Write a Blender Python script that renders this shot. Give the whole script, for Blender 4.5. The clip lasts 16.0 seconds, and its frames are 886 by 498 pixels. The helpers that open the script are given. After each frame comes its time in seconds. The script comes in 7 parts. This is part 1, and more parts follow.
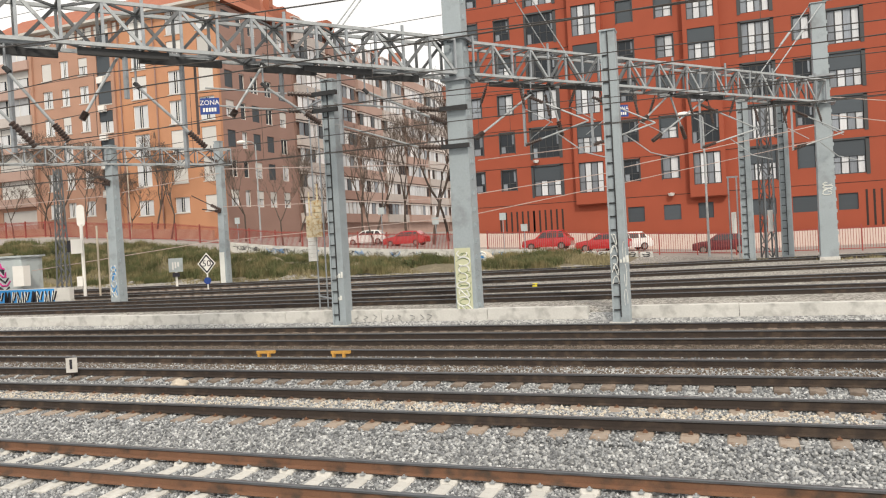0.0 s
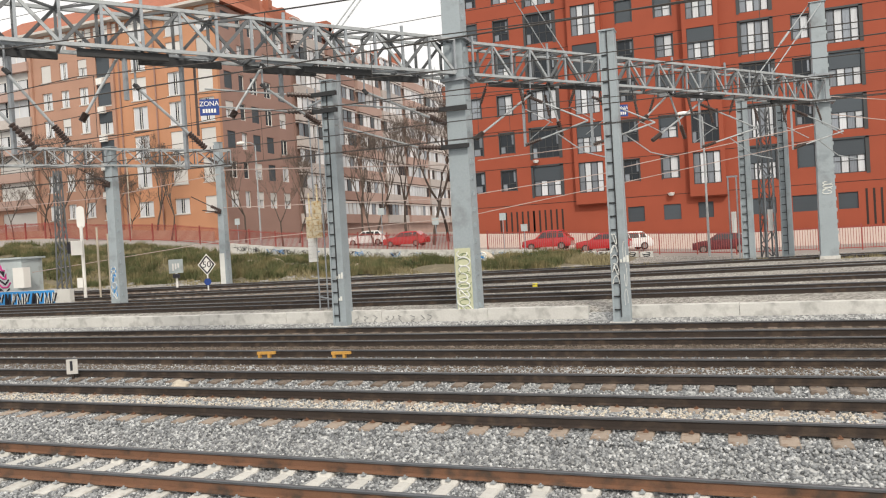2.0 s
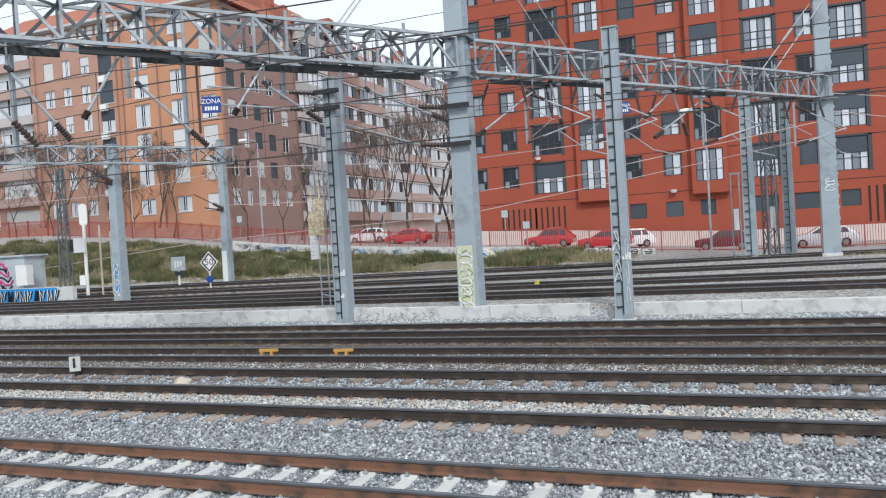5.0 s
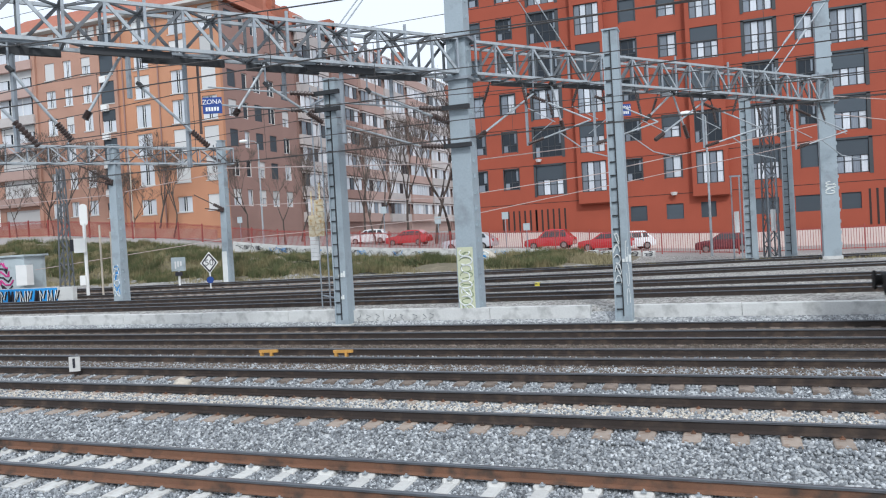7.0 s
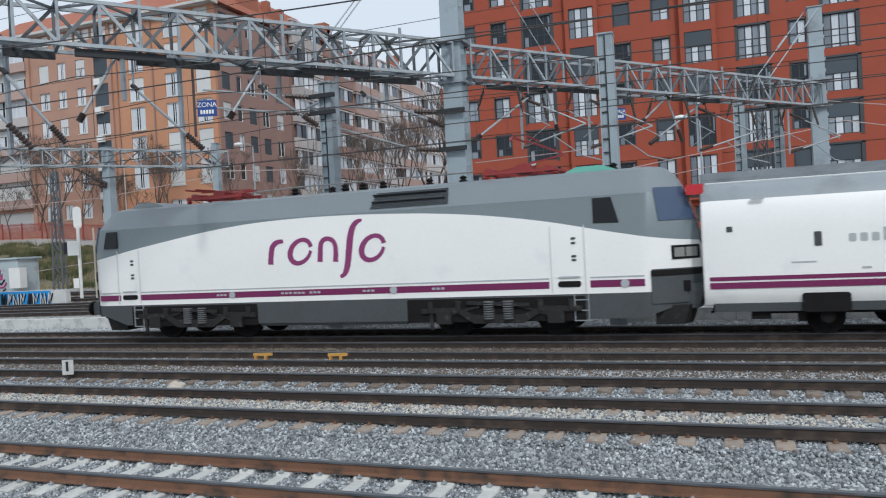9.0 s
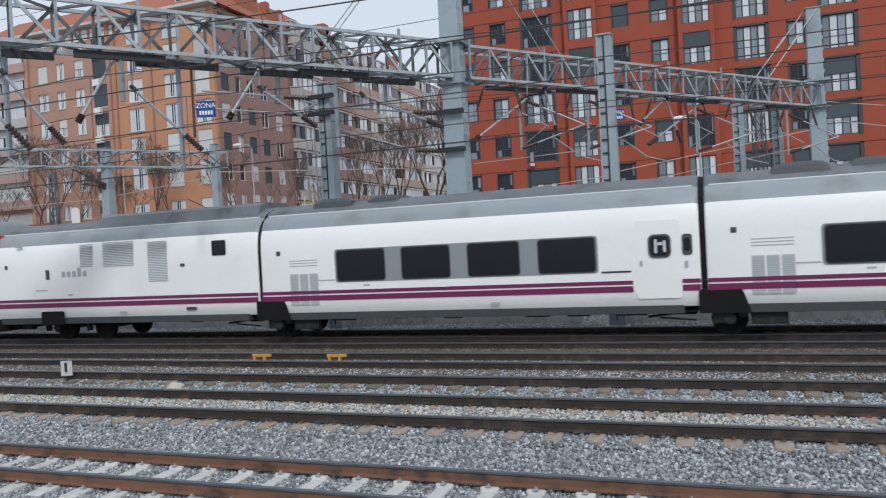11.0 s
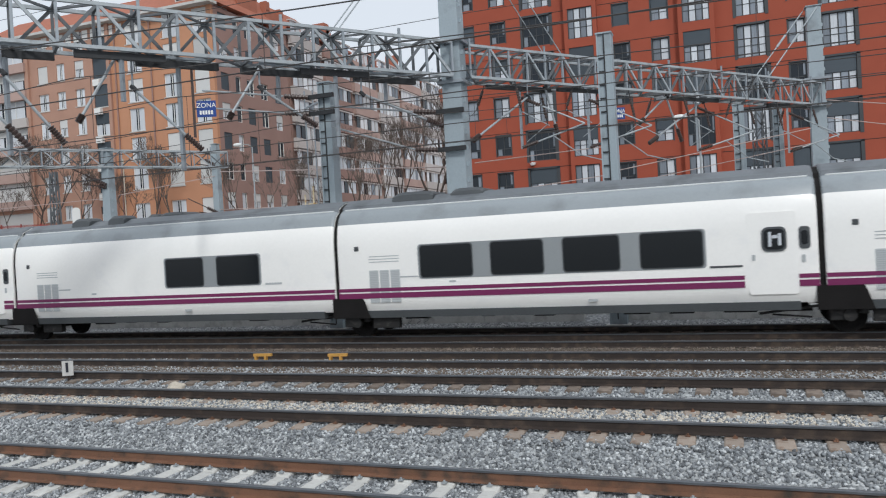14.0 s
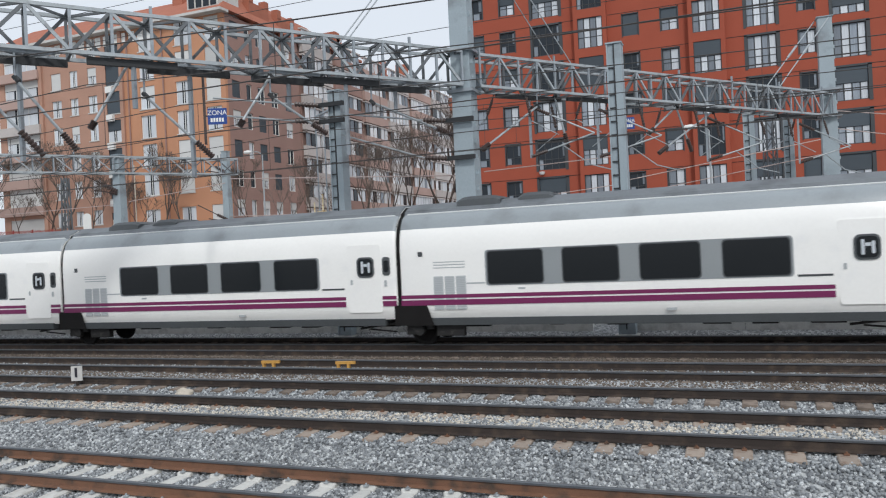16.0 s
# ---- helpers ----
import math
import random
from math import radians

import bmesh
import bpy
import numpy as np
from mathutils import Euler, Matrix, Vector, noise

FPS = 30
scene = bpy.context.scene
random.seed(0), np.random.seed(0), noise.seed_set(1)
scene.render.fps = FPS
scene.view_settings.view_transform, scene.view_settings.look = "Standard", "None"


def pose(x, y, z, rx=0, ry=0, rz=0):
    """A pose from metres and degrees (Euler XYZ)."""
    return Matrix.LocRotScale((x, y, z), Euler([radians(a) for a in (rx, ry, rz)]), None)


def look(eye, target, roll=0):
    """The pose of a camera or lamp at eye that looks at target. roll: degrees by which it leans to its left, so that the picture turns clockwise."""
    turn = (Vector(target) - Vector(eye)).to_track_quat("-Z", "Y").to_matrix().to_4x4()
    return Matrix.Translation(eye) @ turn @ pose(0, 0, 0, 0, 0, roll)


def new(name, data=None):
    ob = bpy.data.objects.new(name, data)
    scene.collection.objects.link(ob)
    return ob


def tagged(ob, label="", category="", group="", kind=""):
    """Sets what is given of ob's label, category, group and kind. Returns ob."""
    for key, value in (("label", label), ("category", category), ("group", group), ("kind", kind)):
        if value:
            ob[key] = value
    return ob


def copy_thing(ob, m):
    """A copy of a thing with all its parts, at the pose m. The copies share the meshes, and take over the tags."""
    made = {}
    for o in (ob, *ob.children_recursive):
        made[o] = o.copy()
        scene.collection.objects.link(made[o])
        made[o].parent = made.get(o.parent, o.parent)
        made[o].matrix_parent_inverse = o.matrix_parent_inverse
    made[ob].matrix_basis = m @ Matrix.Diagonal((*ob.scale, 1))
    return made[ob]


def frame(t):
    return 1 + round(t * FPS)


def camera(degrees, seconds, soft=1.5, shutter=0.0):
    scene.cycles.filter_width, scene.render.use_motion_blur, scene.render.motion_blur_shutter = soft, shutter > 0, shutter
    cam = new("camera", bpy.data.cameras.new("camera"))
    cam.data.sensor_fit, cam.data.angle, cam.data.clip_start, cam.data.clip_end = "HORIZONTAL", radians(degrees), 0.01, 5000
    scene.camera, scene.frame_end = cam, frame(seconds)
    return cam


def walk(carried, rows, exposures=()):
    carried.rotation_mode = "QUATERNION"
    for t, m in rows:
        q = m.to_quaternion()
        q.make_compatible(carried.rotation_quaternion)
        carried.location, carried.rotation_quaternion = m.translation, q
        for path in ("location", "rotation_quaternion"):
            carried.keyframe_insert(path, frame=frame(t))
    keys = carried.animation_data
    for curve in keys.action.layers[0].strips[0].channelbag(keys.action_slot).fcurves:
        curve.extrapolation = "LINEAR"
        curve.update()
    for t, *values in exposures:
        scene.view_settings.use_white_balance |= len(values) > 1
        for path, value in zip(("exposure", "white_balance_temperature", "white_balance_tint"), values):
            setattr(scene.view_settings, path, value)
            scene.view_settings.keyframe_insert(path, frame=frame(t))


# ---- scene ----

# ---- camera ----
EYE = (0.0, 0.0, 2.8)
cam = camera(60.291, 16.0, soft=1.15, shutter=0.12)
TURNS = [(0.0, 89.132, 3.224, 20.971), (0.5, 88.992, 3.239, 20.917), (1.0, 89.11, 3.299, 20.868), (1.5, 89.259, 3.304, 21.001),
         (2.0, 89.158, 3.4, 20.974), (2.5, 89.018, 3.379, 21.006), (3.0, 88.919, 3.388, 21.006), (3.5, 88.941, 3.436, 21.013),
         (4.0, 88.967, 3.509, 21.049), (6.5, 88.995, 3.277, 21.271), (7.0, 89.082, 3.216, 21.15), (7.5, 89.205, 3.113, 21.119),
         (8.0, 89.259, 3.071, 21.053), (8.5, 89.237, 3.106, 20.76), (9.0, 89.312, 3.116, 20.767), (11.5, 89.367, 3.141, 20.68),
         (12.0, 89.3, 3.152, 20.653), (12.5, 89.022, 3.15, 20.414), (13.0, 89.07, 3.09, 20.576), (13.5, 89.176, 3.172, 20.605),
         (14.0, 89.312, 3.267, 20.738), (14.5, 89.491, 3.235, 20.914), (15.0, 89.899, 2.991, 21.301), (15.5, 89.969, 2.841, 21.372),
         (16.0, 89.981, 2.829, 21.385)]
EXPOSURES = [(0.0, 0.0, 7300, 10), (1.8, -0.03, 7200, 10), (2.6, -0.15, 6700, 10), (3.2, -0.2, 6300, 9), (4.0, -0.1, 6100, 8), (7.2, -0.1, 5850, 8), (7.9, -0.06, 5900, 6),
             (8.5, -0.36, 5850, 6), (9.2, -0.53, 5850, 6), (11.4, -0.58, 5900, 7), (13.2, -0.58, 6000, 7), (14.6, -0.43, 6100, 8), (16.0, -0.45, 6100, 8)]
walk(cam, [(t, pose(*EYE, rx, ry, rz)) for t, rx, ry, rz in TURNS], EXPOSURES)

# ---- light ----
world = bpy.data.worlds.new("overcast_sky")
scene.world = world
world.use_nodes = True
wn = world.node_tree.nodes
sky = wn.new("ShaderNodeTexSky")
sky.sky_type, sky.sun_disc = "NISHITA", False
sky.sun_elevation, sky.sun_rotation = radians(48), radians(140)
sky.air_density, sky.dust_density, sky.ozone_density = 1.0, 6.0, 1.0
cloud = wn.new("ShaderNodeMix")
cloud.data_type = "RGBA"
cloud.inputs[0].default_value = 0.8
cloud.inputs[7].default_value = (12.0, 12.2, 12.6, 1)
world.node_tree.links.new(sky.outputs[0], cloud.inputs[6])
world.node_tree.links.new(cloud.outputs[2], wn["Background"].inputs[0])
wn["Background"].inputs[1].default_value = 0.108
sun = new("sun", bpy.data.lights.new("sun", "SUN"))
sun.data.energy, sun.data.angle, sun.data.color = 2.0, radians(6), (1.0, 0.96, 0.9)
sun.matrix_basis = look((40, -48, 70), (0, 20, 0))


# ---- builders ----
def box(bm, x0, x1, y0, y1, z0, z1, m=None):
    v = [bm.verts.new((x, y, z)) for z in (z0, z1) for x, y in ((x0, y0), (x1, y0), (x1, y1), (x0, y1))]
    for f in ((3, 2, 1, 0), (4, 5, 6, 7), (0, 1, 5, 4), (1, 2, 6, 5), (2, 3, 7, 6), (3, 0, 4, 7)):
        bm.faces.new([v[i] for i in f])
    if m is not None:
        bmesh.ops.transform(bm, matrix=m, verts=v)
    return v


def bar(bm, a, b, w, h=None, up=(0, 0, 1)):
    """A square bar from a to b."""
    h = h or w
    a, b = Vector(a), Vector(b)
    d = (b - a).normalized()
    s = d.cross(Vector(up))
    s = s.normalized() if s.length > 1e-4 else Vector((1, 0, 0))
    u = s.cross(d)
    r = [p + s * i * w / 2 + u * j * h / 2 for p in (a, b) for i, j in ((-1, -1), (1, -1), (1, 1), (-1, 1))]
    v = [bm.verts.new(p) for p in r]
    for f in ((3, 2, 1, 0), (4, 5, 6, 7), (0, 1, 5, 4), (1, 2, 6, 5), (2, 3, 7, 6), (3, 0, 4, 7)):
        bm.faces.new([v[i] for i in f])


def tube(bm, a, b, r0, r1=None, n=8, caps=True):
    r1 = r0 if r1 is None else r1
    a, b = Vector(a), Vector(b)
    d = (b - a).normalized()
    s = d.orthogonal().normalized()
    u = d.cross(s)
    ring = [[bm.verts.new(p + (s * math.cos(k * math.tau / n) + u * math.sin(k * math.tau / n)) * r) for k in range(n)] for p, r in ((a, r0), (b, r1))]
    for k in range(n):
        bm.faces.new((ring[0][k], ring[0][(k + 1) % n], ring[1][(k + 1) % n], ring[1][k]))
    if caps:
        bm.faces.new(ring[0][::-1])
        bm.faces.new(ring[1])


def pipe(bm, pts, r, n=6):
    """One continuous tube through the points."""
    pts = [Vector(q) for q in pts]
    rings = []
    for i, q in enumerate(pts):
        d = (pts[min(i + 1, len(pts) - 1)] - pts[max(i - 1, 0)]).normalized()
        s = d.cross(Vector((0.13, 0.31, 0.94)))
        s = s.normalized() if s.length > 1e-3 else d.orthogonal().normalized()
        u = d.cross(s)
        rings.append([q + (s * math.cos(k * math.tau / n) + u * math.sin(k * math.tau / n)) * r for k in range(n)])
    loft(bm, rings)


def loft(bm, rings, close=True):
    """Skin through rings of equal length; the ends are capped."""
    vs = [[bm.verts.new(p) for p in ring] for ring in rings]
    n = len(vs[0])
    for a, b in zip(vs, vs[1:]):
        for k in range(n if close else n - 1):
            bm.faces.new((a[k], a[(k + 1) % n], b[(k + 1) % n], b[k]))
    if close:
        bm.faces.new(vs[0][::-1])
        bm.faces.new(vs[-1])
    return vs


def revolve(bm, prof, centre, axis="z", n=16):
    """prof: (radius, height) pairs along the axis."""
    c = Vector(centre)
    rings = []
    for r, h in prof:
        ring = []
        for k in range(n):
            a = k * math.tau / n
            p = (r * math.cos(a), r * math.sin(a), h)
            p = {"z": p, "y": (p[0], p[2], p[1]), "x": (p[2], p[0], p[1])}[axis]
            ring.append(c + Vector(p))
        rings.append(ring)
    loft(bm, rings)


def mesh_of(name, bm, material, smooth=False, bevel=0.0):
    if bevel:
        bmesh.ops.bevel(bm, geom=list(bm.edges), offset=bevel, segments=2, affect="EDGES", profile=0.7)
    bmesh.ops.recalc_face_normals(bm, faces=bm.faces)
    me = bpy.data.meshes.new(name)
    bm.to_mesh(me)
    bm.free()
    me.materials.append(material)
    if smooth:
        for p in me.polygons:
            p.use_smooth = True
        me.set_sharp_from_angle(angle=radians(35))
    return me


def part(name, bm, material, parent, label="", smooth=False, bevel=0.0, at=None):
    me = bm if isinstance(bm, bpy.types.Mesh) else mesh_of(name, bm, material, smooth, bevel)
    ob = new(name, me)
    ob.parent = parent
    if at is not None:
        ob.matrix_basis = at
    if label:
        ob["label"] = label
    return ob


def thing(name, label, category, at=None, group="", kind=""):
    ob = tagged(new(name), label, category, group, kind)
    ob.empty_display_size = 0.2
    if at is not None:
        ob.matrix_basis = at
    return ob


def solid(name, bm, material, label, category, at=None, group="", kind="", smooth=False, bevel=0.0):
    ob = tagged(new(name, mesh_of(name, bm, material, smooth, bevel)), label, category, group, kind)
    if at is not None:
        ob.matrix_basis = at
    return ob


def nb():
    return bmesh.new()


# ---- materials ----
def paint(name, color, rough=0.6, metal=0.0, var=0.12, scale=3.0, fine=40.0, bump=0.15, stain=None, stain_amount=0.3, obj_random=0.0, detail=6.0,
          coord="Object", stretch=(1, 1, 1), coat=0.0, depth=0.01):
    """A procedural surface: base colour with coarse and fine variation, an optional stain colour, and relief."""
    m = bpy.data.materials.new(name)
    m.use_nodes = True
    nt = m.node_tree
    N, L = nt.nodes, nt.links
    bsdf = N["Principled BSDF"]
    bsdf.inputs["Roughness"].default_value, bsdf.inputs["Metallic"].default_value = rough, metal
    bsdf.inputs["Coat Weight"].default_value = coat
    tc = N.new("ShaderNodeTexCoord")
    mp = N.new("ShaderNodeMapping")
    mp.inputs["Scale"].default_value = stretch
    L.new(tc.outputs[coord], mp.inputs[0])
    n1, n2 = N.new("ShaderNodeTexNoise"), N.new("ShaderNodeTexNoise")
    for n, s in ((n1, scale), (n2, fine)):
        n.inputs["Scale"].default_value, n.inputs["Detail"].default_value = s, detail
        L.new(mp.outputs[0], n.inputs["Vector"])
    add = N.new("ShaderNodeMath")
    add.operation = "ADD"
    L.new(n1.outputs[0], add.inputs[0])
    L.new(n2.outputs[0], add.inputs[1])
    ramp = N.new("ShaderNodeMapRange")
    ramp.inputs[1].default_value, ramp.inputs[2].default_value = 0.6, 1.4
    ramp.inputs[3].default_value, ramp.inputs[4].default_value = 1 - var, 1 + var
    L.new(add.outputs[0], ramp.inputs[0])
    val = ramp.outputs[0]
    if obj_random:
        oi = N.new("ShaderNodeObjectInfo")
        r = N.new("ShaderNodeMapRange")
        r.inputs[3].default_value, r.inputs[4].default_value = 1 - obj_random, 1 + obj_random
        L.new(oi.outputs["Random"], r.inputs[0])
        mul = N.new("ShaderNodeMath")
        mul.operation = "MULTIPLY"
        L.new(val, mul.inputs[0])
        L.new(r.outputs[0], mul.inputs[1])
        val = mul.outputs[0]
    base = N.new("ShaderNodeMix")
    base.data_type = "RGBA"
    base.inputs[6].default_value = (*color, 1)
    base.inputs[7].default_value = (*(stain or color), 1)
    if stain:
        n3 = N.new("ShaderNodeTexNoise")
        n3.inputs["Scale"].default_value, n3.inputs["Detail"].default_value = scale * 1.7, 8
        L.new(mp.outputs[0], n3.inputs["Vector"])
        r3 = N.new("ShaderNodeMapRange")
        r3.inputs[1].default_value, r3.inputs[2].default_value = 0.62 - 0.25 * stain_amount, 0.78 - 0.2 * stain_amount
        L.new(n3.outputs[0], r3.inputs[0])
        L.new(r3.outputs[0], base.inputs[0])
    else:
        base.inputs[0].default_value = 0
    mulc = N.new("ShaderNodeMix")
    mulc.data_type, mulc.blend_type = "RGBA", "MULTIPLY"
    mulc.inputs[0].default_value = 1
    L.new(base.outputs[2], mulc.inputs[6])
    L.new(val, mulc.inputs[7])
    L.new(mulc.outputs[2], bsdf.inputs["Base Color"])
    if bump:
        b = N.new("ShaderNodeBump")
        b.inputs["Strength"].default_value, b.inputs["Distance"].default_value = bump, depth
        L.new(n2.outputs[0], b.inputs["Height"])
        L.new(b.outputs[0], bsdf.inputs["Normal"])
    return m


def glass_dark(name, color=(0.02, 0.024, 0.028), rough=0.06):
    m = bpy.data.materials.new(name)
    m.use_nodes = True
    b = m.node_tree.nodes["Principled BSDF"]
    b.inputs["Base Color"].default_value, b.inputs["Roughness"].default_value = (*color, 1), rough
    b.inputs["Specular IOR Level"].default_value = 0.6
    return m


def ballast_material(name, tones, scale, bump=0.6):
    """Crushed stone: cells of varied tone with deep joints."""
    m = bpy.data.materials.new(name)
    m.use_nodes = True
    N, L = m.node_tree.nodes, m.node_tree.links
    bsdf = N["Principled BSDF"]
    bsdf.inputs["Roughness"].default_value = 0.85
    tc = N.new("ShaderNodeTexCoord")
    vo = N.new("ShaderNodeTexVoronoi")
    vo.inputs["Scale"].default_value = scale
    L.new(tc.outputs["Object"], vo.inputs["Vector"])
    sep = N.new("ShaderNodeSeparateColor")
    L.new(vo.outputs["Color"], sep.inputs[0])
    big = N.new("ShaderNodeTexNoise")
    big.inputs["Scale"].default_value, big.inputs["Detail"].default_value = 0.6, 5
    L.new(tc.outputs["Object"], big.inputs["Vector"])
    mixv = N.new("ShaderNodeMath")
    mixv.operation = "MULTIPLY_ADD"
    L.new(big.outputs[0], mixv.inputs[0])
    mixv.inputs[1].default_value = 0.5
    half = N.new("ShaderNodeMath")
    half.operation = "MULTIPLY_ADD"
    L.new(sep.outputs[0], half.inputs[0])
    half.inputs[1].default_value, half.inputs[2].default_value = 0.8, -0.15
    L.new(half.outputs[0], mixv.inputs[2])
    ramp = N.new("ShaderNodeValToRGB")
    el = ramp.color_ramp.elements
    for i, (p, c) in enumerate(tones):
        e = el[i] if i < 2 else el.new(p)
        e.position, e.color = p, (*c, 1)
    L.new(mixv.outputs[0], ramp.inputs[0])
    L.new(ramp.outputs[0], bsdf.inputs["Base Color"])
    b = N.new("ShaderNodeBump")
    b.invert = True
    b.inputs["Strength"].default_value, b.inputs["Distance"].default_value = bump, 0.03
    L.new(vo.outputs["Distance"], b.inputs["Height"])
    L.new(b.outputs[0], bsdf.inputs["Normal"])
    return m


BALLAST = ballast_material("ballast_stone", [(0.0, (0.13, 0.135, 0.14)), (0.5, (0.31, 0.32, 0.325)), (1.0, (0.58, 0.59, 0.59))], 17)
RAIL_RUST = paint("rusty_rail_steel", (0.17, 0.085, 0.05), 0.7, 0.0, 0.25, 2.0, 60, 0.2, stain=(0.05, 0.038, 0.03), stain_amount=0.5)
RAIL_DARK = paint("dark_rail_steel", (0.042, 0.033, 0.029), 0.65, 0.0, 0.25, 2.0, 60, 0.2, stain=(0.085, 0.062, 0.048), stain_amount=0.4)
RAIL_HEAD = paint("worn_rail_head", (0.16, 0.17, 0.185), 0.32, 0.7, 0.15, 3.0, 60, 0.05)
SLEEPER_NEW = paint("pale_concrete", (0.53, 0.525, 0.50), 0.85, 0, 0.12, 4, 50, 0.2, stain=(0.42, 0.40, 0.37), obj_random=0.08)
SLEEPER_OLD = paint("brown_dusted_concrete", (0.31, 0.255, 0.21), 0.9, 0, 0.18, 4, 50, 0.2, stain=(0.22, 0.15, 0.11), obj_random=0.12)
SLEEPER_DARK = paint("rust_darkened_concrete", (0.20, 0.16, 0.13), 0.9, 0, 0.2, 4, 50, 0.2, stain=(0.11, 0.085, 0.07), stain_amount=0.5, obj_random=0.2)
WALL_CONC = paint("weathered_wall_concrete", (0.58, 0.58, 0.56), 0.85, 0, 0.12, 1.2, 25, 0.2, stain=(0.33, 0.33, 0.32), stain_amount=0.4)
GALV = paint("galvanised_steel", (0.30, 0.33, 0.36), 0.5, 0.35, 0.14, 1.5, 30, 0.08, stain=(0.20, 0.21, 0.22), stain_amount=0.3)
COL_PAINT = paint("grey_blue_painted_steel", (0.32, 0.375, 0.41), 0.55, 0.0, 0.10, 0.8, 18, 0.08, stain=(0.23, 0.26, 0.28), stain_amount=0.35)
RED_BRICK = paint("brick_red_render", (0.315, 0.070, 0.037), 0.85, 0, 0.10, 0.5, 14, 0.25)
ORANGE_BRICK = paint("orange_brick", (0.50, 0.25, 0.145), 0.85, 0, 0.10, 0.4, 14, 0.25)
BROWN_BRICK = paint("brown_brick", (0.31, 0.195, 0.165), 0.85, 0, 0.12, 0.4, 14, 0.25)
WHITE_PAINT = paint("white_paint", (0.80, 0.80, 0.78), 0.5, 0, 0.05, 1.5, 30, 0.03)
EARTH = paint("grassy_bank_earth", (0.16, 0.14, 0.095), 0.95, 0, 0.35, 0.8, 9, 0.5, stain=(0.22, 0.19, 0.13), stain_amount=0.4)
STREET = paint("pale_paving", (0.30, 0.28, 0.265), 0.9, 0, 0.10, 0.5, 20, 0.1)
TRAIN_WHITE = paint("white_train_paint", (0.90, 0.89, 0.86), 0.28, 0, 0.03, 0.5, 12, 0.0, stain=(0.80, 0.80, 0.80), stain_amount=0.12, coat=0.3)
TRAIN_GREY = paint("blue_grey_train_paint", (0.20, 0.235, 0.25), 0.35, 0, 0.05, 0.6, 15, 0.0, coat=0.2)
ROOF_GREY = paint("grey_roof_paint", (0.20, 0.228, 0.245), 0.45, 0, 0.06, 0.6, 15, 0.0, stain=(0.20, 0.21, 0.22))
COACH_ROOF = paint("pale_grey_roof_paint", (0.29, 0.32, 0.34), 0.4, 0, 0.06, 0.6, 15, 0.0, stain=(0.22, 0.24, 0.25))
SKIRT = paint("dark_grey_skirt", (0.08, 0.087, 0.092), 0.6, 0, 0.15, 1.0, 20, 0.05)
# sooty black gear, and the painted shade of recesses in the bodies
BLACKISH = paint("sooty_gear_and_recess_shade", (0.012, 0.011, 0.011), 0.8, 0.0, 0.3, 2, 30, 0.2)
PURPLE = paint("purple_stripe_paint", (0.165, 0.014, 0.085), 0.35, 0, 0.05, 1, 20, 0.0)
TRAIN_GLASS = glass_dark("tinted_train_glass", (0.008, 0.01, 0.012), 0.12)
for dull, gloss in ((BLACKISH, 0.2), (RAIL_DARK, 0.25), (SKIRT, 0.25), (TRAIN_GLASS, 0.35)):
    dull.node_tree.nodes["Principled BSDF"].inputs["Specular IOR Level"].default_value = gloss


# ---- ground and tracks ----
def street_height(x):
    return float(np.interp(x, [-90, -60, -52, -46, -34.5, -24.5, -20, -14, -7, 0, 10, 60], [5.6, 4.9, 4.25, 3.9, 2.55, 1.85, 1.6, 1.33, 0.85, 0.5, 0.45, 0.4]))


def ground_height(x, y):
    """Yard level, a raised yard behind the low wall, a grassy bank, then the street."""
    if y < 24.6:
        return float(np.interp(y, [7.0, 10.3, 11.1, 13.8, 15.0, 22.9, 23.6, 24.6], [-0.60, -0.60, -0.338, -0.312, -0.178, -0.176, -0.215, -0.215]))
    yard = float(np.interp(y, [24.6, 25.2, 34, 42], [-0.2, 0.22, 0.38, 0.62]))
    if y < 42:
        return yard
    top = street_height(x)
    flat = float(np.interp(y, [42, 52], [0.62, top]))
    blend = float(np.interp(x, [-18, -10], [1, 0]))
    bump = (0.30 * noise.noise((x * 0.35, y * 0.35, 0)) + 0.14 * noise.noise((x * 1.1, y * 1.1, 4))) * blend if 43 < y < 52 else 0.0
    bank = float(np.interp(y, [42, 44, 47, 51, 52.65, 52.75], [0.62, 0.8, 0.6 * top + 0.2, top - 0.75, top - 0.6, top]))
    return flat + (bank - flat) * blend + bump


def build_ground():
    xs = np.concatenate([np.linspace(-1500, -90, 12), np.linspace(-80, 40, 121), np.linspace(50, 1500, 12)])
    ys = np.concatenate([np.linspace(-300, -10, 6), np.linspace(-4, 60, 129), np.array([64, 70, 80, 100, 140, 200, 400, 900, 2500])])
    verts = [(float(x), float(y), ground_height(float(x), float(y))) for x in xs for y in ys]
    n = len(ys)
    faces = [(i * n + k, (i + 1) * n + k, (i + 1) * n + k + 1, i * n + k + 1) for i in range(len(xs) - 1) for k in range(n - 1)]
    me = bpy.data.meshes.new("ground")
    me.from_pydata(verts, [], faces)
    for m in (BALLAST, EARTH, STREET, YARD, OILY):
        me.materials.append(m)
    for p in me.polygons:
        x, y = p.center.x, p.center.y
        p.use_smooth = True
        if y > 52.6:
            p.material_index = 2
        elif y > 43.4 + 0.25 * max(0.0, x + 14) and x < -5.5:
            p.material_index = 1
        elif y > 25:
            p.material_index = 3
        elif 17.4 < y < 23.2:
            p.material_index = 4
    tagged(new("ground", me), "grey crushed stone ballast, grassy bank and paving", "ground", kind="structure")


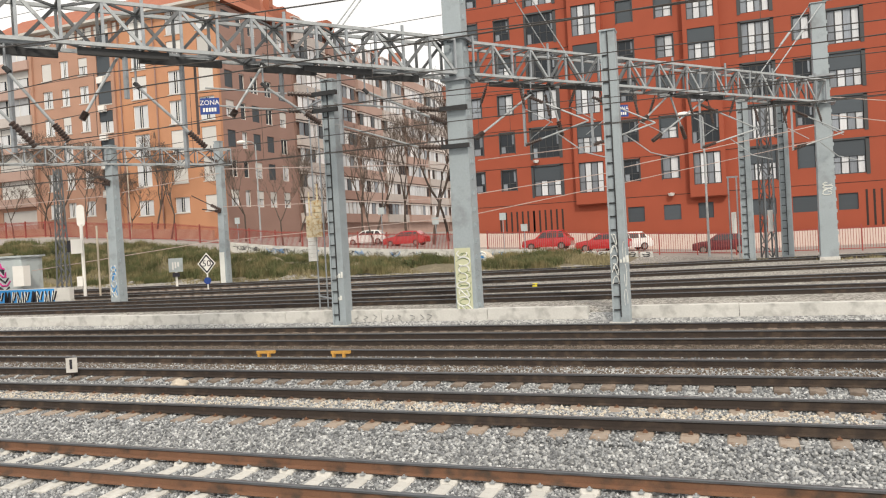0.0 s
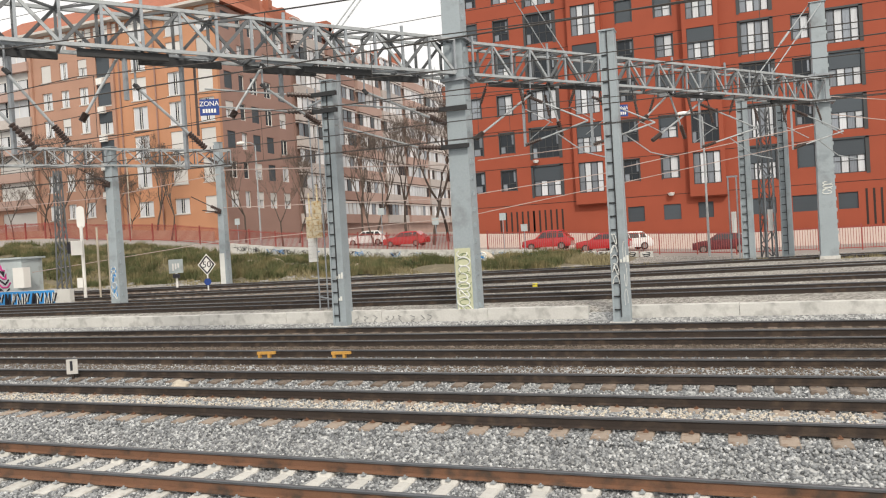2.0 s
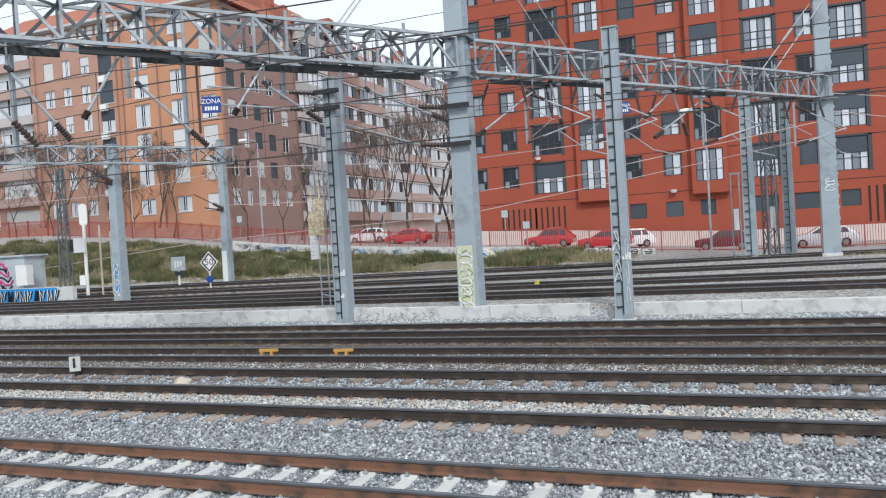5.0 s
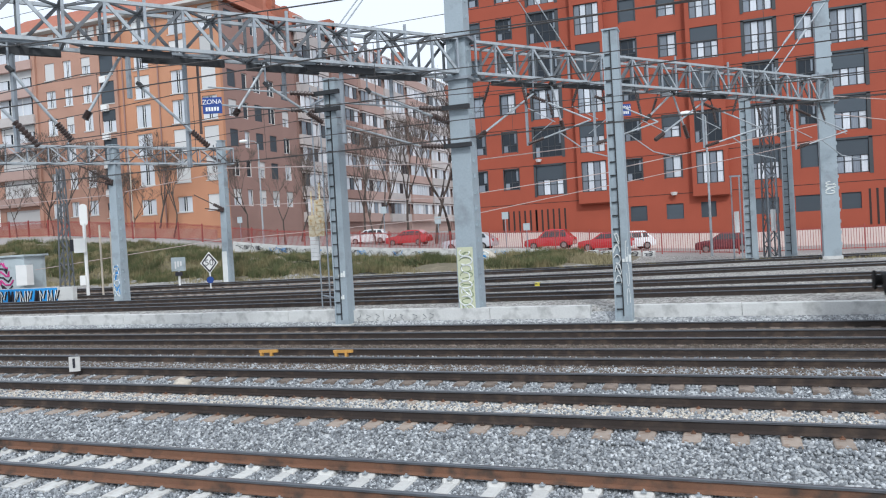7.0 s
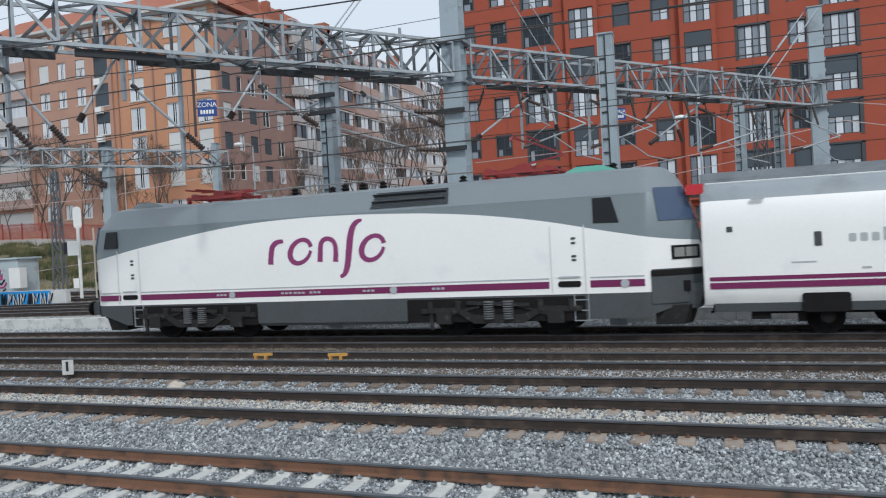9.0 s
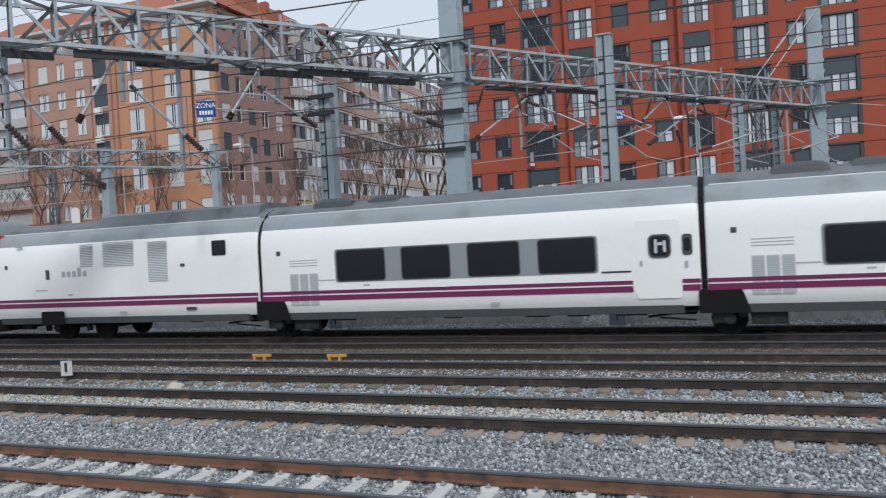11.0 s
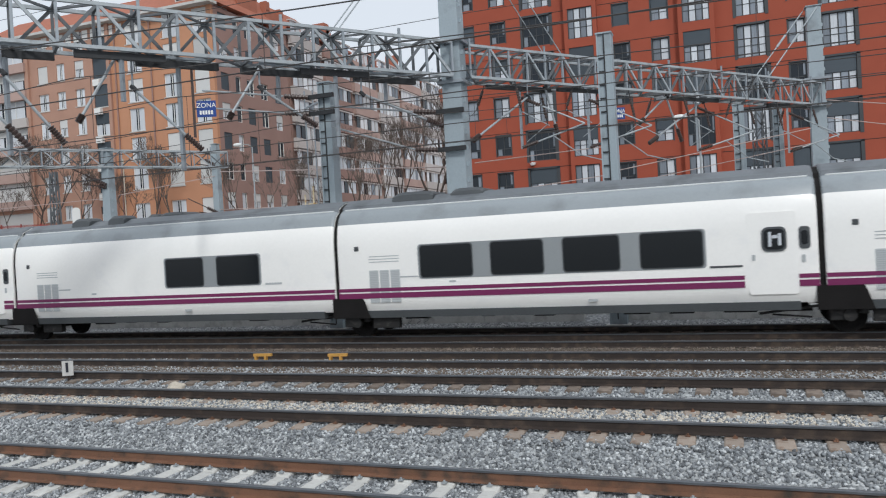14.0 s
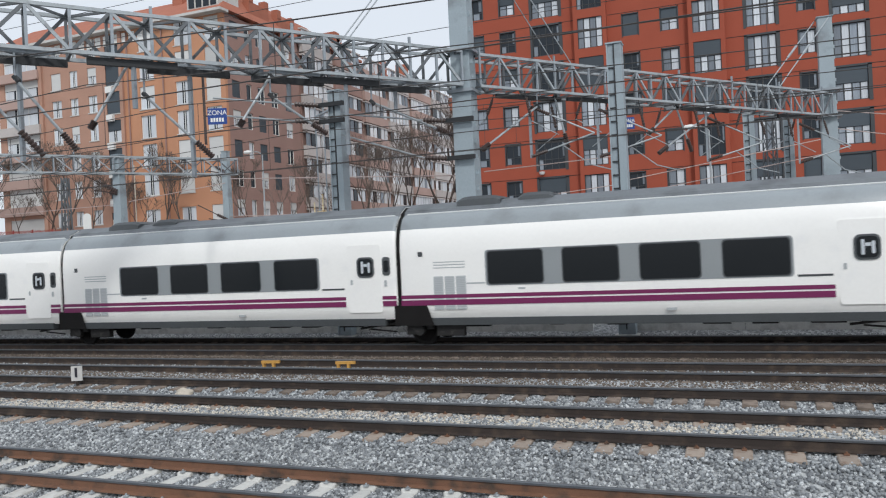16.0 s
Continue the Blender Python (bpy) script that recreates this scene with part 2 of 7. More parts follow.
OILY = ballast_material("oil_darkened_ballast", [(0.0, (0.04, 0.032, 0.025)), (0.5, (0.098, 0.080, 0.062)), (1.0, (0.23, 0.20, 0.165))], 15, 0.5)
YARD = ballast_material("dusty_yard_ballast", [(0.0, (0.09, 0.086, 0.08)), (0.5, (0.26, 0.25, 0.23)), (1.0, (0.54, 0.53, 0.50))], 14, 0.5)
build_ground()


def rail_section():
    return [(-0.07, 0), (0.07, 0), (0.07, 0.012), (0.012, 0.035), (0.012, 0.125), (0.035, 0.14), (0.036, 0.168), (0.026, 0.175),
            (-0.026, 0.175), (-0.036, 0.168), (-0.035, 0.14), (-0.012, 0.125), (-0.012, 0.035), (-0.07, 0.012)]


def rail_mesh(length, material):
    bm = nb()
    sec = rail_section()
    loft(bm, [[(x, y, z - 0.175) for y, z in sec] for x in (-length / 2, length / 2)])
    me = mesh_of("rail", bm, material, True)
    me.materials.append(RAIL_HEAD)
    for p in me.polygons:
        if p.center.z > -0.03:
            p.material_index = 1
    return me


def sleeper_mesh(material, length=2.6):
    bm = nb()
    h = length / 2
    rings = []
    for y, top, w in ((-h, -0.03, 0.13), (-h + 0.55, 0.0, 0.13), (-0.45, -0.045, 0.10), (0.45, -0.045, 0.10), (h - 0.55, 0.0, 0.13), (h, -0.03, 0.13)):
        rings.append([(-w - 0.02, y, -0.22), (w + 0.02, y, -0.22), (w, y, top - 0.015), (w - 0.02, y, top), (-w + 0.02, y, top), (-w, y, top - 0.015)])
    loft(bm, rings)
    return mesh_of("sleeper", bm, material)


def track(yc, z, gauge, x0, x1, rail_material, sleeper, label, turn=0.0, pivot=0.0, pitch=0.6, sink=0.185):
    at = pose(pivot, yc, z, 0, 0, turn)
    ob = thing("railway_track", label, "railway track", at, group="parallel railway tracks")
    me = rail_mesh(240, rail_material)
    for s in (-1, 1):
        part("rail", me, None, ob, at=pose(-30, s * gauge / 2, 0))
    n = int((x1 - x0) / pitch)
    for k in range(n):
        part("sleeper", sleeper, None, ob, at=pose(x0 + k * pitch + random.uniform(-0.02, 0.02), random.uniform(-0.02, 0.02), -sink, 0, 0, random.uniform(-0.6, 0.6)))
    return ob


NEW_SL = sleeper_mesh(SLEEPER_NEW, 2.1)
OLD_SL = sleeper_mesh(SLEEPER_OLD, 2.5)
DARK_SL = sleeper_mesh(SLEEPER_DARK, 2.5)
track(9.2, -0.35, 1.2, -24, 8, RAIL_RUST, NEW_SL, "rust-brown rails on pale concrete sleepers in grey ballast", pitch=0.65)
track(12.55, -0.1, 1.58, -30, 8, RAIL_DARK, OLD_SL, "dark rails on brown-dusted concrete sleepers in grey ballast", pitch=0.65, sink=0.178)
track(15.6, 0.0, 1.72, -36, 10, RAIL_DARK, DARK_SL, "dark rails on brown-dusted concrete sleepers in grey ballast", sink=0.165)
track(18.65, 0.0, 1.72, -44, 12, RAIL_DARK, DARK_SL, "dark rails on brown-dusted concrete sleepers in grey ballast", sink=0.162)
track(21.75, 0.0, 1.74, -52, 14, RAIL_DARK, DARK_SL, "dark rails on brown-dusted concrete sleepers beside a low wall", sink=0.16)

FAR_SL = sleeper_mesh(SLEEPER_OLD, 2.5)
for yc, z, turn in ((28.0, 0.44, 2.0), (31.6, 0.51, 4.0), (36.0, 0.62, 6.5), (40.5, 0.76, 8.5)):
    track(yc, z, 1.72, -40, 22, RAIL_DARK, FAR_SL, "dark rails on brown-dusted sleepers in the raised yard", turn=turn, pivot=-15, sink=0.20)

# low retaining wall
wall = tagged(new("wall_yard"), "low weathered pale concrete retaining wall between tracks", "wall", kind="structure")
for k in range(30):
    bm = nb()
    # one panel is broken short beside a column
    box(bm, 0.75 if k == 18 else 0, 3.4 if k == 17 else 3.985, 24.7, 25.1, -0.35, 0.30 + random.uniform(-0.02, 0.02))
    part("wall_panel", bm, WALL_CONC, wall, at=pose(-76 + 4 * k, 0, 0), bevel=0.012)


# grey scrawl on the yard wall
SCRAWL_GREY = paint("grey_spray_paint", (0.20, 0.21, 0.22), 0.7, 0, 0.1, 3, 30, 0.02)
rw = random.Random(31)
for k in range(9):
    bm = nb()
    x = -12.9 + 0.34 * k + rw.uniform(-0.1, 0.1)
    pipe(bm, [(x + rw.uniform(-0.12, 0.12), 24.692, -0.14 + 0.065 * q + 0.04 * rw.random()) for q in range(5)], 0.012, 4)
    part("sprayed_stroke", bm, SCRAWL_GREY, wall)


# ---- the train ----
TRACK_Y = 21.65
TRAIN_SPEED = 12.2137
HALF = 1.485
LOGO_PURPLE = paint("purple_lettering_paint", (0.24, 0.035, 0.14), 0.4, 0, 0.04, 1, 20, 0.0)
BAND_GREY = paint("grey_window_band", (0.27, 0.29, 0.30), 0.4, 0, 0.05, 1, 20, 0.0)
BAND_LIGHT = paint("mid_grey_grille_paint", (0.50, 0.52, 0.53), 0.5, 0, 0.05, 1, 20, 0.0)
LIGHT_GREY = paint("light_grey_paint", (0.42, 0.44, 0.45), 0.4, 0, 0.05, 1, 20, 0.0)
# blue in the base colour stands for the sky reflected in the windscreen
CAB_GLASS = glass_dark("cab_glass_painted_sky", (0.07, 0.105, 0.18), 0.08)
PANTO_RED = paint("red_pantograph_paint", (0.26, 0.03, 0.03), 0.5, 0, 0.1, 3, 30, 0.05)
GREEN_PLASTIC = paint("pale_green_roof_cover", (0.16, 0.45, 0.36), 0.5, 0, 0.1, 3, 30, 0.02)
LOUVRE = paint("dark_louvre_metal", (0.06, 0.065, 0.07), 0.5, 0.2, 0.1, 3, 30, 0.05)
STEEL = paint("bare_steel", (0.30, 0.29, 0.28), 0.45, 0.7, 0.2, 3, 30, 0.1)
LAMP_GLASS = glass_dark("headlamp_glass", (0.25, 0.25, 0.24), 0.1)
BOGIE = paint("grimy_bogie", (0.016, 0.0155, 0.0155), 0.7, 0.1, 0.3, 3, 30, 0.2, stain=(0.06, 0.055, 0.05), stain_amount=0.3)
TAIL_RED = paint("red_end_panel", (0.50, 0.02, 0.03), 0.4, 0, 0.05, 1, 20, 0.0)
DOOR_POST = paint("pale_grey_handrail_and_highlight", (0.66, 0.67, 0.67), 0.4, 0, 0.05, 1, 20, 0.0)
DOOR_SIGN = paint("pale_door_notice", (0.55, 0.58, 0.62), 0.4, 0, 0.05, 2, 20, 0.0)


def plate(bm, x0, x1, z0, z1, y, r=0.06, thick=0.02, n=4):
    """An upright rounded panel that stands out of the side at y, towards -y."""
    pts = []
    for cx, cz, a0 in ((x1 - r, z1 - r, 0), (x0 + r, z1 - r, 90), (x0 + r, z0 + r, 180), (x1 - r, z0 + r, 270)):
        for k in range(n + 1):
            a = radians(a0 + 90 * k / n)
            pts.append((cx + r * math.cos(a), cz + r * math.sin(a)))
    loft(bm, [[(x, y + 0.01, z) for x, z in pts], [(x, y - thick, z) for x, z in pts]])


def sided(name, x0, x1, z0, z1, material, parent, r=0.05, thick=0.02, y=-HALF, label="", both=True):
    bm = nb()
    plate(bm, x0, x1, z0, z1, y, r, thick)
    ob = part(name, bm, material, parent, label)
    if both:
        part(name, ob.data, None, parent, label, at=pose(0, 0, 0) @ Matrix.Scale(-1, 4, (0, 1, 0)))
    return ob


def coach_ring(x, k=1.0, top=1.0):
    near = [(1.36, 0.80), (1.44, 0.95), (1.485, 1.2), (1.485, 1.32), (1.485, 2.62), (1.485, 2.75), (1.465, 3.05), (1.43, 3.25), (1.38, 3.40), (1.30, 3.60), (1.17, 3.76), (1.02, 3.84),
            (0.95, 3.97), (0.55, 4.15), (0.0, 4.19)]
    pts = [(-y * k, 0.8 + (z - 0.8) * top) for y, z in near] + [(y * k, 0.8 + (z - 0.8) * top) for y, z in near[-2::-1]]
    return [(x, y, z) for y, z in pts]


def coach_body(length, label):
    ob_rings = [coach_ring(0.07, 0.965, 0.985), coach_ring(0.10, 0.99, 0.995), coach_ring(0.16)]
    ob_rings += [coach_ring(x) for x in np.linspace(1.2, length - 1.2, 6)]
    ob_rings += [coach_ring(length - 0.16), coach_ring(length - 0.10, 0.99, 0.995), coach_ring(length - 0.06, 0.965, 0.985)]
    bm = nb()
    loft(bm, ob_rings)
    me = mesh_of("body", bm, TRAIN_WHITE, True)
    me.materials.append(COACH_ROOF)
    me.materials.append(ROOF_DOME)
    for p in me.polygons:
        if p.center.z > 3.41 and abs(p.normal.x) < 0.9:
            p.material_index = 1 if p.center.z < 3.86 else 2
    return me


ROOF_DOME = paint("dark_dusty_roof", (0.15, 0.165, 0.18), 0.55, 0, 0.12, 0.8, 15, 0.05, stain=(0.10, 0.11, 0.12), stain_amount=0.4)
ROOF_HATCH = paint("dark_roof_hatch_paint", (0.07, 0.077, 0.083), 0.5, 0, 0.12, 0.8, 15, 0.05)


def wheel_mesh(r):
    bm = nb()
    for s in (-1, 1):
        revolve(bm, [(r * 0.2, -0.06), (r * 0.75, -0.05), (r * 0.8, -0.07), (r, -0.07), (r, 0.05), (r * 1.04, 0.06), (r * 1.04, 0.075), (r * 0.75, 0.05), (r * 0.2, 0.06)],
                (0, s * 0.85, 0), "y", 20)
    tube(bm, (0, -0.9, 0), (0, 0.9, 0), 0.09, n=10)
    for k in range(6):
        a = k * math.tau / 6
        box(bm, -0.03, 0.03, -0.935, -0.915, r * 0.35, r * 0.6, pose(0, 0, 0, 0, math.degrees(a), 0))
    return mesh_of("wheelset", bm, BLACKISH)


COACH_WHEEL = wheel_mesh(0.44)
LOCO_WHEEL = wheel_mesh(0.60)
SPINNING = []


def wheelset(parent, mesh, x, z, r):
    ob = part("wheelset", mesh, None, parent, at=pose(x, 0, z))
    SPINNING.append((ob, x, z, r))
    return ob


def coach_running_gear(ob, x0=0.55):
    """The single-axle truck at the joint, with its side frame, spring and links."""
    bm = nb()
    box(bm, x0 - 0.3, x0 + 0.3, -1.26, 1.26, 0.80, 1.0)
    b = part("axle_truck", bm, BLACKISH, ob, "sooty black single-axle truck")
    for s in (-1, 1):
        y = s * 1.18
        bm = nb()
        loft(bm, [[(x, yy, z) for yy, z in ((y - 0.09, z0), (y + 0.09, z0), (y + 0.09, z1), (y - 0.09, z1))] for x, z0, z1 in
                  ((x0 - 0.75, 0.78, 1.0), (x0 - 0.45, 0.66, 1.0), (x0 - 0.1, 0.55, 1.0), (x0 + 0.3, 0.60, 1.0), (x0 + 0.55, 0.74, 1.0))])
        part("side_frame", bm, BLACKISH, b)
        bm = nb()
        box(bm, x0 - 0.42, x0 - 0.12, y - 0.14, y + 0.14, 0.34, 0.72)
        part("brake_unit", bm, BOGIE, b, bevel=0.02)
        bm = nb()
        box(bm, x0 + 0.5, x0 + 1.35, y - 0.10, y + 0.10, 0.30, 0.62)
        part("damper_box", bm, BOGIE, b, bevel=0.03)
        for p0, p1, r in (((x0 - 0.6, y, 0.7), (x0 - 2.0, y, 0.52), 0.036), ((x0 - 0.8, y, 0.42), (x0 - 1.7, y, 0.50), 0.026)):
            bm = nb()
            tube(bm, p0, p1, r, n=6)
            part("guide_link", bm, BOGIE, b)
        bm = nb()
        tube(bm, (x0 + 0.3, y - 0.05, 0.5), (x0 + 0.3, y - 0.05, 1.1), 0.12, n=10)
        part("air_spring", bm, BOGIE, b)
        bm = nb()
        revolve(bm, [(0.02, -0.1), (0.15, -0.1), (0.16, 0.05), (0.02, 0.06)], (x0, y - 0.1, 0.47), "y", 12)
        part("axle_box", bm, BOGIE, b)
    wheelset(b, COACH_WHEEL, x0, 0.445, 0.44)
    # black sheet on each body side, painting the shaded recess above the truck
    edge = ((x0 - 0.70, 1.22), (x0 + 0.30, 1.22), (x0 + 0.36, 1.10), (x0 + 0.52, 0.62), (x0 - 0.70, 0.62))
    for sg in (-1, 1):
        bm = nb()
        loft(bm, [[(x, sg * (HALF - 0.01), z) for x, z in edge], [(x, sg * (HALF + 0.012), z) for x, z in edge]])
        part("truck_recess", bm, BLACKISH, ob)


def stripes(ob, spans):
    for a, b in spans:
        for z0, z1 in ((1.40, 1.50), (1.20, 1.355)):
            sided("purple_stripe", a, b, z0, z1, PURPLE, ob, 0.004, 0.016)


def vents(ob, x, cols=3):
    for k in range(3):
        sided("louvre_slot", x + 0.02, x + 0.98, 2.25 + 0.08 * k, 2.275 + 0.08 * k, LIGHT_GREY, ob, 0.005, 0.008)
    for k in range(cols):
        a = x + 0.03 + 0.34 * k
        sided("grille_backing", a - 0.02, a + 0.28, 1.07, 2.02, BAND_LIGHT, ob, 0.02, 0.006, both=False)
        bm = nb()
        for i in range(18):
            z = 1.09 + i * 0.051
            box(bm, a, a + 0.26, -HALF - 0.012, -HALF + 0.02, z, z + 0.03)
        part("ventilation_grille", bm, LIGHT_GREY, ob, "pale grey slatted grille")


def roof_units(ob, hatches):
    """Low dark housings on the roof dome: (start, length, near edge, far edge)."""
    for x, l, y0, y1 in hatches:
        bm = nb()
        rings = []
        for u, k in ((0.0, 0.0), (0.12, 0.75), (0.25, 1.0), (0.75, 1.0), (0.9, 0.75), (1.0, 0.0)):
            h = 0.20 + 0.10 * k
            rings.append([(x + u * l, y, z) for y, z in ((y0 - 0.05, 3.92), (y0, 3.98 + h * 0.7), (y0 + 0.12, 3.98 + h), (y1 - 0.12, 3.98 + h), (y1, 3.98 + h * 0.7), (y1 + 0.05, 3.92))])
        loft(bm, rings)
        part("roof_unit", bm, ROOF_HATCH, ob, "dark grey roof ventilation housing")


def coach_common(ob, length, skirt_from=0.95, bellows=True):
    part("body", coach_body(length, ""), None, ob)
    bm = nb()
    rings = [[(x, y, z) for y, z in ((-1.42, 0.62), (-1.46, 0.83), (1.46, 0.83), (1.42, 0.62))] for x in (skirt_from, length - 0.5)]
    loft(bm, rings)
    part("skirt", bm, SKIRT, ob, "dark grey lower skirt")
    if bellows:
        bm = nb()
        loft(bm, [[(x, y * 0.93, z * 0.985) for _, y, z in coach_ring(0)] for x in (-0.16, 0.18)])
        part("gangway_bellows", bm, BLACKISH, ob, "black rubber bellows")
    # thin pale tubes draw the highlight along both roof edges
    for y in (-1.02, 1.02):
        bm = nb()
        tube(bm, (0.2, y, 3.85), (length - 0.2, y, 3.85), 0.022, n=6)
        part("roof_gutter", bm, DOOR_POST, ob, "pale painted highlight line along the roof edge")
    for k in range(9):
        bm = nb()
        x = 2.0 + k * 1.25 + random.uniform(-0.2, 0.2)
        w = random.uniform(0.3, 0.9)
        box(bm, x, x + w, -1.05, 1.05, random.uniform(0.54, 0.60), 0.64)
        part("underfloor_box", bm, BLACKISH, ob)
    sided("marker_vent", 0.66, 0.80, 2.60, 2.74, LOUVRE, ob, 0.02, 0.01)
    sided("data_plate", 2.1, 2.65, 1.78, 1.82, LIGHT_GREY, ob, 0.005, 0.006)
    sided("fill_cap", 3.6, 3.8, 1.60, 1.65, LIGHT_GREY, ob, 0.01, 0.01)
    sided("jack_cover", length - 5.6, length - 5.35, 0.95, 1.02, LIGHT_GREY, ob, 0.01, 0.008)


def window_row(ob, spans, z0=1.77, z1=2.66):
    a, b = spans[0][0] - 0.08, spans[-1][1] + 0.08
    sided("window_band", a, b, z0 - 0.05, z1 + 0.05, BAND_GREY, ob, 0.09, 0.010, label="grey band round the windows")
    for x0, x1 in spans:
        sided("window_frame", x0 - 0.03, x1 + 0.03, z0 - 0.03, z1 + 0.03, SKIRT, ob, 0.10, 0.016)
        sided("window", x0, x1, z0, z1, TRAIN_GLASS, ob, 0.09, 0.022, label="tinted side window")


def passenger_coach():
    ob = thing("passenger_coach", "white low-built passenger coach with purple stripes and tinted windows", "railway coach", group="coaches of the train")
    coach_common(ob, 13.09)
    window_row(ob, [(2.76, 4.31), (4.87, 6.33), (6.89, 8.35), (8.90, 10.41)])
    stripes(ob, [(0.08, 11.36), (12.58, 13.02)])
    vents(ob, 1.1)
    sided("route_display", 10.56, 11.33, 1.71, 1.76, LOUVRE, ob, 0.01, 0.01)
    door = sided("door", 11.46, 12.56, 1.02, 3.02, TRAIN_WHITE, ob, 0.06, 0.004, label="white plug door", both=False)
    sided("door_window_frame", 11.78, 12.34, 2.06, 2.66, SKIRT, door, 0.14, 0.02, y=-HALF - 0.012, both=False)
    sided("door_window", 11.83, 12.29, 2.11, 2.61, TRAIN_GLASS, door, 0.11, 0.03, y=-HALF - 0.012, both=False)
    sided("door_notice", 11.93, 12.0, 2.18, 2.54, DOOR_SIGN, door, 0.02, 0.034, y=-HALF - 0.012, both=False)
    sided("door_notice", 12.01, 12.14, 2.38, 2.46, DOOR_SIGN, door, 0.02, 0.034, y=-HALF - 0.012, both=False)
    sided("door_notice", 12.15, 12.22, 2.2, 2.5, DOOR_SIGN, door, 0.02, 0.034, y=-HALF - 0.012, both=False)
    sided("narrow_window", 12.61, 12.86, 2.10, 2.64, SKIRT, ob, 0.08, 0.016, both=False)
    sided("narrow_window", 12.66, 12.81, 2.2, 2.54, TRAIN_GLASS, ob, 0.06, 0.024, both=False)
    sided("grab_handle", 12.66, 12.74, 1.78, 1.96, LIGHT_GREY, ob, 0.02, 0.02, both=False)
    sided("door_button", 11.55, 11.62, 1.85, 2.0, LIGHT_GREY, ob, 0.02, 0.02, both=False)
    roof_units(ob, [(1.7, 1.3, -0.85, 0.6), (3.5, 1.0, -0.7, 0.7)])
    coach_running_gear(ob)
    return ob


def cafe_coach():
    ob = thing("passenger_coach", "white low-built coach with two tinted windows and purple stripes", "railway coach", group="coaches of the train")
    coach_common(ob, 13.09)
    window_row(ob, [(6.82, 8.28), (8.83, 10.39)])
    stripes(ob, [(0.08, 13.02)])
    vents(ob, 1.1)
    sided("data_plate", 10.6, 11.2, 1.72, 1.78, LIGHT_GREY, ob, 0.01, 0.008)
    roof_units(ob, [(2.3, 0.8, -0.9, -0.2), (3.2, 0.6, 0.1, 0.8), (3.95, 0.7, -0.9, -0.2), (5.0, 0.5, -0.2, 0.6), (5.8, 1.0, -0.5, 0.6)])
    coach_running_gear(ob)
    return ob


def generator_coach():
    ob = thing("generator_coach", "white windowless generator coach with grilles and purple stripes", "railway coach", group="coaches of the train")
    coach_common(ob, 11.44, 0.3, False)
    stripes(ob, [(0.22, 1.9), (1.9, 11.36)])
    sided("marker_lamp", 1.25, 1.55, 3.36, 3.44, LIGHT_GREY, ob, 0.02, 0.05)
    sided("door_latch", 2.62, 2.78, 2.18, 2.52, LOUVRE, ob, 0.02, 0.02)
    # the maker's mark, a row of small plain strokes
    for k in range(5):
        sided("mark_stroke", 3.35 + k * 0.24, 3.51 + k * 0.24, 2.24, 2.44 if k != 3 else 2.56, LIGHT_GREY, ob, 0.04, 0.006)
    for a, b, top, rows in ((4.22, 4.78, 3.30, 14), (5.24, 6.54, 3.32, 15), (7.14, 7.92, 3.26, 24)):
        bm = nb()
        for i in range(rows):
            z = top - i * 0.056
            box(bm, a, b, -HALF - 0.014, -HALF + 0.02, z, z + 0.032)
        part("ventilation_grille", bm, LIGHT_GREY, ob, "pale grey slatted grille")
    sided("end_window", 9.72, 10.24, 2.72, 3.2, TRAIN_GLASS, ob, 0.04, 0.02)
    sided("door_latch", 8.45, 8.62, 2.42, 2.52, LOUVRE, ob, 0.02, 0.02)
    sided("step_hole", 8.6, 9.0, 1.0, 1.1, LOUVRE, ob, 0.02, 0.012)
    bm = nb()
    box(bm, -0.26, 0.16, -1.28, 1.28, 3.60, 3.86)
    part("end_panel", bm, TAIL_RED, ob, "red panel above the end wall")
    bm = nb()
    loft(bm, [[(x, y, z) for y, z in ((-1.0, 3.86), (-0.85, 4.25), (-0.5, 4.35), (0.5, 4.35), (0.85, 4.25), (1.0, 3.86))] for x in (4.6, 11.2)])
    part("roof_cowl", bm, ROOF_DOME, ob, "dark roof cowl over the generators")
    # black plate on the side, drawn as the shade of the wheel recess
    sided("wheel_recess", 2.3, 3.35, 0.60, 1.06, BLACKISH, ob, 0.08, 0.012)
    bm = nb()
    for s in (-1, 1):
        y = s * 1.2
        box(bm, 1.6, 4.2, y - 0.07, y + 0.07, 0.55, 0.72)
        revolve(bm, [(0.02, -0.1), (0.16, -0.1), (0.16, 0.06), (0.02, 0.07)], (2.85, y - 0.06, 0.47), "y", 12)
        box(bm, 1.15, 1.6, y - 0.1, y + 0.1, 0.42, 0.62)
        tube(bm, (2.3, y, 0.35), (2.3, y, 0.95), 0.1, n=10)
        tube(bm, (4.2, y, 0.35), (4.2, y, 0.8), 0.1, n=10)
    b = part("bogie", bm, BLACKISH, ob)
    wheelset(b, COACH_WHEEL, 2.85, 0.445, 0.44)
    wheelset(b, COACH_WHEEL, 4.6, 0.445, 0.44)
    return ob


ARC = [(0.0, 2.64), (1.06, 2.89), (3.46, 3.27), (5.7, 3.58), (7.8, 3.70), (9.75, 3.70), (11.6, 3.64), (13.3, 3.53), (15.0, 3.32), (16.5, 3.06), (18.0, 2.68), (19.9, 2.40)]


def arc_height(s):
    """The sweep of the white field, rounded off between its stations."""
    at = np.clip(np.linspace(s - 1.1, s + 1.1, 9), 0.0, 19.9)
    return float(np.mean(np.interp(at, [a for a, _ in ARC], [b for _, b in ARC])))


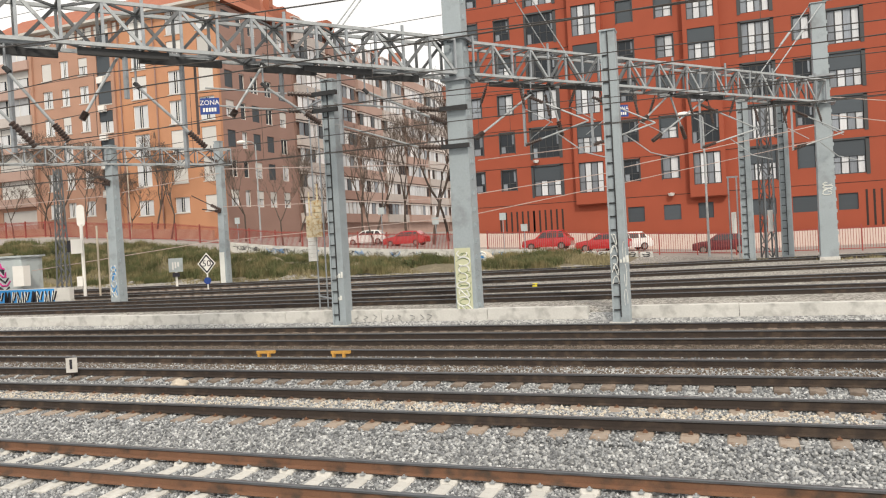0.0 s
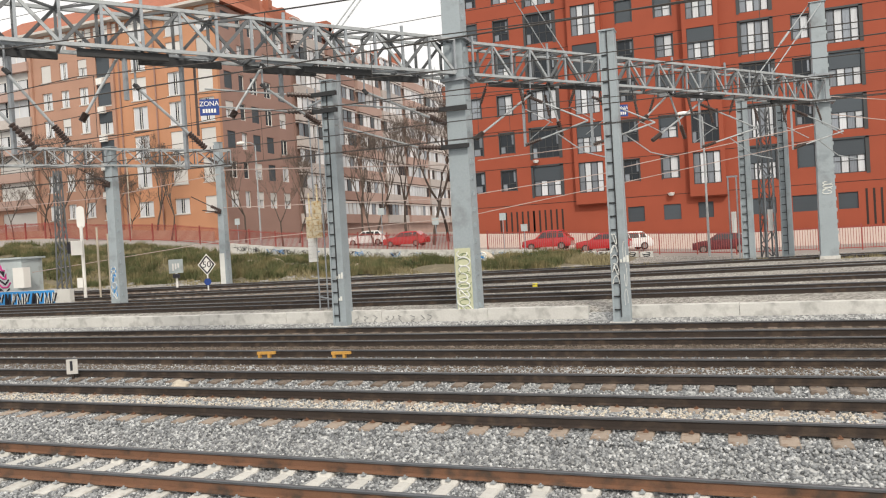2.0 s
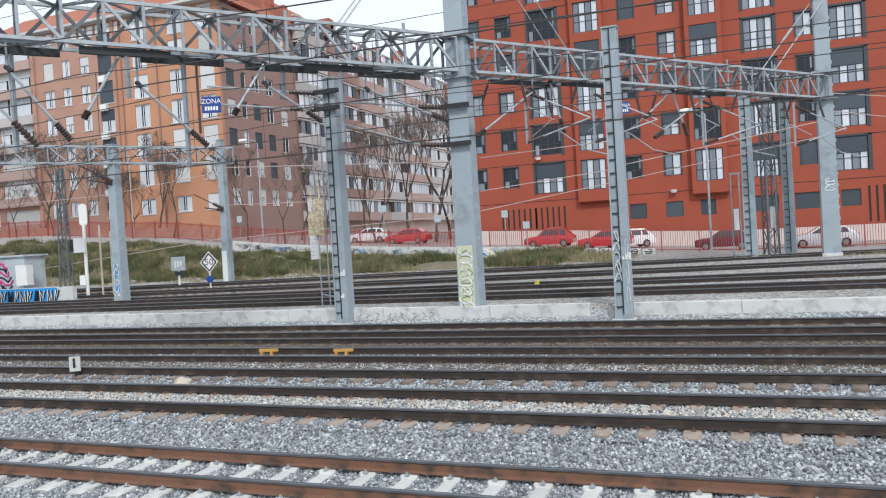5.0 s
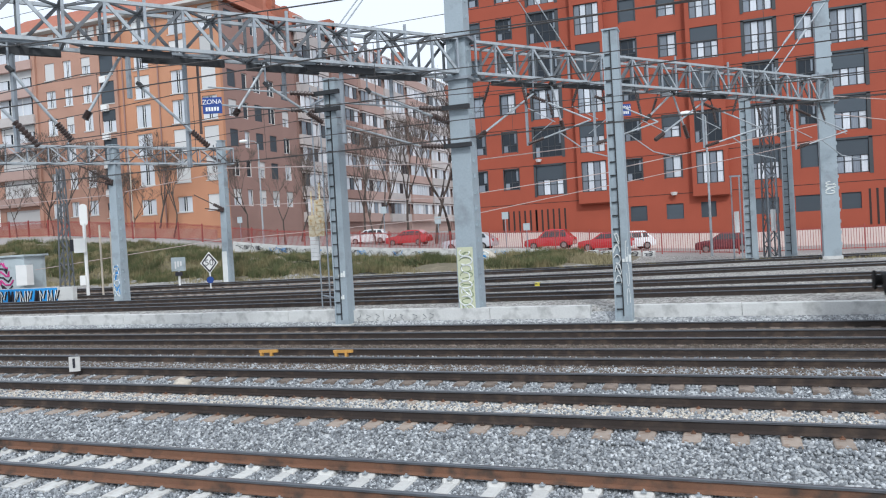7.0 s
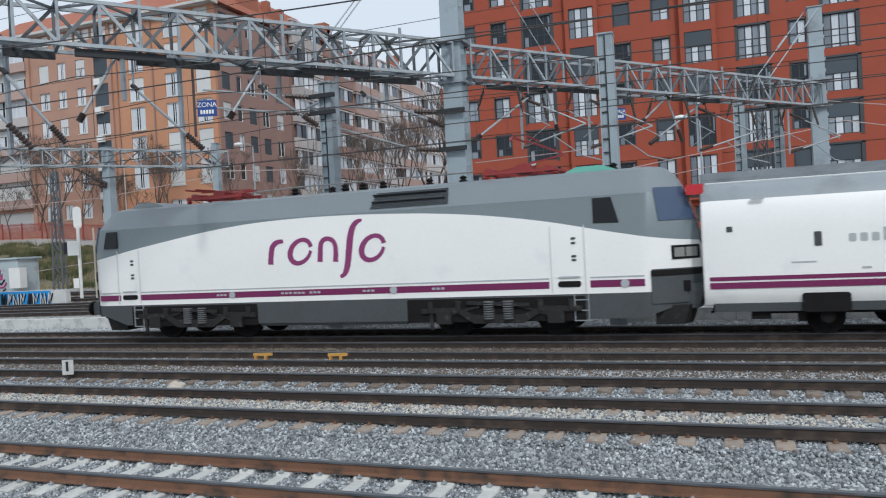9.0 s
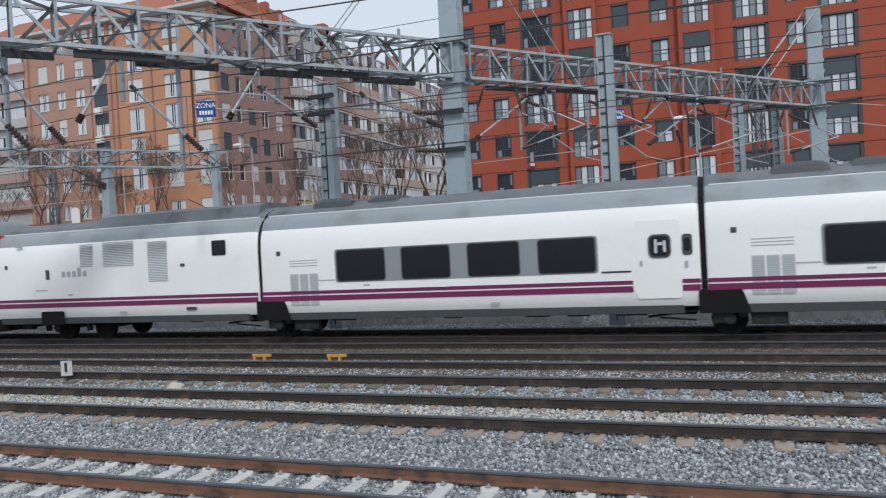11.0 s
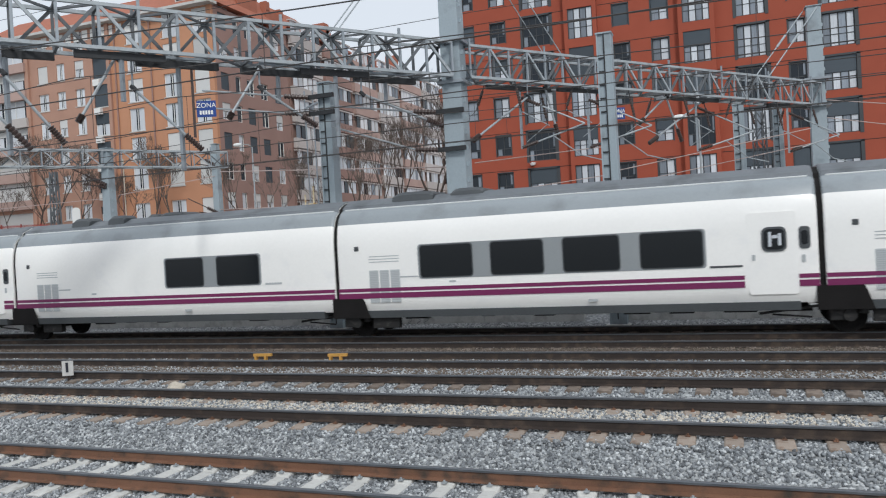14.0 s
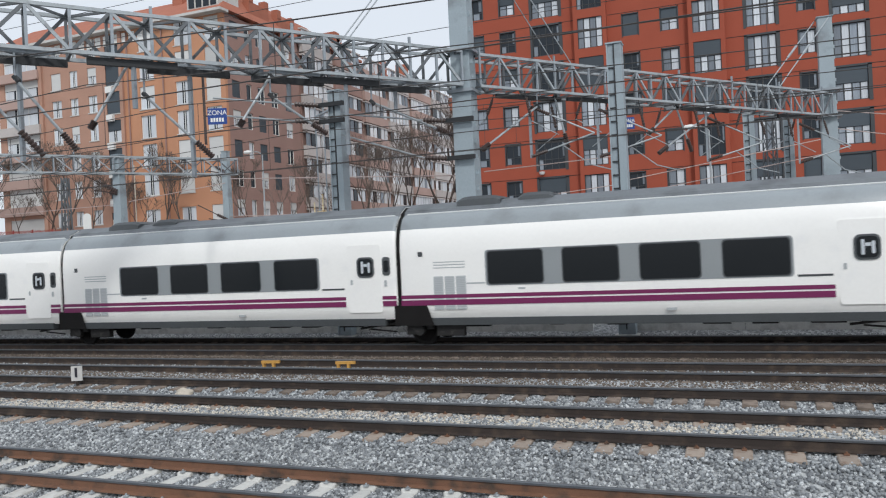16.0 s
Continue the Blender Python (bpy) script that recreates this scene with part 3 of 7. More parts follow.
def loco_half_width(s):
    if s < 10:
        return np.interp(s, [0.0, 0.10, 0.3, 0.6, 1.0], [1.12, 1.26, 1.38, 1.46, HALF])
    e = 19.9 - s
    return np.interp(e, [0.0, 0.12, 0.4, 1.22, 1.34, 1.5], [0.74, 0.86, 1.02, 1.44, 1.478, HALF])


def loco_ring(s, z_lim):
    """Points from the near lower edge over the roof to the far lower edge; z_lim: where the sloped end cuts the section."""
    w = loco_half_width(s)
    arc = arc_height(s)
    low = float(np.interp(min(s, 19.9 - s), [0.6, 1.5], [0.80, 0.50]))
    rows = [(w * 0.985, low), (w, 1.17), (w, 1.2), (w, 1.75), (w, arc), (w, 3.735), (w - 0.05, 3.80), (w - 0.40, 4.36), (w - 0.62, 4.44), (0.0, 4.47)]
    rows = [(y, min(z, z_lim - 0.002 * (9 - i))) for i, (y, z) in enumerate(rows)]
    return [(s, -y, z) for y, z in rows] + [(s, y, z) for y, z in rows[-2::-1]]


def locomotive():
    ob = thing("locomotive", "white and grey electric locomotive with a purple stripe and lettering", "locomotive")
    ends = [(0.0, 2.35), (0.06, 2.72), (0.18, 3.15), (0.30, 3.50), (0.45, 3.90), (0.58, 4.14), (0.74, 4.32), (0.95, 4.42), (1.22, 4.47), (1.34, 4.49), (1.5, 4.5), (1.8, 4.5)]
    ss = ends + [(float(s), 4.5) for s in np.linspace(2.2, 17.7, 48)] + [(19.9 - s, z) for s, z in ends[::-1]]
    bm = nb()
    loft(bm, [loco_ring(s, z) for s, z in ss])
    me = mesh_of("body", bm, TRAIN_GREY, True)
    me.materials.append(TRAIN_WHITE)
    me.materials.append(ROOF_GREY)
    me.materials.append(SKIRT)
    me.materials.append(BLACKISH)
    for p in me.polygons:
        s, z = p.center.x, p.center.z
        arc = arc_height(s)
        if z < 1.18 or (z < 1.6 and (s < 0.2 or 19.9 - s < 1.2)):
            p.material_index = 3
        elif z < arc + 0.001 and abs(p.normal.z) < 0.6:
            p.material_index = 1
        elif z > 3.74:
            p.material_index = 2
    part("body", me, None, ob)
    # stripe, thin line above it, door bays
    for a, b in ((0.42, 1.30), (2.15, 16.0), (17.1, 18.5)):
        sided("purple_stripe", a, b, 1.33, 1.52, PURPLE, ob, 0.01, 0.008)
        sided("pale_line", a, b, 1.575, 1.615, LIGHT_GREY, ob, 0.005, 0.006)
    for x in (1.72, 16.56):
        bm = nb()
        box(bm, x - 0.49, x - 0.47, -HALF - 0.03, -HALF + 0.01, 1.2, 3.0)
        box(bm, x + 0.42, x + 0.44, -HALF - 0.03, -HALF + 0.01, 1.2, 3.0)
        part("door_post", bm, DOOR_POST, ob)
        sided("cab_door", x - 0.4, x + 0.36, 1.62, 2.84, TRAIN_WHITE, ob, 0.05, 0.012, label="white cab door")
        # the step recess is a black plate, its shade painted on
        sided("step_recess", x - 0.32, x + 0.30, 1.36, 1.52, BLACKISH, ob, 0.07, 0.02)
        sided("step_ledge", x - 0.30, x + 0.28, 1.60, 1.65, LIGHT_GREY, ob, 0.02, 0.03)
        for z in (2.05, 2.5, 2.62, 2.15):
            sided("handle", x + 0.08, x + 0.2, z, z + 0.06, LOUVRE, ob, 0.02, 0.03)
    for x in (5.8, 11.4, 18.0):
        bm = nb()
        tube(bm, (x, -HALF - 0.03, 1.42), (x, -HALF + 0.05, 1.42), 0.11, n=14)
        part("jacking_cap", bm, LIGHT_GREY, ob)
    for x0 in (5.2, 7.6, 8.05, 8.6, 10.4, 12.6):
        for k in range(3):
            sided("marking_bar", x0 + 0.14 * k, x0 + 0.14 * k + 0.1, 1.395, 1.455, LIGHT_GREY, ob, 0.005, 0.012)
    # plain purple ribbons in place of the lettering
    def ribbon(pts, widths):
        """A flat painted band along the points, its width changing from end to end."""
        m = 6 * (len(pts) - 1)
        at = np.linspace(0, len(pts) - 1, m + 1)
        kernel = [np.clip(at + d, 0, len(pts) - 1) for d in np.linspace(-0.45, 0.45, 5)]
        xs = np.mean([np.interp(q, range(len(pts)), [p[0] for p in pts]) for q in kernel], axis=0)
        zs = np.mean([np.interp(q, range(len(pts)), [p[1] for p in pts]) for q in kernel], axis=0)
        ws = 1.12 * np.interp(at, np.linspace(0, len(pts) - 1, len(widths)), widths)
        dx, dz = np.gradient(xs), np.gradient(zs)
        ln = np.hypot(dx, dz) + 1e-9
        nx, nz = -dz / ln * ws / 2, dx / ln * ws / 2
        bm = nb()
        loft(bm, [[(float(x + a), -HALF - 0.010, float(z + b)), (float(x - a), -HALF - 0.010, float(z - b)), (float(x - a), -HALF + 0.01, float(z - b)), (float(x + a), -HALF + 0.01, float(z + b))]
                  for x, z, a, b in zip(xs, zs, nx, nz)])
        part("emblem_shape", bm, LOGO_PURPLE, ob, "purple painted ribbon shape")

    ribbon([(7.27, 2.28), (7.31, 2.6), (7.36, 2.88), (7.55, 3.02), (7.80, 3.02)], [0.17, 0.16, 0.10])
    for x in (8.36, 10.80):
        loop = [(x + 0.36 * math.cos(a) + 0.10 * math.sin(a), 2.68 + 0.36 * math.sin(a)) for a in np.linspace(0.3, 0.3 + 1.93 * math.pi, 17)]
        ribbon(loop, [0.13, 0.11, 0.17, 0.12, 0.09])
    ribbon([(9.02, 2.28), (9.05, 2.7), (9.10, 2.98), (9.34, 3.05), (9.56, 2.92), (9.58, 2.6), (9.54, 2.28)], [0.16, 0.12, 0.15])
    ribbon([(9.66, 1.86), (9.84, 1.92), (9.95, 2.2), (10.02, 2.65), (10.09, 3.1), (10.2, 3.38), (10.36, 3.50), (10.52, 3.52)], [0.08, 0.17, 0.19, 0.15, 0.06])
    # side louvres in the sloped roof edge
    a, b = 10.75, 13.2
    louvre_bm = nb()
    for o, z in ((0.17, 3.95), (0.30, 4.15)):
        bar(louvre_bm, (a + 0.05, -(HALF - o), z), (b - 0.1, -(HALF - o), z), 0.02, 0.3, up=(0, -0.85, 0.53))
    louvre = part("roof_louvre", louvre_bm, LOUVRE, ob, "dark slatted air intake")
    for i in range(11):
        z = 3.83 + i * 0.044
        y = -(HALF - 0.05 - (z - 3.80) * 0.625) - 0.02
        bm = nb()
        bar(bm, (a + 0.28 * (z - 3.8), y, z), (b - 0.12 * (z - 3.8), y, z), 0.04, 0.018)
        part("slat", bm, SKIRT, louvre)
    # cab windows
    for x0, x1, k in ((17.25, 17.92, -1), (0.75, 1.3, 1)):
        bm = nb()
        pts = [(x0, 3.02), (x1, 3.0), (x1 - 0.18, 3.68), (x0, 3.68)] if k < 0 else [(x0 - 0.05, 3.1), (x1, 3.1), (x1, 3.66), (x0 + 0.1, 3.66)]
        y = -HALF - 0.012 if k < 0 else -loco_half_width(1.0) - 0.045
        if k < 0:
            loft(bm, [[(x, y + 0.06, z) for x, z in pts], [(x, y, z) for x, z in pts]])
        else:
            loft(bm, [[(x, -float(loco_half_width(x)) - d, z) for x, z in pts] for d in (0.02, 0.055)])
        part("cab_side_window", bm, TRAIN_GLASS, ob, "dark cab side window")
    for e in (0, 1):
        f = (lambda s: s) if e == 0 else (lambda s: 19.9 - s)
        bm = nb()
        rows = []
        for z, e0 in ((3.0, 0.13), (3.35, 0.25), (3.85, 0.43)):
            es = [1.02 + 0.12 * (z - 3.0), 0.8, e0 + 0.12, e0] if e else [e0 + 0.08, e0 + 0.06, e0 + 0.03, e0]
            side = [(f(q - 0.02), -(loco_half_width(f(q)) + 0.02), z) for q in es]
            rows.append(side + [(f(e0 - 0.03), -0.4, z), (f(e0 - 0.03), 0.4, z)] + [(x, -y, zz) for x, y, zz in side[::-1]])
        loft(bm, rows, close=False)
        part("windscreen", bm, CAB_GLASS, ob, "cab windscreen with sky reflection in its colour")
        bm = nb()
        rows = [[(f(-0.02 + o), -w, z), (f(-0.10 + o), -w * 0.5, z), (f(-0.10 + o), w * 0.5, z), (f(-0.02 + o), w, z), (f(0.6), w, z), (f(0.6), -w, z)] for z, w, o in ((0.70, 1.0, 0.14), (1.15, 1.04, 0.0), (1.34, 1.02, 0.02))]
        loft(bm, rows)
        part("buffer_beam", bm, SKIRT, ob, "dark grey buffer beam")
        for y in (-0.85, 0.85):
            bm = nb()
            tube(bm, (f(-0.05), y, 1.05), (f(-0.50), y, 1.05), 0.13, n=12)
            tube(bm, (f(-0.50), y, 1.05), (f(-0.56), y, 1.05), 0.25, n=16)
            part("buffer", bm, BLACKISH, ob)
            bm = nb()
            box(bm, min(f(0.0), f(-0.36)), max(f(0.0), f(-0.36)), y - 0.2, y + 0.2, 0.84, 1.26)
            part("buffer_housing", bm, SKIRT, ob, bevel=0.02)
            sg = 1 if y > 0 else -1
            reach = 1.0 if e else 0.15
            for nm, m, q0, q1, za, zb, out in (("headlamp_surround", BLACKISH, 0.08, 0.74, 1.98, 2.34, 0.02), ("headlamp", LAMP_GLASS, 0.14, 0.40, 2.04, 2.28, 0.035), ("headlamp", LAMP_GLASS, 0.44, 0.68, 2.04, 2.28, 0.035)):
                q0, q1 = q0 * reach, q1 * reach
                bm = nb()
                loft(bm, [[(f(q - 0.03), sg * (loco_half_width(f(q)) + out), z) for q, z in ((q0, za), (q1, za), (q1, zb), (q0, zb))],
                          [(f(q + 0.08), sg * (loco_half_width(f(q)) - 0.1), z) for q, z in ((q0, za), (q1, za), (q1, zb), (q0, zb))]])
                part(nm, bm, m, ob, "headlamp glass in a dark cluster" if nm == "headlamp" else "")
        for nm, m, za, zb, out in (("bumper_band", BLACKISH, 1.57, 1.72, 0.035), ("front_apron", SKIRT, 0.86, 1.565, 0.02)):
            bm = nb()
            rows = []
            for z in (za, zb):
                half = [(f(q - 0.02), -(loco_half_width(f(q)) + out), z) for q in ((1.26, 0.8, 0.4, 0.12, 0.0) if e else (0.24, 0.18, 0.12, 0.06, 0.0))]
                rows.append(half + [(x, -yy, zz) for x, yy, zz in half[::-1]])
            loft(bm, rows, close=False)
            part(nm, bm, m, ob, "black bumper band round the nose" if za > 1 else "grey apron below the nose")
        for yy in (-0.86, 0.86):
            bm = nb()
            q = 0.42
            box(bm, min(f(q - 0.12), f(q + 0.14)), max(f(q - 0.12), f(q + 0.14)), yy * 1.2 - 0.06, yy * 1.2 + 0.06, 1.15, 1.42)
            part("socket_box", bm, BLACKISH, ob, "dark cable socket")
        bm = nb()
        pipe(bm, [(f(-0.05), 0.25, 1.0), (f(-0.28), 0.27, 0.7), (f(-0.3), 0.3, 0.5), (f(-0.12), 0.33, 0.42)], 0.035)
        pipe(bm, [(f(-0.05), -0.25, 1.0), (f(-0.25), -0.27, 0.75), (f(-0.2), -0.3, 0.5)], 0.03)
        box(bm, min(f(0), f(-0.3)), max(f(0), f(-0.3)), -0.1, 0.1, 0.92, 1.12)
        part("coupling_hose", bm, BLACKISH, ob)
        bm = nb()
        rows = [[(f(0.25 + o), -w, z), (f(0.05 + o), -w * 0.6, z), (f(0.05 + o), w * 0.6, z), (f(0.25 + o), w, z), (f(1.2), w, z), (f(1.2), -w, z)] for z, w, o in ((0.3, 1.15, 0.25), (0.8, 1.2, 0.1))]
        loft(bm, rows)
        part("snow_plough", bm, BOGIE, ob, "grimy snow plough")
    # underframe box between the bogies, then bogies
    bm = nb()
    loft(bm, [[(x, y, z) for y, z in ((-1.40, 0.42), (-1.465, 0.52), (-1.465, 1.15), (1.465, 1.15), (1.465, 0.52), (1.40, 0.42))] for x in (6.75, 11.75)])
    part("transformer_box", bm, SKIRT, ob, "dark grey transformer housing")
    # black plates along the sides paint the shade around the bogies
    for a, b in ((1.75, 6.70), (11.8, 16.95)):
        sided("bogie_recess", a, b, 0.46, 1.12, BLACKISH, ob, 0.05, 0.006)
    for cx in (4.35, 14.55):
        bm = nb()
        for s in (-1, 1):
            y = s * 1.5
            loft(bm, [[(x, yy, z) for yy, z in ((y - 0.05, z0), (y + 0.05, z0), (y + 0.05, z1), (y - 0.05, z1))] for x, z0, z1 in
                      ((cx - 2.3, 0.72, 0.86), (cx - 1.2, 0.72, 0.88), (cx - 0.7, 0.42, 0.66), (cx + 0.7, 0.42, 0.66), (cx + 1.2, 0.72, 0.88), (cx + 2.3, 0.72, 0.86))])
            for dx in (-1.6, 1.6):
                box(bm, cx + dx - 0.22, cx + dx + 0.22, y - 0.10, y + 0.10, 0.42, 0.78)
                tube(bm, (cx + dx - 0.42, y, 0.75), (cx + dx - 0.42, y, 1.05), 0.09, n=10)
                tube(bm, (cx + dx + 0.42, y, 0.75), (cx + dx + 0.42, y, 1.05), 0.09, n=10)
                bar(bm, (cx + dx - 0.1, y, 0.62), (cx + dx * 0.35, y, 0.9), 0.07)
            bar(bm, (cx - 0.9, y - 0.05, 1.0), (cx + 0.9, y - 0.05, 0.92), 0.09)
            box(bm, cx - 2.05, cx - 1.95, y - 0.03, y + 0.03, 0.25, 0.9)
        bogie = part("bogie", bm, BOGIE, ob, "grimy dark bogie frame")
        for dx in (-0.28, 0.28):
            bm = nb()
            for k in range(8):
                tube(bm, (cx + dx, -1.53, 0.55 + 0.065 * k), (cx + dx, -1.53, 0.585 + 0.065 * k), 0.15, n=12)
            part("coil_spring", bm, SPRING, bogie, "pale grey coil spring")
        for dx in (-1.5, 1.5):
            wheelset(bogie, LOCO_WHEEL, cx + dx, 0.605, 0.60)
        bm = nb()
        x = cx + (2.3 if cx > 10 else -2.3)
        for z in (0.45, 0.72, 1.0):
            box(bm, x - 0.2, x + 0.2, -1.52, -1.42, z, z + 0.03)
        for k in (-0.2, 0.17):
            box(bm, x + k, x + k + 0.03, -1.52, -1.48, 0.45, 1.15)
        part("cab_steps", bm, BAND_GREY, ob)
    # pantographs and roof gear
    for cx, folded in ((4.6, True), (15.1, False)):
        bars = []
        for y in (-0.55, 0.55):
            bars.append(((cx - 1.1, y, 4.62), (cx + 1.1, y, 4.62), 0.085))
        for x in (-1.0, 1.0):
            bars.append(((cx + x, -0.6, 4.62), (cx + x, 0.6, 4.62), 0.055))
        if folded:
            bars.append(((cx - 1.1, 0, 4.70), (cx + 1.3, 0, 4.78), 0.055))
            bars.append(((cx + 1.3, -0.3, 4.80), (cx - 0.9, 0, 4.86), 0.045))
            bars.append(((cx - 0.9, -0.85, 4.90), (cx - 0.9, 0.85, 4.90), 0.045))
            bars.append(((cx - 0.5, -0.85, 4.90), (cx - 0.5, 0.85, 4.90), 0.045))
        else:
            bars.append(((cx - 0.9, 0, 4.68), (cx + 1.2, 0, 5.05), 0.045))
            bars.append(((cx + 1.2, 0.35, 5.05), (cx + 0.1, 0, 5.55), 0.045))
            bars.append(((cx + 1.2, -0.35, 5.05), (cx + 0.1, 0, 5.55), 0.045))
            bars.append(((cx - 0.1, -0.8, 5.58), (cx - 0.1, 0.8, 5.58), 0.045))
            bars.append(((cx + 0.3, -0.8, 5.58), (cx + 0.3, 0.8, 5.58), 0.045))
            bars.append(((cx - 0.1, -0.8, 5.58), (cx - 0.1, -1.0, 5.45), 0.05))
        bm = nb()
        bar(bm, *bars[0])
        panto = part("pantograph", bm, PANTO_RED, ob, "red-painted pantograph")
        for one in bars[1:]:
            bm = nb()
            bar(bm, *one)
            part("pantograph_bar", bm, PANTO_RED, panto)
        for dx, w, h in ((-1.0, 0.34, 0.20), (0.0, 0.5, 0.26), (0.75, 0.3, 0.16)):
            bm = nb()
            loft(bm, [[(cx + dx + u * w, yy, 4.60 + v * h) for u, v in ((-0.5, 0), (0.5, 0), (0.4, 0.8), (0.2, 1.0), (-0.3, 1.0), (-0.45, 0.7))] for yy in (-0.28, 0.28)])
            part("drive_housing", bm, PANTO_RED, panto, "red pantograph drive housing")
        for k in range(4):
            bm = nb()
            x = cx + (-1.0, 1.0, -1.0, 1.0)[k]
            y = (-0.55, -0.55, 0.55, 0.55)[k]
            revolve(bm, [(0.04, 4.42), (0.10, 4.44), (0.05, 4.48), (0.10, 4.51), (0.05, 4.55), (0.08, 4.58), (0.03, 4.60)], (x, y, 0), "z", 10)
            part("insulator", bm, PANTO_RED, ob)
    for x in (7.6, 8.6, 9.4, 9.9, 10.6, 12.0, 13.1, 17.6):
        bm = nb()
        revolve(bm, [(0.05, 4.40), (0.14, 4.44), (0.08, 4.50), (0.14, 4.55), (0.08, 4.60), (0.12, 4.66), (0.04, 4.72)], (x, random.choice((-0.35, -0.1, 0.3)), 0), "z", 10)
        part("insulator", bm, BLACKISH, ob, "dark roof insulator")
    bm = nb()
    pipe(bm, [(5.8, -0.2, 4.7), (7.6, -0.25, 4.75), (10.6, -0.25, 4.75), (13.6, -0.2, 4.75)], 0.025)
    part("roof_cable", bm, STEEL, ob)
    for cx in (17.1, 2.0):
        bm = nb()
        loft(bm, [[(cx + u, y * k, 4.42 + h) for y, k in ((-0.8, 1), (-0.5, 1), (0.5, 1), (0.8, 1))] + [(cx + u, 0.8, 4.3), (cx + u, -0.8, 4.3)] for u, h in ((-0.7, 0.02), (-0.35, 0.17), (0.35, 0.17), (0.75, 0.02))])
        part("air_conditioner", bm, GREEN_PLASTIC if cx > 10 else ROOF_GREY, ob, "pale green roof cooler" if cx > 10 else "")
    return ob


SPRING = paint("pale_spring_paint", (0.16, 0.165, 0.17), 0.5, 0.2, 0.15, 3, 30, 0.1)
LOCO = locomotive()
GEN = generator_coach()
COACH = passenger_coach()
CAFE = cafe_coach()
# offsets of the vehicles behind the locomotive's nose
RAKE = [(LOCO, 0.0), (GEN, 19.86)]
RAKE.append((COACH, 31.30))


def second(ob, off):
    c = copy_thing(ob, pose(0, 0, 0))
    RAKE.append((c, off))
    for o in c.children_recursive:
        if o.name.startswith("wheelset"):
            SPINNING.append((o, 0.55, 0.445, 0.44))
    return c


second(COACH, 44.41)
RAKE.append((CAFE, 57.52))
for k in range(5):
    second(COACH, 70.61 + 13.1 * k)


# ---- overhead line gantry ----
RUNG = paint("dark_steel_rungs", (0.03, 0.032, 0.035), 0.6, 0.2, 0.15, 3, 30, 0.05)
BROWN_INS = paint("brown_porcelain", (0.06, 0.04, 0.035), 0.3, 0, 0.15, 3, 30, 0.02)
WIRE_DARK = paint("dark_overhead_wire", (0.05, 0.045, 0.042), 0.5, 0.3, 0.1, 3, 30, 0.0)
WIRE_PALE = paint("pale_copper_wire", (0.50, 0.40, 0.37), 0.45, 0.3, 0.1, 3, 30, 0.0)
BLUE_SIGN = paint("blue_sign_enamel", (0.012, 0.05, 0.24), 0.4, 0, 0.06, 3, 30, 0.0)
SPRAY_LIME = paint("pale_green_spray_paint", (0.55, 0.57, 0.40), 0.7, 0, 0.1, 3, 30, 0.02)
SPRAY_WHITE = paint("white_spray_paint", (0.72, 0.74, 0.72), 0.7, 0, 0.1, 3, 30, 0.02)
# dark steel of the masts, and painted shade on girder members
GALV_DARK = paint("weathered_steel_and_girder_shade", (0.13, 0.14, 0.15), 0.6, 0.2, 0.2, 2, 30, 0.06)
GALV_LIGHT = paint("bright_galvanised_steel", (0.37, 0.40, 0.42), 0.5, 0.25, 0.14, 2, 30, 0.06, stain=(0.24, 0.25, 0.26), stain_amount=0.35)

GA = Vector((-8.76, 25.14, 0))
GD = Vector((13.06, 17.26, 0)).normalized()
GN = Vector((-GD.y, GD.x, 0))


def along(s, off=0.0, z=0.0, origin=GA):
    p = origin + GD * s + GN * off
    return Vector((p.x, p.y, z))


def truss(name, label, s0, s1, z0, z1, width, panel, chord, web, origin=GA, group="overhead line gantries"):
    """A box lattice girder with four chords, uprights, diagonals on each side and lacing above and below."""
    ob = thing(name, label, "gantry girder", group=group)
    w = width / 2
    for off in (-w, w):
        for z in (z0, z1):
            bm = nb()
            bar(bm, along(s0, off, z, origin), along(s1, off, z, origin), chord)
            part("chord", bm, GALV_LIGHT, ob)
    n = max(2, int(round((s1 - s0) / panel)))
    # far webs, lacing and alternate near diagonals have shade painted into their colour
    for k in range(n + 1):
        s = s0 + (s1 - s0) * k / n
        for off in (-w, w):
            bm = nb()
            bar(bm, along(s, off, z0, origin), along(s, off, z1 + (0.26 if k % 4 == 0 else 0), origin), web, web, up=GD)
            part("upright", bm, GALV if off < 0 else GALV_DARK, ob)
            if k < n:
                a, b = (z0, z1) if k % 2 == (0 if off < 0 else 1) else (z1, z0)
                bm = nb()
                bar(bm, along(s, off, a, origin), along(s + (s1 - s0) / n, off, b, origin), web * 1.15, web * 0.9, up=GN)
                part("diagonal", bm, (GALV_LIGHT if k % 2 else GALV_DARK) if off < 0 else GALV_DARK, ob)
        sg = 1 if k % 2 else -1
        for z, g in ((z1, sg), (z0, -sg)):
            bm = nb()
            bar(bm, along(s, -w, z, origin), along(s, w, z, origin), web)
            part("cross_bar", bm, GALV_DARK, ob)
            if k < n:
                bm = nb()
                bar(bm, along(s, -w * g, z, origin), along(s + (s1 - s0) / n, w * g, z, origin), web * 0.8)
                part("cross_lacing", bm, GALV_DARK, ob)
    return ob


truss("gantry_girder", "galvanised steel lattice girder spanning the tracks", -22.5, -0.35, 8.37, 9.52, 0.9, 1.0, 0.095, 0.075)
truss("gantry_girder", "galvanised steel lattice girder spanning the tracks", 0.4, 21.3, 8.37, 9.46, 0.9, 0.85, 0.09, 0.062)
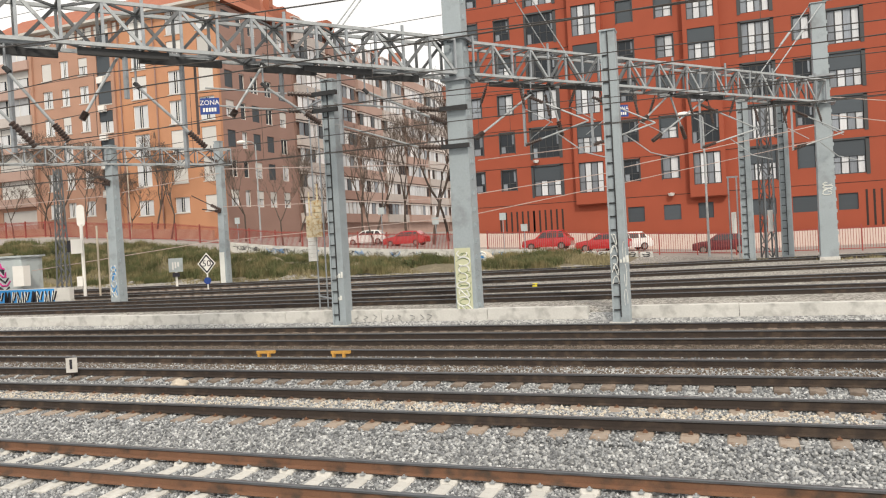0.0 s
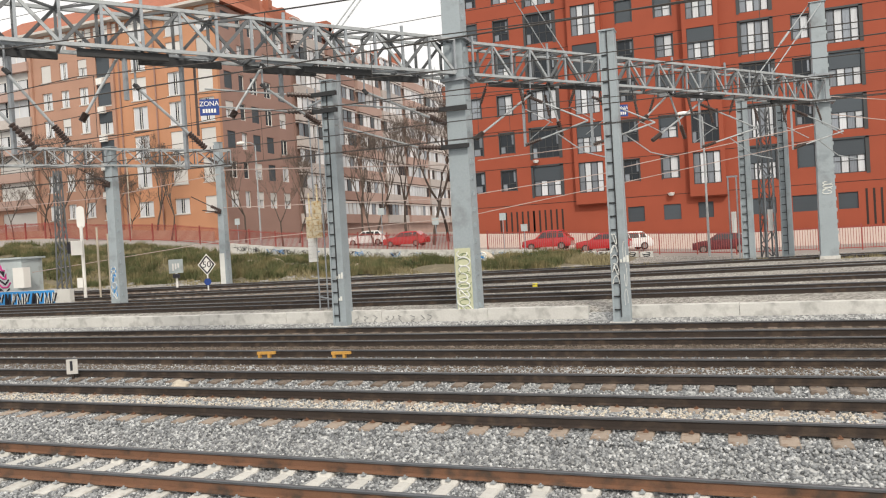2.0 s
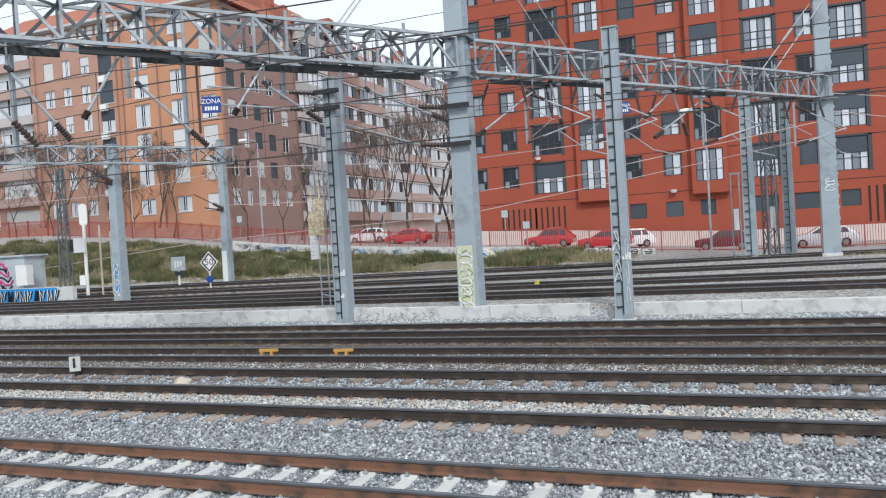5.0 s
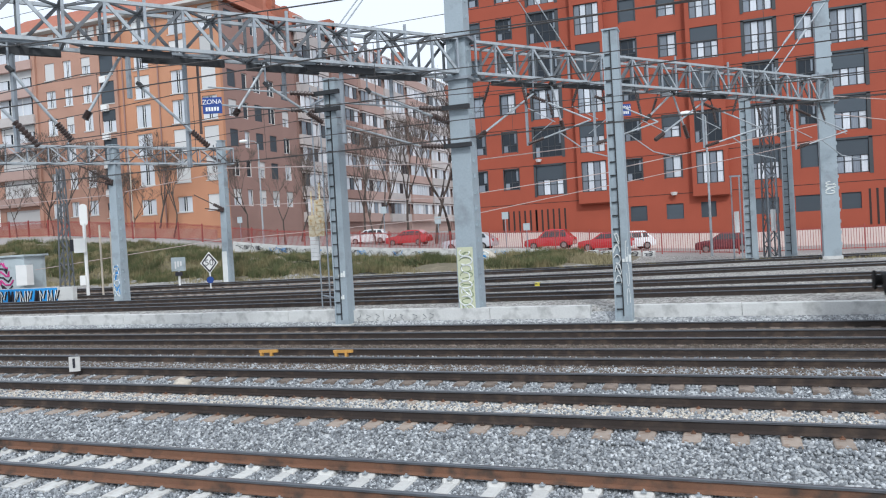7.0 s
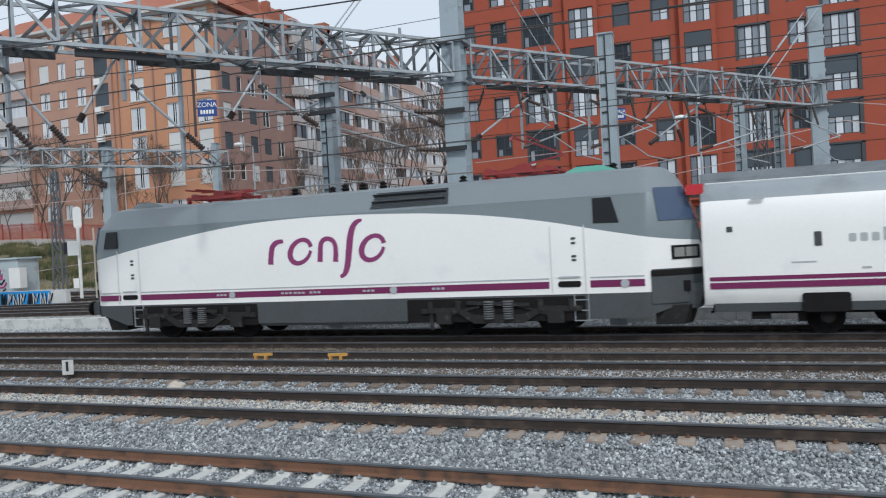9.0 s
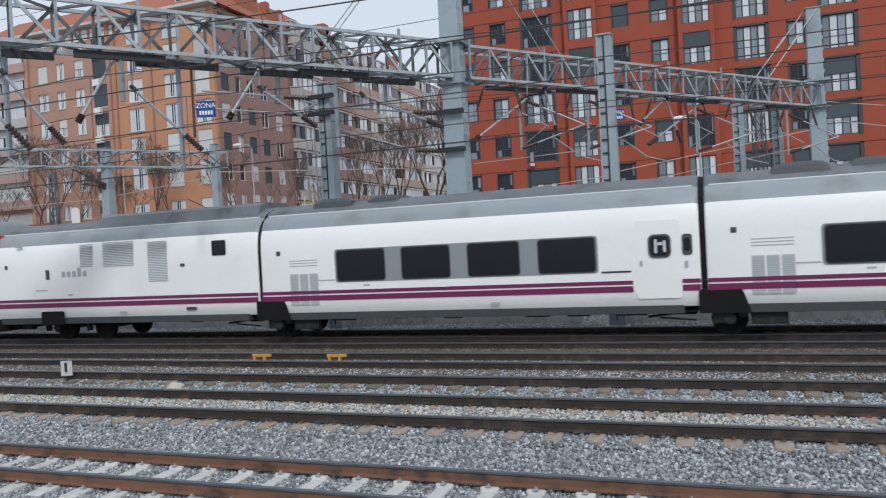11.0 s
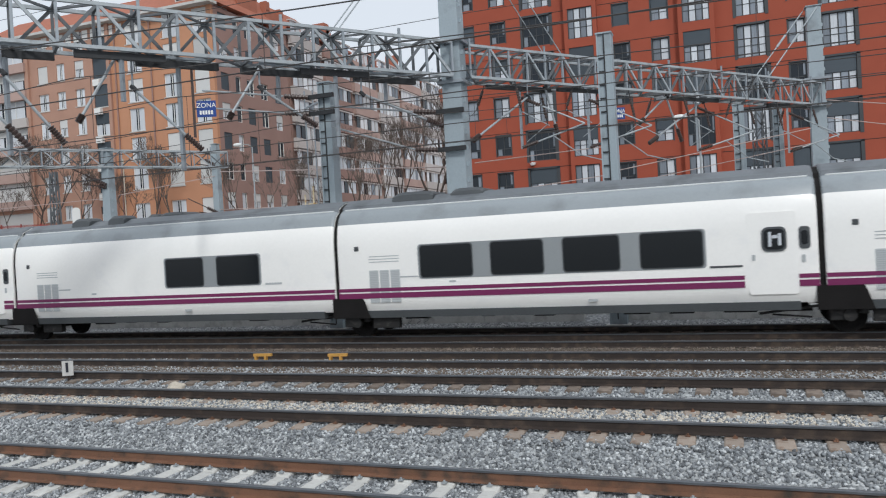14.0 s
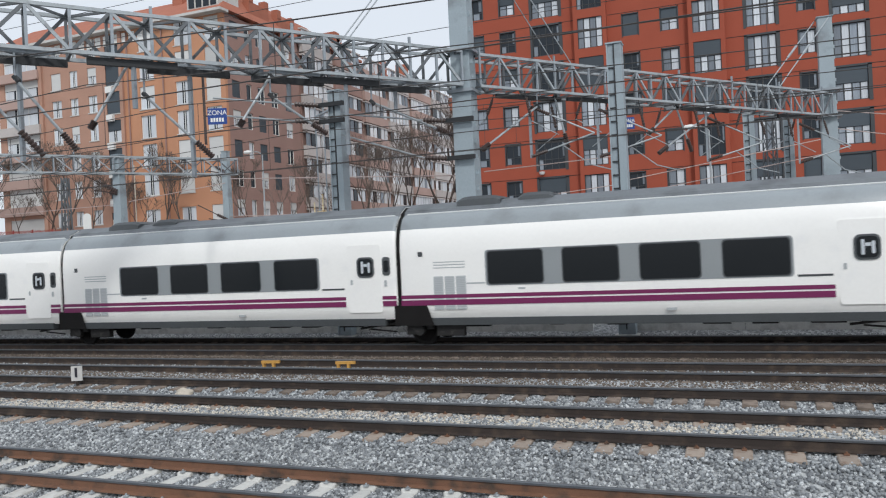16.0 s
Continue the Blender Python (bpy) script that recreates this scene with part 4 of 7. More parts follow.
truss("gantry_girder", "slim galvanised lattice girder above the far tracks", -9.5, 6.2, 7.55, 8.40, 0.6, 0.95, 0.08, 0.05, origin=Vector((-30.1, 31.0, 0)))


def box_column(x, y, z0, z1, wb, wt, label, yaw=0, rungs=True, material=COL_PAINT):
    """A tapered welded column: two flanges and a recessed web, with a ladder of rungs on its left cheek."""
    ob = thing("gantry_column", label, "steel column", pose(x, y, z0, 0, 0, yaw), group="gantry columns")
    h = z1 - z0
    bm = nb()
    for a, b in ((-0.5, -0.40), (0.40, 0.5)):
        loft(bm, [[(a * w, -w / 2, z), (b * w, -w / 2, z), (b * w, w / 2, z), (a * w, w / 2, z)] for w, z in ((wb, 0), (wt, h))])
    part("flange", bm, material, ob)
    bm = nb()
    loft(bm, [[(-0.04 * w, -w * 0.47, z), (0.40 * w, -w * 0.47, z), (0.40 * w, w * 0.47, z), (-0.04 * w, w * 0.47, z)] for w, z in ((wb, 0.02), (wt, h - 0.01))])
    part("web", bm, material, ob)
    bm = nb()
    loft(bm, [[(-0.40 * w, -w * 0.40, z), (-0.04 * w, -w * 0.40, z), (-0.04 * w, w * 0.4, z), (-0.40 * w, w * 0.4, z)] for w, z in ((wb, 0.02), (wt, h - 0.01))])
    part("recessed_web", bm, material, ob)
    if rungs:
        n = int(h / 0.42)
        for k in range(1, n):
            w = wb + (wt - wb) * k / n
            bm = nb()
            box(bm, -0.42 * w, -0.03 * w, -w * 0.5, -w * 0.40, k * 0.42 - 0.02, k * 0.42 + 0.02)
            part("rung", bm, RUNG, ob)
        bm = nb()
        bar(bm, (0.0, -wb * 0.50, 0.2), (0.0, -wt * 0.5, h), 0.035)
        part("cable_conduit", bm, RUNG, ob)
    bm = nb()
    box(bm, -wt * 0.55, wt * 0.55, -wt * 0.55, wt * 0.55, h, h + 0.05)
    part("cap_plate", bm, material, ob)
    bm = nb()
    box(bm, -wb * 0.7, wb * 0.7, -wb * 0.7, wb * 0.7, -0.25, 0.04)
    part("footing", bm, WALL_CONC, ob, "concrete footing")
    return ob


wall_cols = [box_column(-13.48, 24.55, -0.2, 8.68, 0.54, 0.48, "grey-blue steel column with ladder rungs by the wall"),
             box_column(-3.46, 24.50, -0.2, 8.95, 0.53, 0.46, "grey-blue steel column with ladder rungs by the wall")]


def plain_column(x, y, z0, z1, wb, wt, label, material=COL_PAINT, ties=True):
    ob = thing("gantry_column", label, "steel column", pose(x, y, z0), group="gantry columns")
    h = z1 - z0
    bm = nb()
    loft(bm, [[(-w / 2, -w / 2, z), (w / 2, -w / 2, z), (w / 2, w / 2, z), (-w / 2, w / 2, z)] for w, z in ((wb, 0), (wt, h))])
    part("shaft", bm, material, ob, bevel=0.015)
    bm = nb()
    box(bm, -wb * 0.56, wb * 0.56, -wb * 0.56, wb * 0.56, -0.25, 0.03)
    part("footing", bm, WALL_CONC, ob, "concrete footing")
    if ties:
        n = int(h / 0.55)
        for k in range(1, n):
            w = wb + (wt - wb) * k / n
            bm = nb()
            box(bm, w / 2 - 0.01, w / 2 + 0.07, -w * 0.2, -w * 0.2 + 0.03, k * 0.55, k * 0.55 + 0.16)
            part("step_iron", bm, COL_PAINT, ob)
    bm = nb()
    box(bm, -wt * 0.6, wt * 0.6, -wt * 0.6, wt * 0.6, h, h + 0.04)
    part("cap_plate", bm, material, ob)
    return ob


main_col = plain_column(-8.76, 25.14, -0.2, 15.6, 0.76, 0.62, "tall grey-blue steel gantry column with graffiti at its foot")
far_col = plain_column(4.30, 42.40, 0.75, 13.3, 0.80, 0.64, "grey painted steel column at the far end of a gantry")
plain_column(-24.6, 4.2, -0.58, 9.6, 0.7, 0.6, "grey steel column carrying the near end of a gantry")
for col, z0, z1, h in ((main_col, 8.15, 9.75, 0.95), (far_col, 7.4, 8.9, 1.15)):
    bm = nb()
    box(bm, -h / 2, h / 2, -h / 2, h / 2, z0 + 0.2, z0 + 0.3)
    box(bm, -h / 2, h / 2, -h / 2, h / 2, z1, z1 + 0.1)
    part("girder_bracket", bm, GALV, col)

# graffiti on the foot of the tall column: a pale field with looping outlines
bm = nb()
box(bm, -0.33, 0.24, -0.398, -0.36, 0.30, 2.6)
part("sprayed_field", bm, SPRAY_LIME, main_col, "faded lime spray paint")
rg = random.Random(5)


def scrawl(parent, x0, x1, z0, z1, y, n, r, material, seed, name="sprayed_loop"):
    """Looping sprayed outlines, one after the other from the foot upwards."""
    rs = random.Random(seed)
    h = (z1 - z0) / n
    for k in range(n):
        cx, cz = (x0 + x1) / 2 + rs.uniform(-0.1, 0.1) * (x1 - x0), z0 + h * (k + 0.5)
        a0, span = rs.uniform(0, 6), rs.uniform(4.2, 5.8)
        w, hh, f = (x1 - x0) * rs.uniform(0.33, 0.48), h * rs.uniform(0.4, 0.58), rs.choice((1, 1, 2))
        pts = [(cx + w * math.cos(a0 + span * q / 15), y, cz + hh * math.sin((a0 + span * q / 15) * (1 if f == 1 else 1.6))) for q in range(16)]
        bm = nb()
        pipe(bm, pts, r, 4)
        part(name, bm, material, parent)


GRAFFITI_GREEN = paint("moss_green_spray_paint", (0.20, 0.26, 0.15), 0.7, 0, 0.1, 3, 30, 0.02)
scrawl(main_col, -0.31, 0.22, 0.35, 2.55, -0.405, 8, 0.026, SPRAY_WHITE, 5)
scrawl(main_col, -0.30, 0.21, 0.40, 2.45, -0.402, 9, 0.014, GRAFFITI_GREEN, 6)
scrawl(wall_cols[1], 0.13, 0.24, 0.4, 2.6, -0.268, 3, 0.010, SPRAY_WHITE, 8)
scrawl(wall_cols[1], -0.22, 0.0, 1.2, 2.8, -0.268, 5, 0.015, SPRAY_WHITE, 9)
scrawl(far_col, -0.28, 0.28, 3.1, 3.7, -0.392, 4, 0.025, SPRAY_WHITE, 10)
for x, y, z in ((-13.4, 24.285, 1.55), (-13.38, 24.28, 0.75), (-3.3, 24.237, 1.7)):
    for k in range(3 if z > 1 else 2):
        bm = nb()
        box(bm, x - 0.12 + 0.1 * k, x - 0.05 + 0.1 * k, y - 0.012, y + 0.012, z, z + 0.1 + 0.06 * k)
        solid("paint_tag", bm, SPRAY_WHITE, "small white sprayed tag on a steel column", "graffiti")

# stays from the tall columns to the girders
def stay(a, b, r, label="galvanised stay rod from column to girder"):
    bm = nb()
    tube(bm, a, b, r, n=6)
    m = Vector(a).lerp(Vector(b), 0.45)
    d = (Vector(b) - Vector(a)).normalized()
    tube(bm, m - d * 0.5, m + d * 0.5, r * 1.8, n=8)
    solid("stay_rod", bm, GALV_LIGHT, label, "stay rod", group="stay rods")


for off in (-0.42, 0.42):
    stay(along(0, off * 0.8, 15.2), along(-4.5, off, 9.55), 0.022)
    stay(along(0, off * 0.8, 15.2), along(4.6, off, 9.5), 0.022)
    stay(along(21.4, off * 0.9, 13.2), along(17.2, off, 9.5), 0.03)


def insulator_string(bm, a, b, r=0.095, n=9):
    """A ribbed insulator in one piece between a and b."""
    a, b = Vector(a), Vector(b)
    d = (b - a).normalized()
    u = d.orthogonal().normalized()
    v = d.cross(u)
    rings = []
    for k in range(n):
        for t, q in ((0.08, 0.66), (0.22, 1.0), (0.60, 0.90), (0.82, 0.66)):
            p = a.lerp(b, (k + t) / n)
            rings.append([p + (u * math.cos(w * math.tau / 10) + v * math.sin(w * math.tau / 10)) * r * q for w in range(10)])
    loft(bm, rings)


def cantilever(s, side, y_wire, zc=5.35, zm=6.75, flip=1):
    """A drop bracket under the girder with a registration arm, stay tube and brown insulators."""
    top = along(s, side, 8.32)
    ob = thing("wire_cantilever", "galvanised tubular wire support with brown insulators under a girder", "wire support", group="wire cantilevers")
    bm = nb()
    bar(bm, along(s - 1.5, side, 8.22), along(s + 1.5, side, 8.26), 0.12, 0.15)
    part("hanger_beam", bm, RUNG, ob, "dark steel hanger beam")
    foot = Vector((top.x, top.y, 6.0))
    bm = nb()
    bar(bm, (top.x, top.y, 8.3), foot, 0.09)
    part("drop_post", bm, GALV, ob)
    tip = Vector((top.x + 2.3 * flip, y_wire, zm))
    a1 = Vector((top.x + 0.05 * flip, top.y, 7.9))
    mid = a1.lerp(tip, 0.3)
    bm = nb()
    tube(bm, mid, tip, 0.030, n=8)
    part("stay_tube", bm, GALV_LIGHT, ob)
    bm = nb()
    insulator_string(bm, a1, mid, 0.075)
    part("insulator", bm, BROWN_INS, ob, "brown ribbed insulator")
    a2 = Vector((foot.x, foot.y, 6.05))
    m2 = a2.lerp(tip, 0.26)
    bm = nb()
    tube(bm, m2, tip, 0.032, n=8)
    part("bracket_tube", bm, GALV_LIGHT, ob)
    bm = nb()
    insulator_string(bm, a2, m2, 0.075)
    part("insulator", bm, BROWN_INS, ob, "brown ribbed insulator")
    bm = nb()
    k = a2.lerp(tip, 0.5)
    pipe(bm, [k, Vector((k.x + 0.9 * flip, y_wire + 0.3, zc + 0.30)), Vector((k.x + 1.7 * flip, y_wire, zc + 0.02))], 0.022)
    part("steady_arm", bm, GALV_LIGHT, ob)


for s, side, yw, fl in ((3.0, 0.2, 28.0, 1), (6.0, -0.2, 30.5, 1), (12.4, -0.1, 36.0, 1), (18.8, -0.2, 41.0, 1)):
    cantilever(s, side, yw, flip=fl)


def hanger(s, side, post=2.2):
    """A dark beam slung below the girder with a drop post."""
    ob = thing("girder_hanger", "dark steel beam slung below a lattice girder", "hanger beam", group="girder hangers")
    bm = nb()
    bar(bm, along(s - 1.15, side, 8.20), along(s + 1.15, side, 8.22), 0.14, 0.19)
    beam = part("beam", bm, RUNG, ob)
    bm = nb()
    bar(bm, along(s - 0.8, -side, 8.30), along(s + 0.8, -side, 8.31), 0.09, 0.07)
    part("cross_rail", bm, GALV, ob)
    for k in (-0.7, 0.7):
        bm = nb()
        bar(bm, along(s + k, side, 8.15), along(s + k, side, 8.40), 0.05)
        part("clamp", bm, GALV_LIGHT, ob)
    bm = nb()
    bar(bm, along(s, side, 8.2), along(s, side, 8.2 - post), 0.10)
    part("drop_post", bm, GALV, ob)


for s, side, post in ((-15.6, -0.3, 1.9), (-13.6, 0.3, 2.6), (-10.9, -0.3, 1.2), (-9.3, 0.2, 3.0), (-6.3, 0.3, 0.9), (-4.6, -0.2, 2.3), (-2.6, 0.25, 0.8)):
    hanger(s, side, post)


def inclined_arm(a, b, part_dark, r=0.04):
    """A pale tube from a down to b whose last stretch is a ribbed brown insulator."""
    a, b = Vector(a), Vector(b)
    ob = thing("wire_cantilever", "pale inclined tube with a brown insulator below a girder", "wire support", group="wire cantilevers")
    m = a.lerp(b, 1 - part_dark)
    bm = nb()
    tube(bm, a, m, r, n=8)
    part("tube", bm, GALV_LIGHT, ob)
    bm = nb()
    insulator_string(bm, m, b, 0.10, 8)
    part("insulator", bm, BROWN_INS, ob, "brown ribbed insulator")
    bm = nb()
    tube(bm, a + Vector((-0.05, 0, 0.07)), a + Vector((0.08, 0.05, -0.08)), r * 1.7, n=8)
    part("clamp", bm, RUNG, ob)
    bm = nb()
    tube(bm, a - Vector((0, 0, 0.05)), Vector((a.x, a.y, 8.36)), 0.03, n=6)
    part("drop_tube", bm, GALV, ob)


for a, b, dark in (((-15.15, 16.69, 7.44), (-14.06, 18.13, 5.76), 0.26), ((-17.45, 13.66, 7.23), (-16.68, 14.68, 5.7), 0.42), ((-17.03, 14.21, 7.67), (-16.21, 15.3, 5.86), 0.25),
                   ((-15.39, 16.37, 8.25), (-16.01, 15.56, 6.44), 0.12), ((-12.97, 19.58, 8.25), (-13.58, 18.76, 6.68), 0.12), ((-12.98, 19.56, 7.65), (-11.91, 20.98, 6.56), 0.28),
                   ((-10.94, 22.25, 7.66), (-9.09, 24.7, 6.7), 0.22), ((-6.82, 27.71, 7.9), (-8.33, 25.5, 6.2), 0.12), ((-2.32, 33.65, 8.3), (-3.38, 32.25, 7.06), 0.2),
                   ((-6.3, 28.39, 8.3), (-5.96, 28.84, 6.38), 0.3), ((-2.32, 33.65, 8.3), (-1.81, 34.32, 6.41), 0.3), ((-0.95, 35.46, 8.2), (-3.03, 32.72, 6.3), 0.15)):
    inclined_arm(a, b, dark)

# short feeder insulators that hang from and stand on the girder
for k, s in enumerate((1.6, 2.3, 4.2, 5.1, 7.1, 8.0, 10.3, 11.2, 13.6, 14.4, 16.8, 17.6, 19.6, 20.4)):
    ob = thing("hanging_insulator", "brown ribbed insulator hung below a lattice girder", "insulator", group="hanging insulators")
    side = -0.44 if k % 2 else 0.44
    p = along(s, side, 8.36)
    q = Vector((p.x + (0.25 if k % 3 else -0.3), p.y - 0.15, 7.45 - 0.25 * (k % 3)))
    bm = nb()
    insulator_string(bm, p.lerp(q, 0.25), p.lerp(q, 0.85), 0.062, 7)
    part("ribbed_body", bm, BROWN_INS, ob)
    bm = nb()
    tube(bm, p, q, 0.022, n=6)
    part("hanger_rod", bm, RUNG, ob)
    bm = nb()
    tube(bm, q, q + Vector((0.9 if k % 2 else -0.9, 0.3, -0.55)), 0.018, n=6)
    part("jumper_tube", bm, GALV_LIGHT, ob)

# brackets with insulators on the wall columns
for x, y, z in ((-8.76, 25.14, 7.2), (-8.76, 25.14, 5.9), (-13.48, 24.55, 8.2), (-13.48, 24.55, 7.6)):
    ob = thing("bracket_arm", "dark steel bracket arm with a ribbed insulator", "bracket", group="column brackets")
    bm = nb()
    o = 0.5 if x > -10 else 0.35
    bar(bm, (x - 0.6, y - o, z), (x + 0.45, y - o, z), 0.13, 0.15)
    part("arm", bm, RUNG, ob)
    bm = nb()
    insulator_string(bm, (x - 0.55, y - o - 0.03, z), (x - 1.25, y - 0.9, z + 0.05), 0.10, 7)
    part("insulator", bm, BROWN_INS, ob)
    bm = nb()
    tube(bm, (x - 1.25, y - 0.9, z + 0.05), (x - 3.6, y - 2.4, z + (0.9 if z < 7 else 0.3)), 0.03, n=6)
    part("tube", bm, GALV_LIGHT, ob)


# wires that run with the near tracks: contact wire, messenger wire and droppers
def wire(pts, r, material, label):
    bm = nb()
    pipe(bm, pts, r, 5)
    return solid("overhead_wire", bm, material, label, "overhead wire", group="overhead wires")


for y, zc, zm in ((9.2, 5.33, 6.42), (12.55, 5.35, 6.70), (15.6, 5.30, 6.75), (18.65, 5.32, 6.75), (21.65, 5.70, 6.85)):
    wire([(-70, y, zc), (-30, y, zc), (20, y, zc)], 0.011, WIRE_DARK, "dark contact wire above a railway track")
    ob = wire([(x, y, zm - 0.55 * (1 - ((x + 13) % 40 / 20 - 1) ** 2)) for x in np.linspace(-73, 27, 51)], 0.011, WIRE_DARK, "dark sagging messenger wire above a railway track")
    for x in np.arange(-45, 12, 6.5):
        z = zm - 0.55 * (1 - ((x + 13) % 40 / 20 - 1) ** 2)
        bm = nb()
        tube(bm, (0, 0, zc), (0, 0, z), 0.006, n=4)
        solid("dropper_wire", bm, WIRE_DARK, "thin dropper between two overhead wires", "dropper wire", at=pose(x, y, 0), group="dropper wires")
for z, y in ((10.6, 26.2), (12.3, 25.6), (13.4, 25.0)):
    wire([(-80, y, z), (-8.8, y - 0.3, z + 0.2), (20, y - 0.5, z + 0.1)], 0.012, WIRE_DARK, "dark feeder wire on the tall columns")

# wires above the far, diverging tracks
for a, b in (((-22.37, 30.0, 6.6), (-9.92, 27.0, 5.53)), ((-28.5, 38.0, 5.37), (-14.8, 40.0, 4.96)), ((-9.77, 30.0, 5.89), (-5.14, 33.0, 6.37)),
             ((-4.62, 34.0, 5.38), (3.29, 40.0, 7.01)), ((-11.82, 36.0, 4.86), (-5.72, 38.0, 5.51)), ((-12.54, 38.0, 3.94), (-6.06, 40.0, 4.98)),
             ((-5.19, 40.0, 5.09), (3.68, 42.0, 6.5)), ((4.4, 42.45, 8.72), (12.0, 44.0, 7.55)), ((4.4, 42.45, 7.85), (12.0, 44.0, 6.3)),
             ((-41.6, 35.7, 2.15), (-30.5, 39.7, 3.39)), ((-30.16, 40.0, 3.37), (-16.35, 44.0, 3.96)), ((-42.2, 34.0, 6.21), (-35.18, 36.0, 6.46)),
             ((-34.29, 36.0, 6.57), (-30.3, 39.6, 7.55))):
    a, b = Vector(a), Vector(b)
    wire([a, b + (b - a) * 0.06], 0.022, WIRE_PALE, "pale copper wire above the far tracks")


# ---- buildings ----
ANTHRACITE = paint("anthracite_window_frame", (0.045, 0.05, 0.055), 0.5, 0, 0.08, 3, 30, 0.0)
SHUTTER = paint("blue_grey_roller_blind", (0.05, 0.065, 0.08), 0.6, 0, 0.10, 1, 25, 0.35, stretch=(0.3, 1, 14), obj_random=0.2)
CURTAIN = paint("white_net_curtain", (0.60, 0.63, 0.67), 0.8, 0, 0.12, 2, 14, 0.1, stretch=(6, 1, 0.4), obj_random=0.10)
ROOM_GLASS = glass_dark("dim_window_glass", (0.016, 0.022, 0.03), 0.08)
ROOM_GLASS.node_tree.nodes["Principled BSDF"].inputs["Specular IOR Level"].default_value = 0.35
NET = paint("grey_net_curtain", (0.22, 0.25, 0.29), 0.6, 0, 0.2, 1.5, 12, 0.1, stretch=(6, 1, 0.4), obj_random=0.3)
DULL_BRICK = paint("dull_red_brown_brick", (0.42, 0.245, 0.18), 0.85, 0, 0.14, 0.4, 14, 0.25)
BALCONY_GREY = paint("grey_brown_balcony", (0.50, 0.46, 0.44), 0.75, 0, 0.14, 0.8, 15, 0.1, obj_random=0.1)
GLAZING_GREY = paint("grey_balcony_glazing", (0.64, 0.65, 0.67), 0.5, 0, 0.15, 1.2, 15, 0.05, obj_random=0.3)
WHITE_FRAME = paint("white_window_frame", (0.76, 0.76, 0.74), 0.5, 0, 0.05, 2, 30, 0.0)
PALE_BLIND = paint("pale_roller_blind", (0.56, 0.56, 0.55), 0.7, 0, 0.06, 1, 25, 0.15, stretch=(1, 1, 14), obj_random=0.15)
ROOF_TILE = paint("terracotta_roof", (0.36, 0.13, 0.08), 0.85, 0, 0.15, 1, 12, 0.3)
BALCONY_WHITE = paint("weathered_white_balcony", (0.54, 0.53, 0.51), 0.75, 0, 0.10, 0.8, 15, 0.1, stain=(0.42, 0.40, 0.37), stain_amount=0.3)
PINK_BRICK = paint("dull_pink_brick", (0.44, 0.31, 0.27), 0.85, 0, 0.12, 0.4, 14, 0.25)
SLOT_DARK = paint("dark_slot_and_room_shade", (0.03, 0.02, 0.018), 0.8, 0, 0.1, 2, 20, 0.0)


def wall_with_openings(name, x0, x1, z0, z1, thick, holes, material, parent, at=None):
    """A wall along local x, facing -y, cut by openings (xa, xb, za, zb) that stand in columns."""
    bm = nb()
    xs = sorted({x0, x1, *[h[0] for h in holes], *[h[1] for h in holes]})
    for a, b in zip(xs, xs[1:]):
        m = (a + b) / 2
        cuts = sorted((max(h[2], z0), min(h[3], z1)) for h in holes if h[0] < m < h[1])
        z = z0
        for c, d in cuts:
            if c > z + 0.001:
                box(bm, a, b, 0, thick, z, c)
            z = max(z, d)
        if z < z1 - 0.001:
            box(bm, a, b, 0, thick, z, z1)
    return part(name, bm, material, parent, at=at)


WINDOW_MESHES = {}


def lattice(bm, xs, zs, filled, y0, y1):
    """One connected plate over a grid of cells, open where filled(i, k) is false."""
    vs = {}

    def at(i, k, y):
        if (i, k, y) not in vs:
            vs[i, k, y] = bm.verts.new((xs[i], y, zs[k]))
        return vs[i, k, y]

    nx, nz = len(xs) - 1, len(zs) - 1
    solid_at = lambda i, k: 0 <= i < nx and 0 <= k < nz and filled(i, k)
    for i in range(nx):
        for k in range(nz):
            if not solid_at(i, k):
                continue
            for y in (y0, y1):
                bm.faces.new((at(i, k, y), at(i + 1, k, y), at(i + 1, k + 1, y), at(i, k + 1, y)))
            for di, dk, a, b in ((-1, 0, (i, k), (i, k + 1)), (1, 0, (i + 1, k), (i + 1, k + 1)), (0, -1, (i, k), (i + 1, k)), (0, 1, (i, k + 1), (i + 1, k + 1))):
                if not solid_at(i + di, k + dk):
                    bm.faces.new((at(*a, y0), at(*b, y0), at(*b, y1), at(*a, y1)))


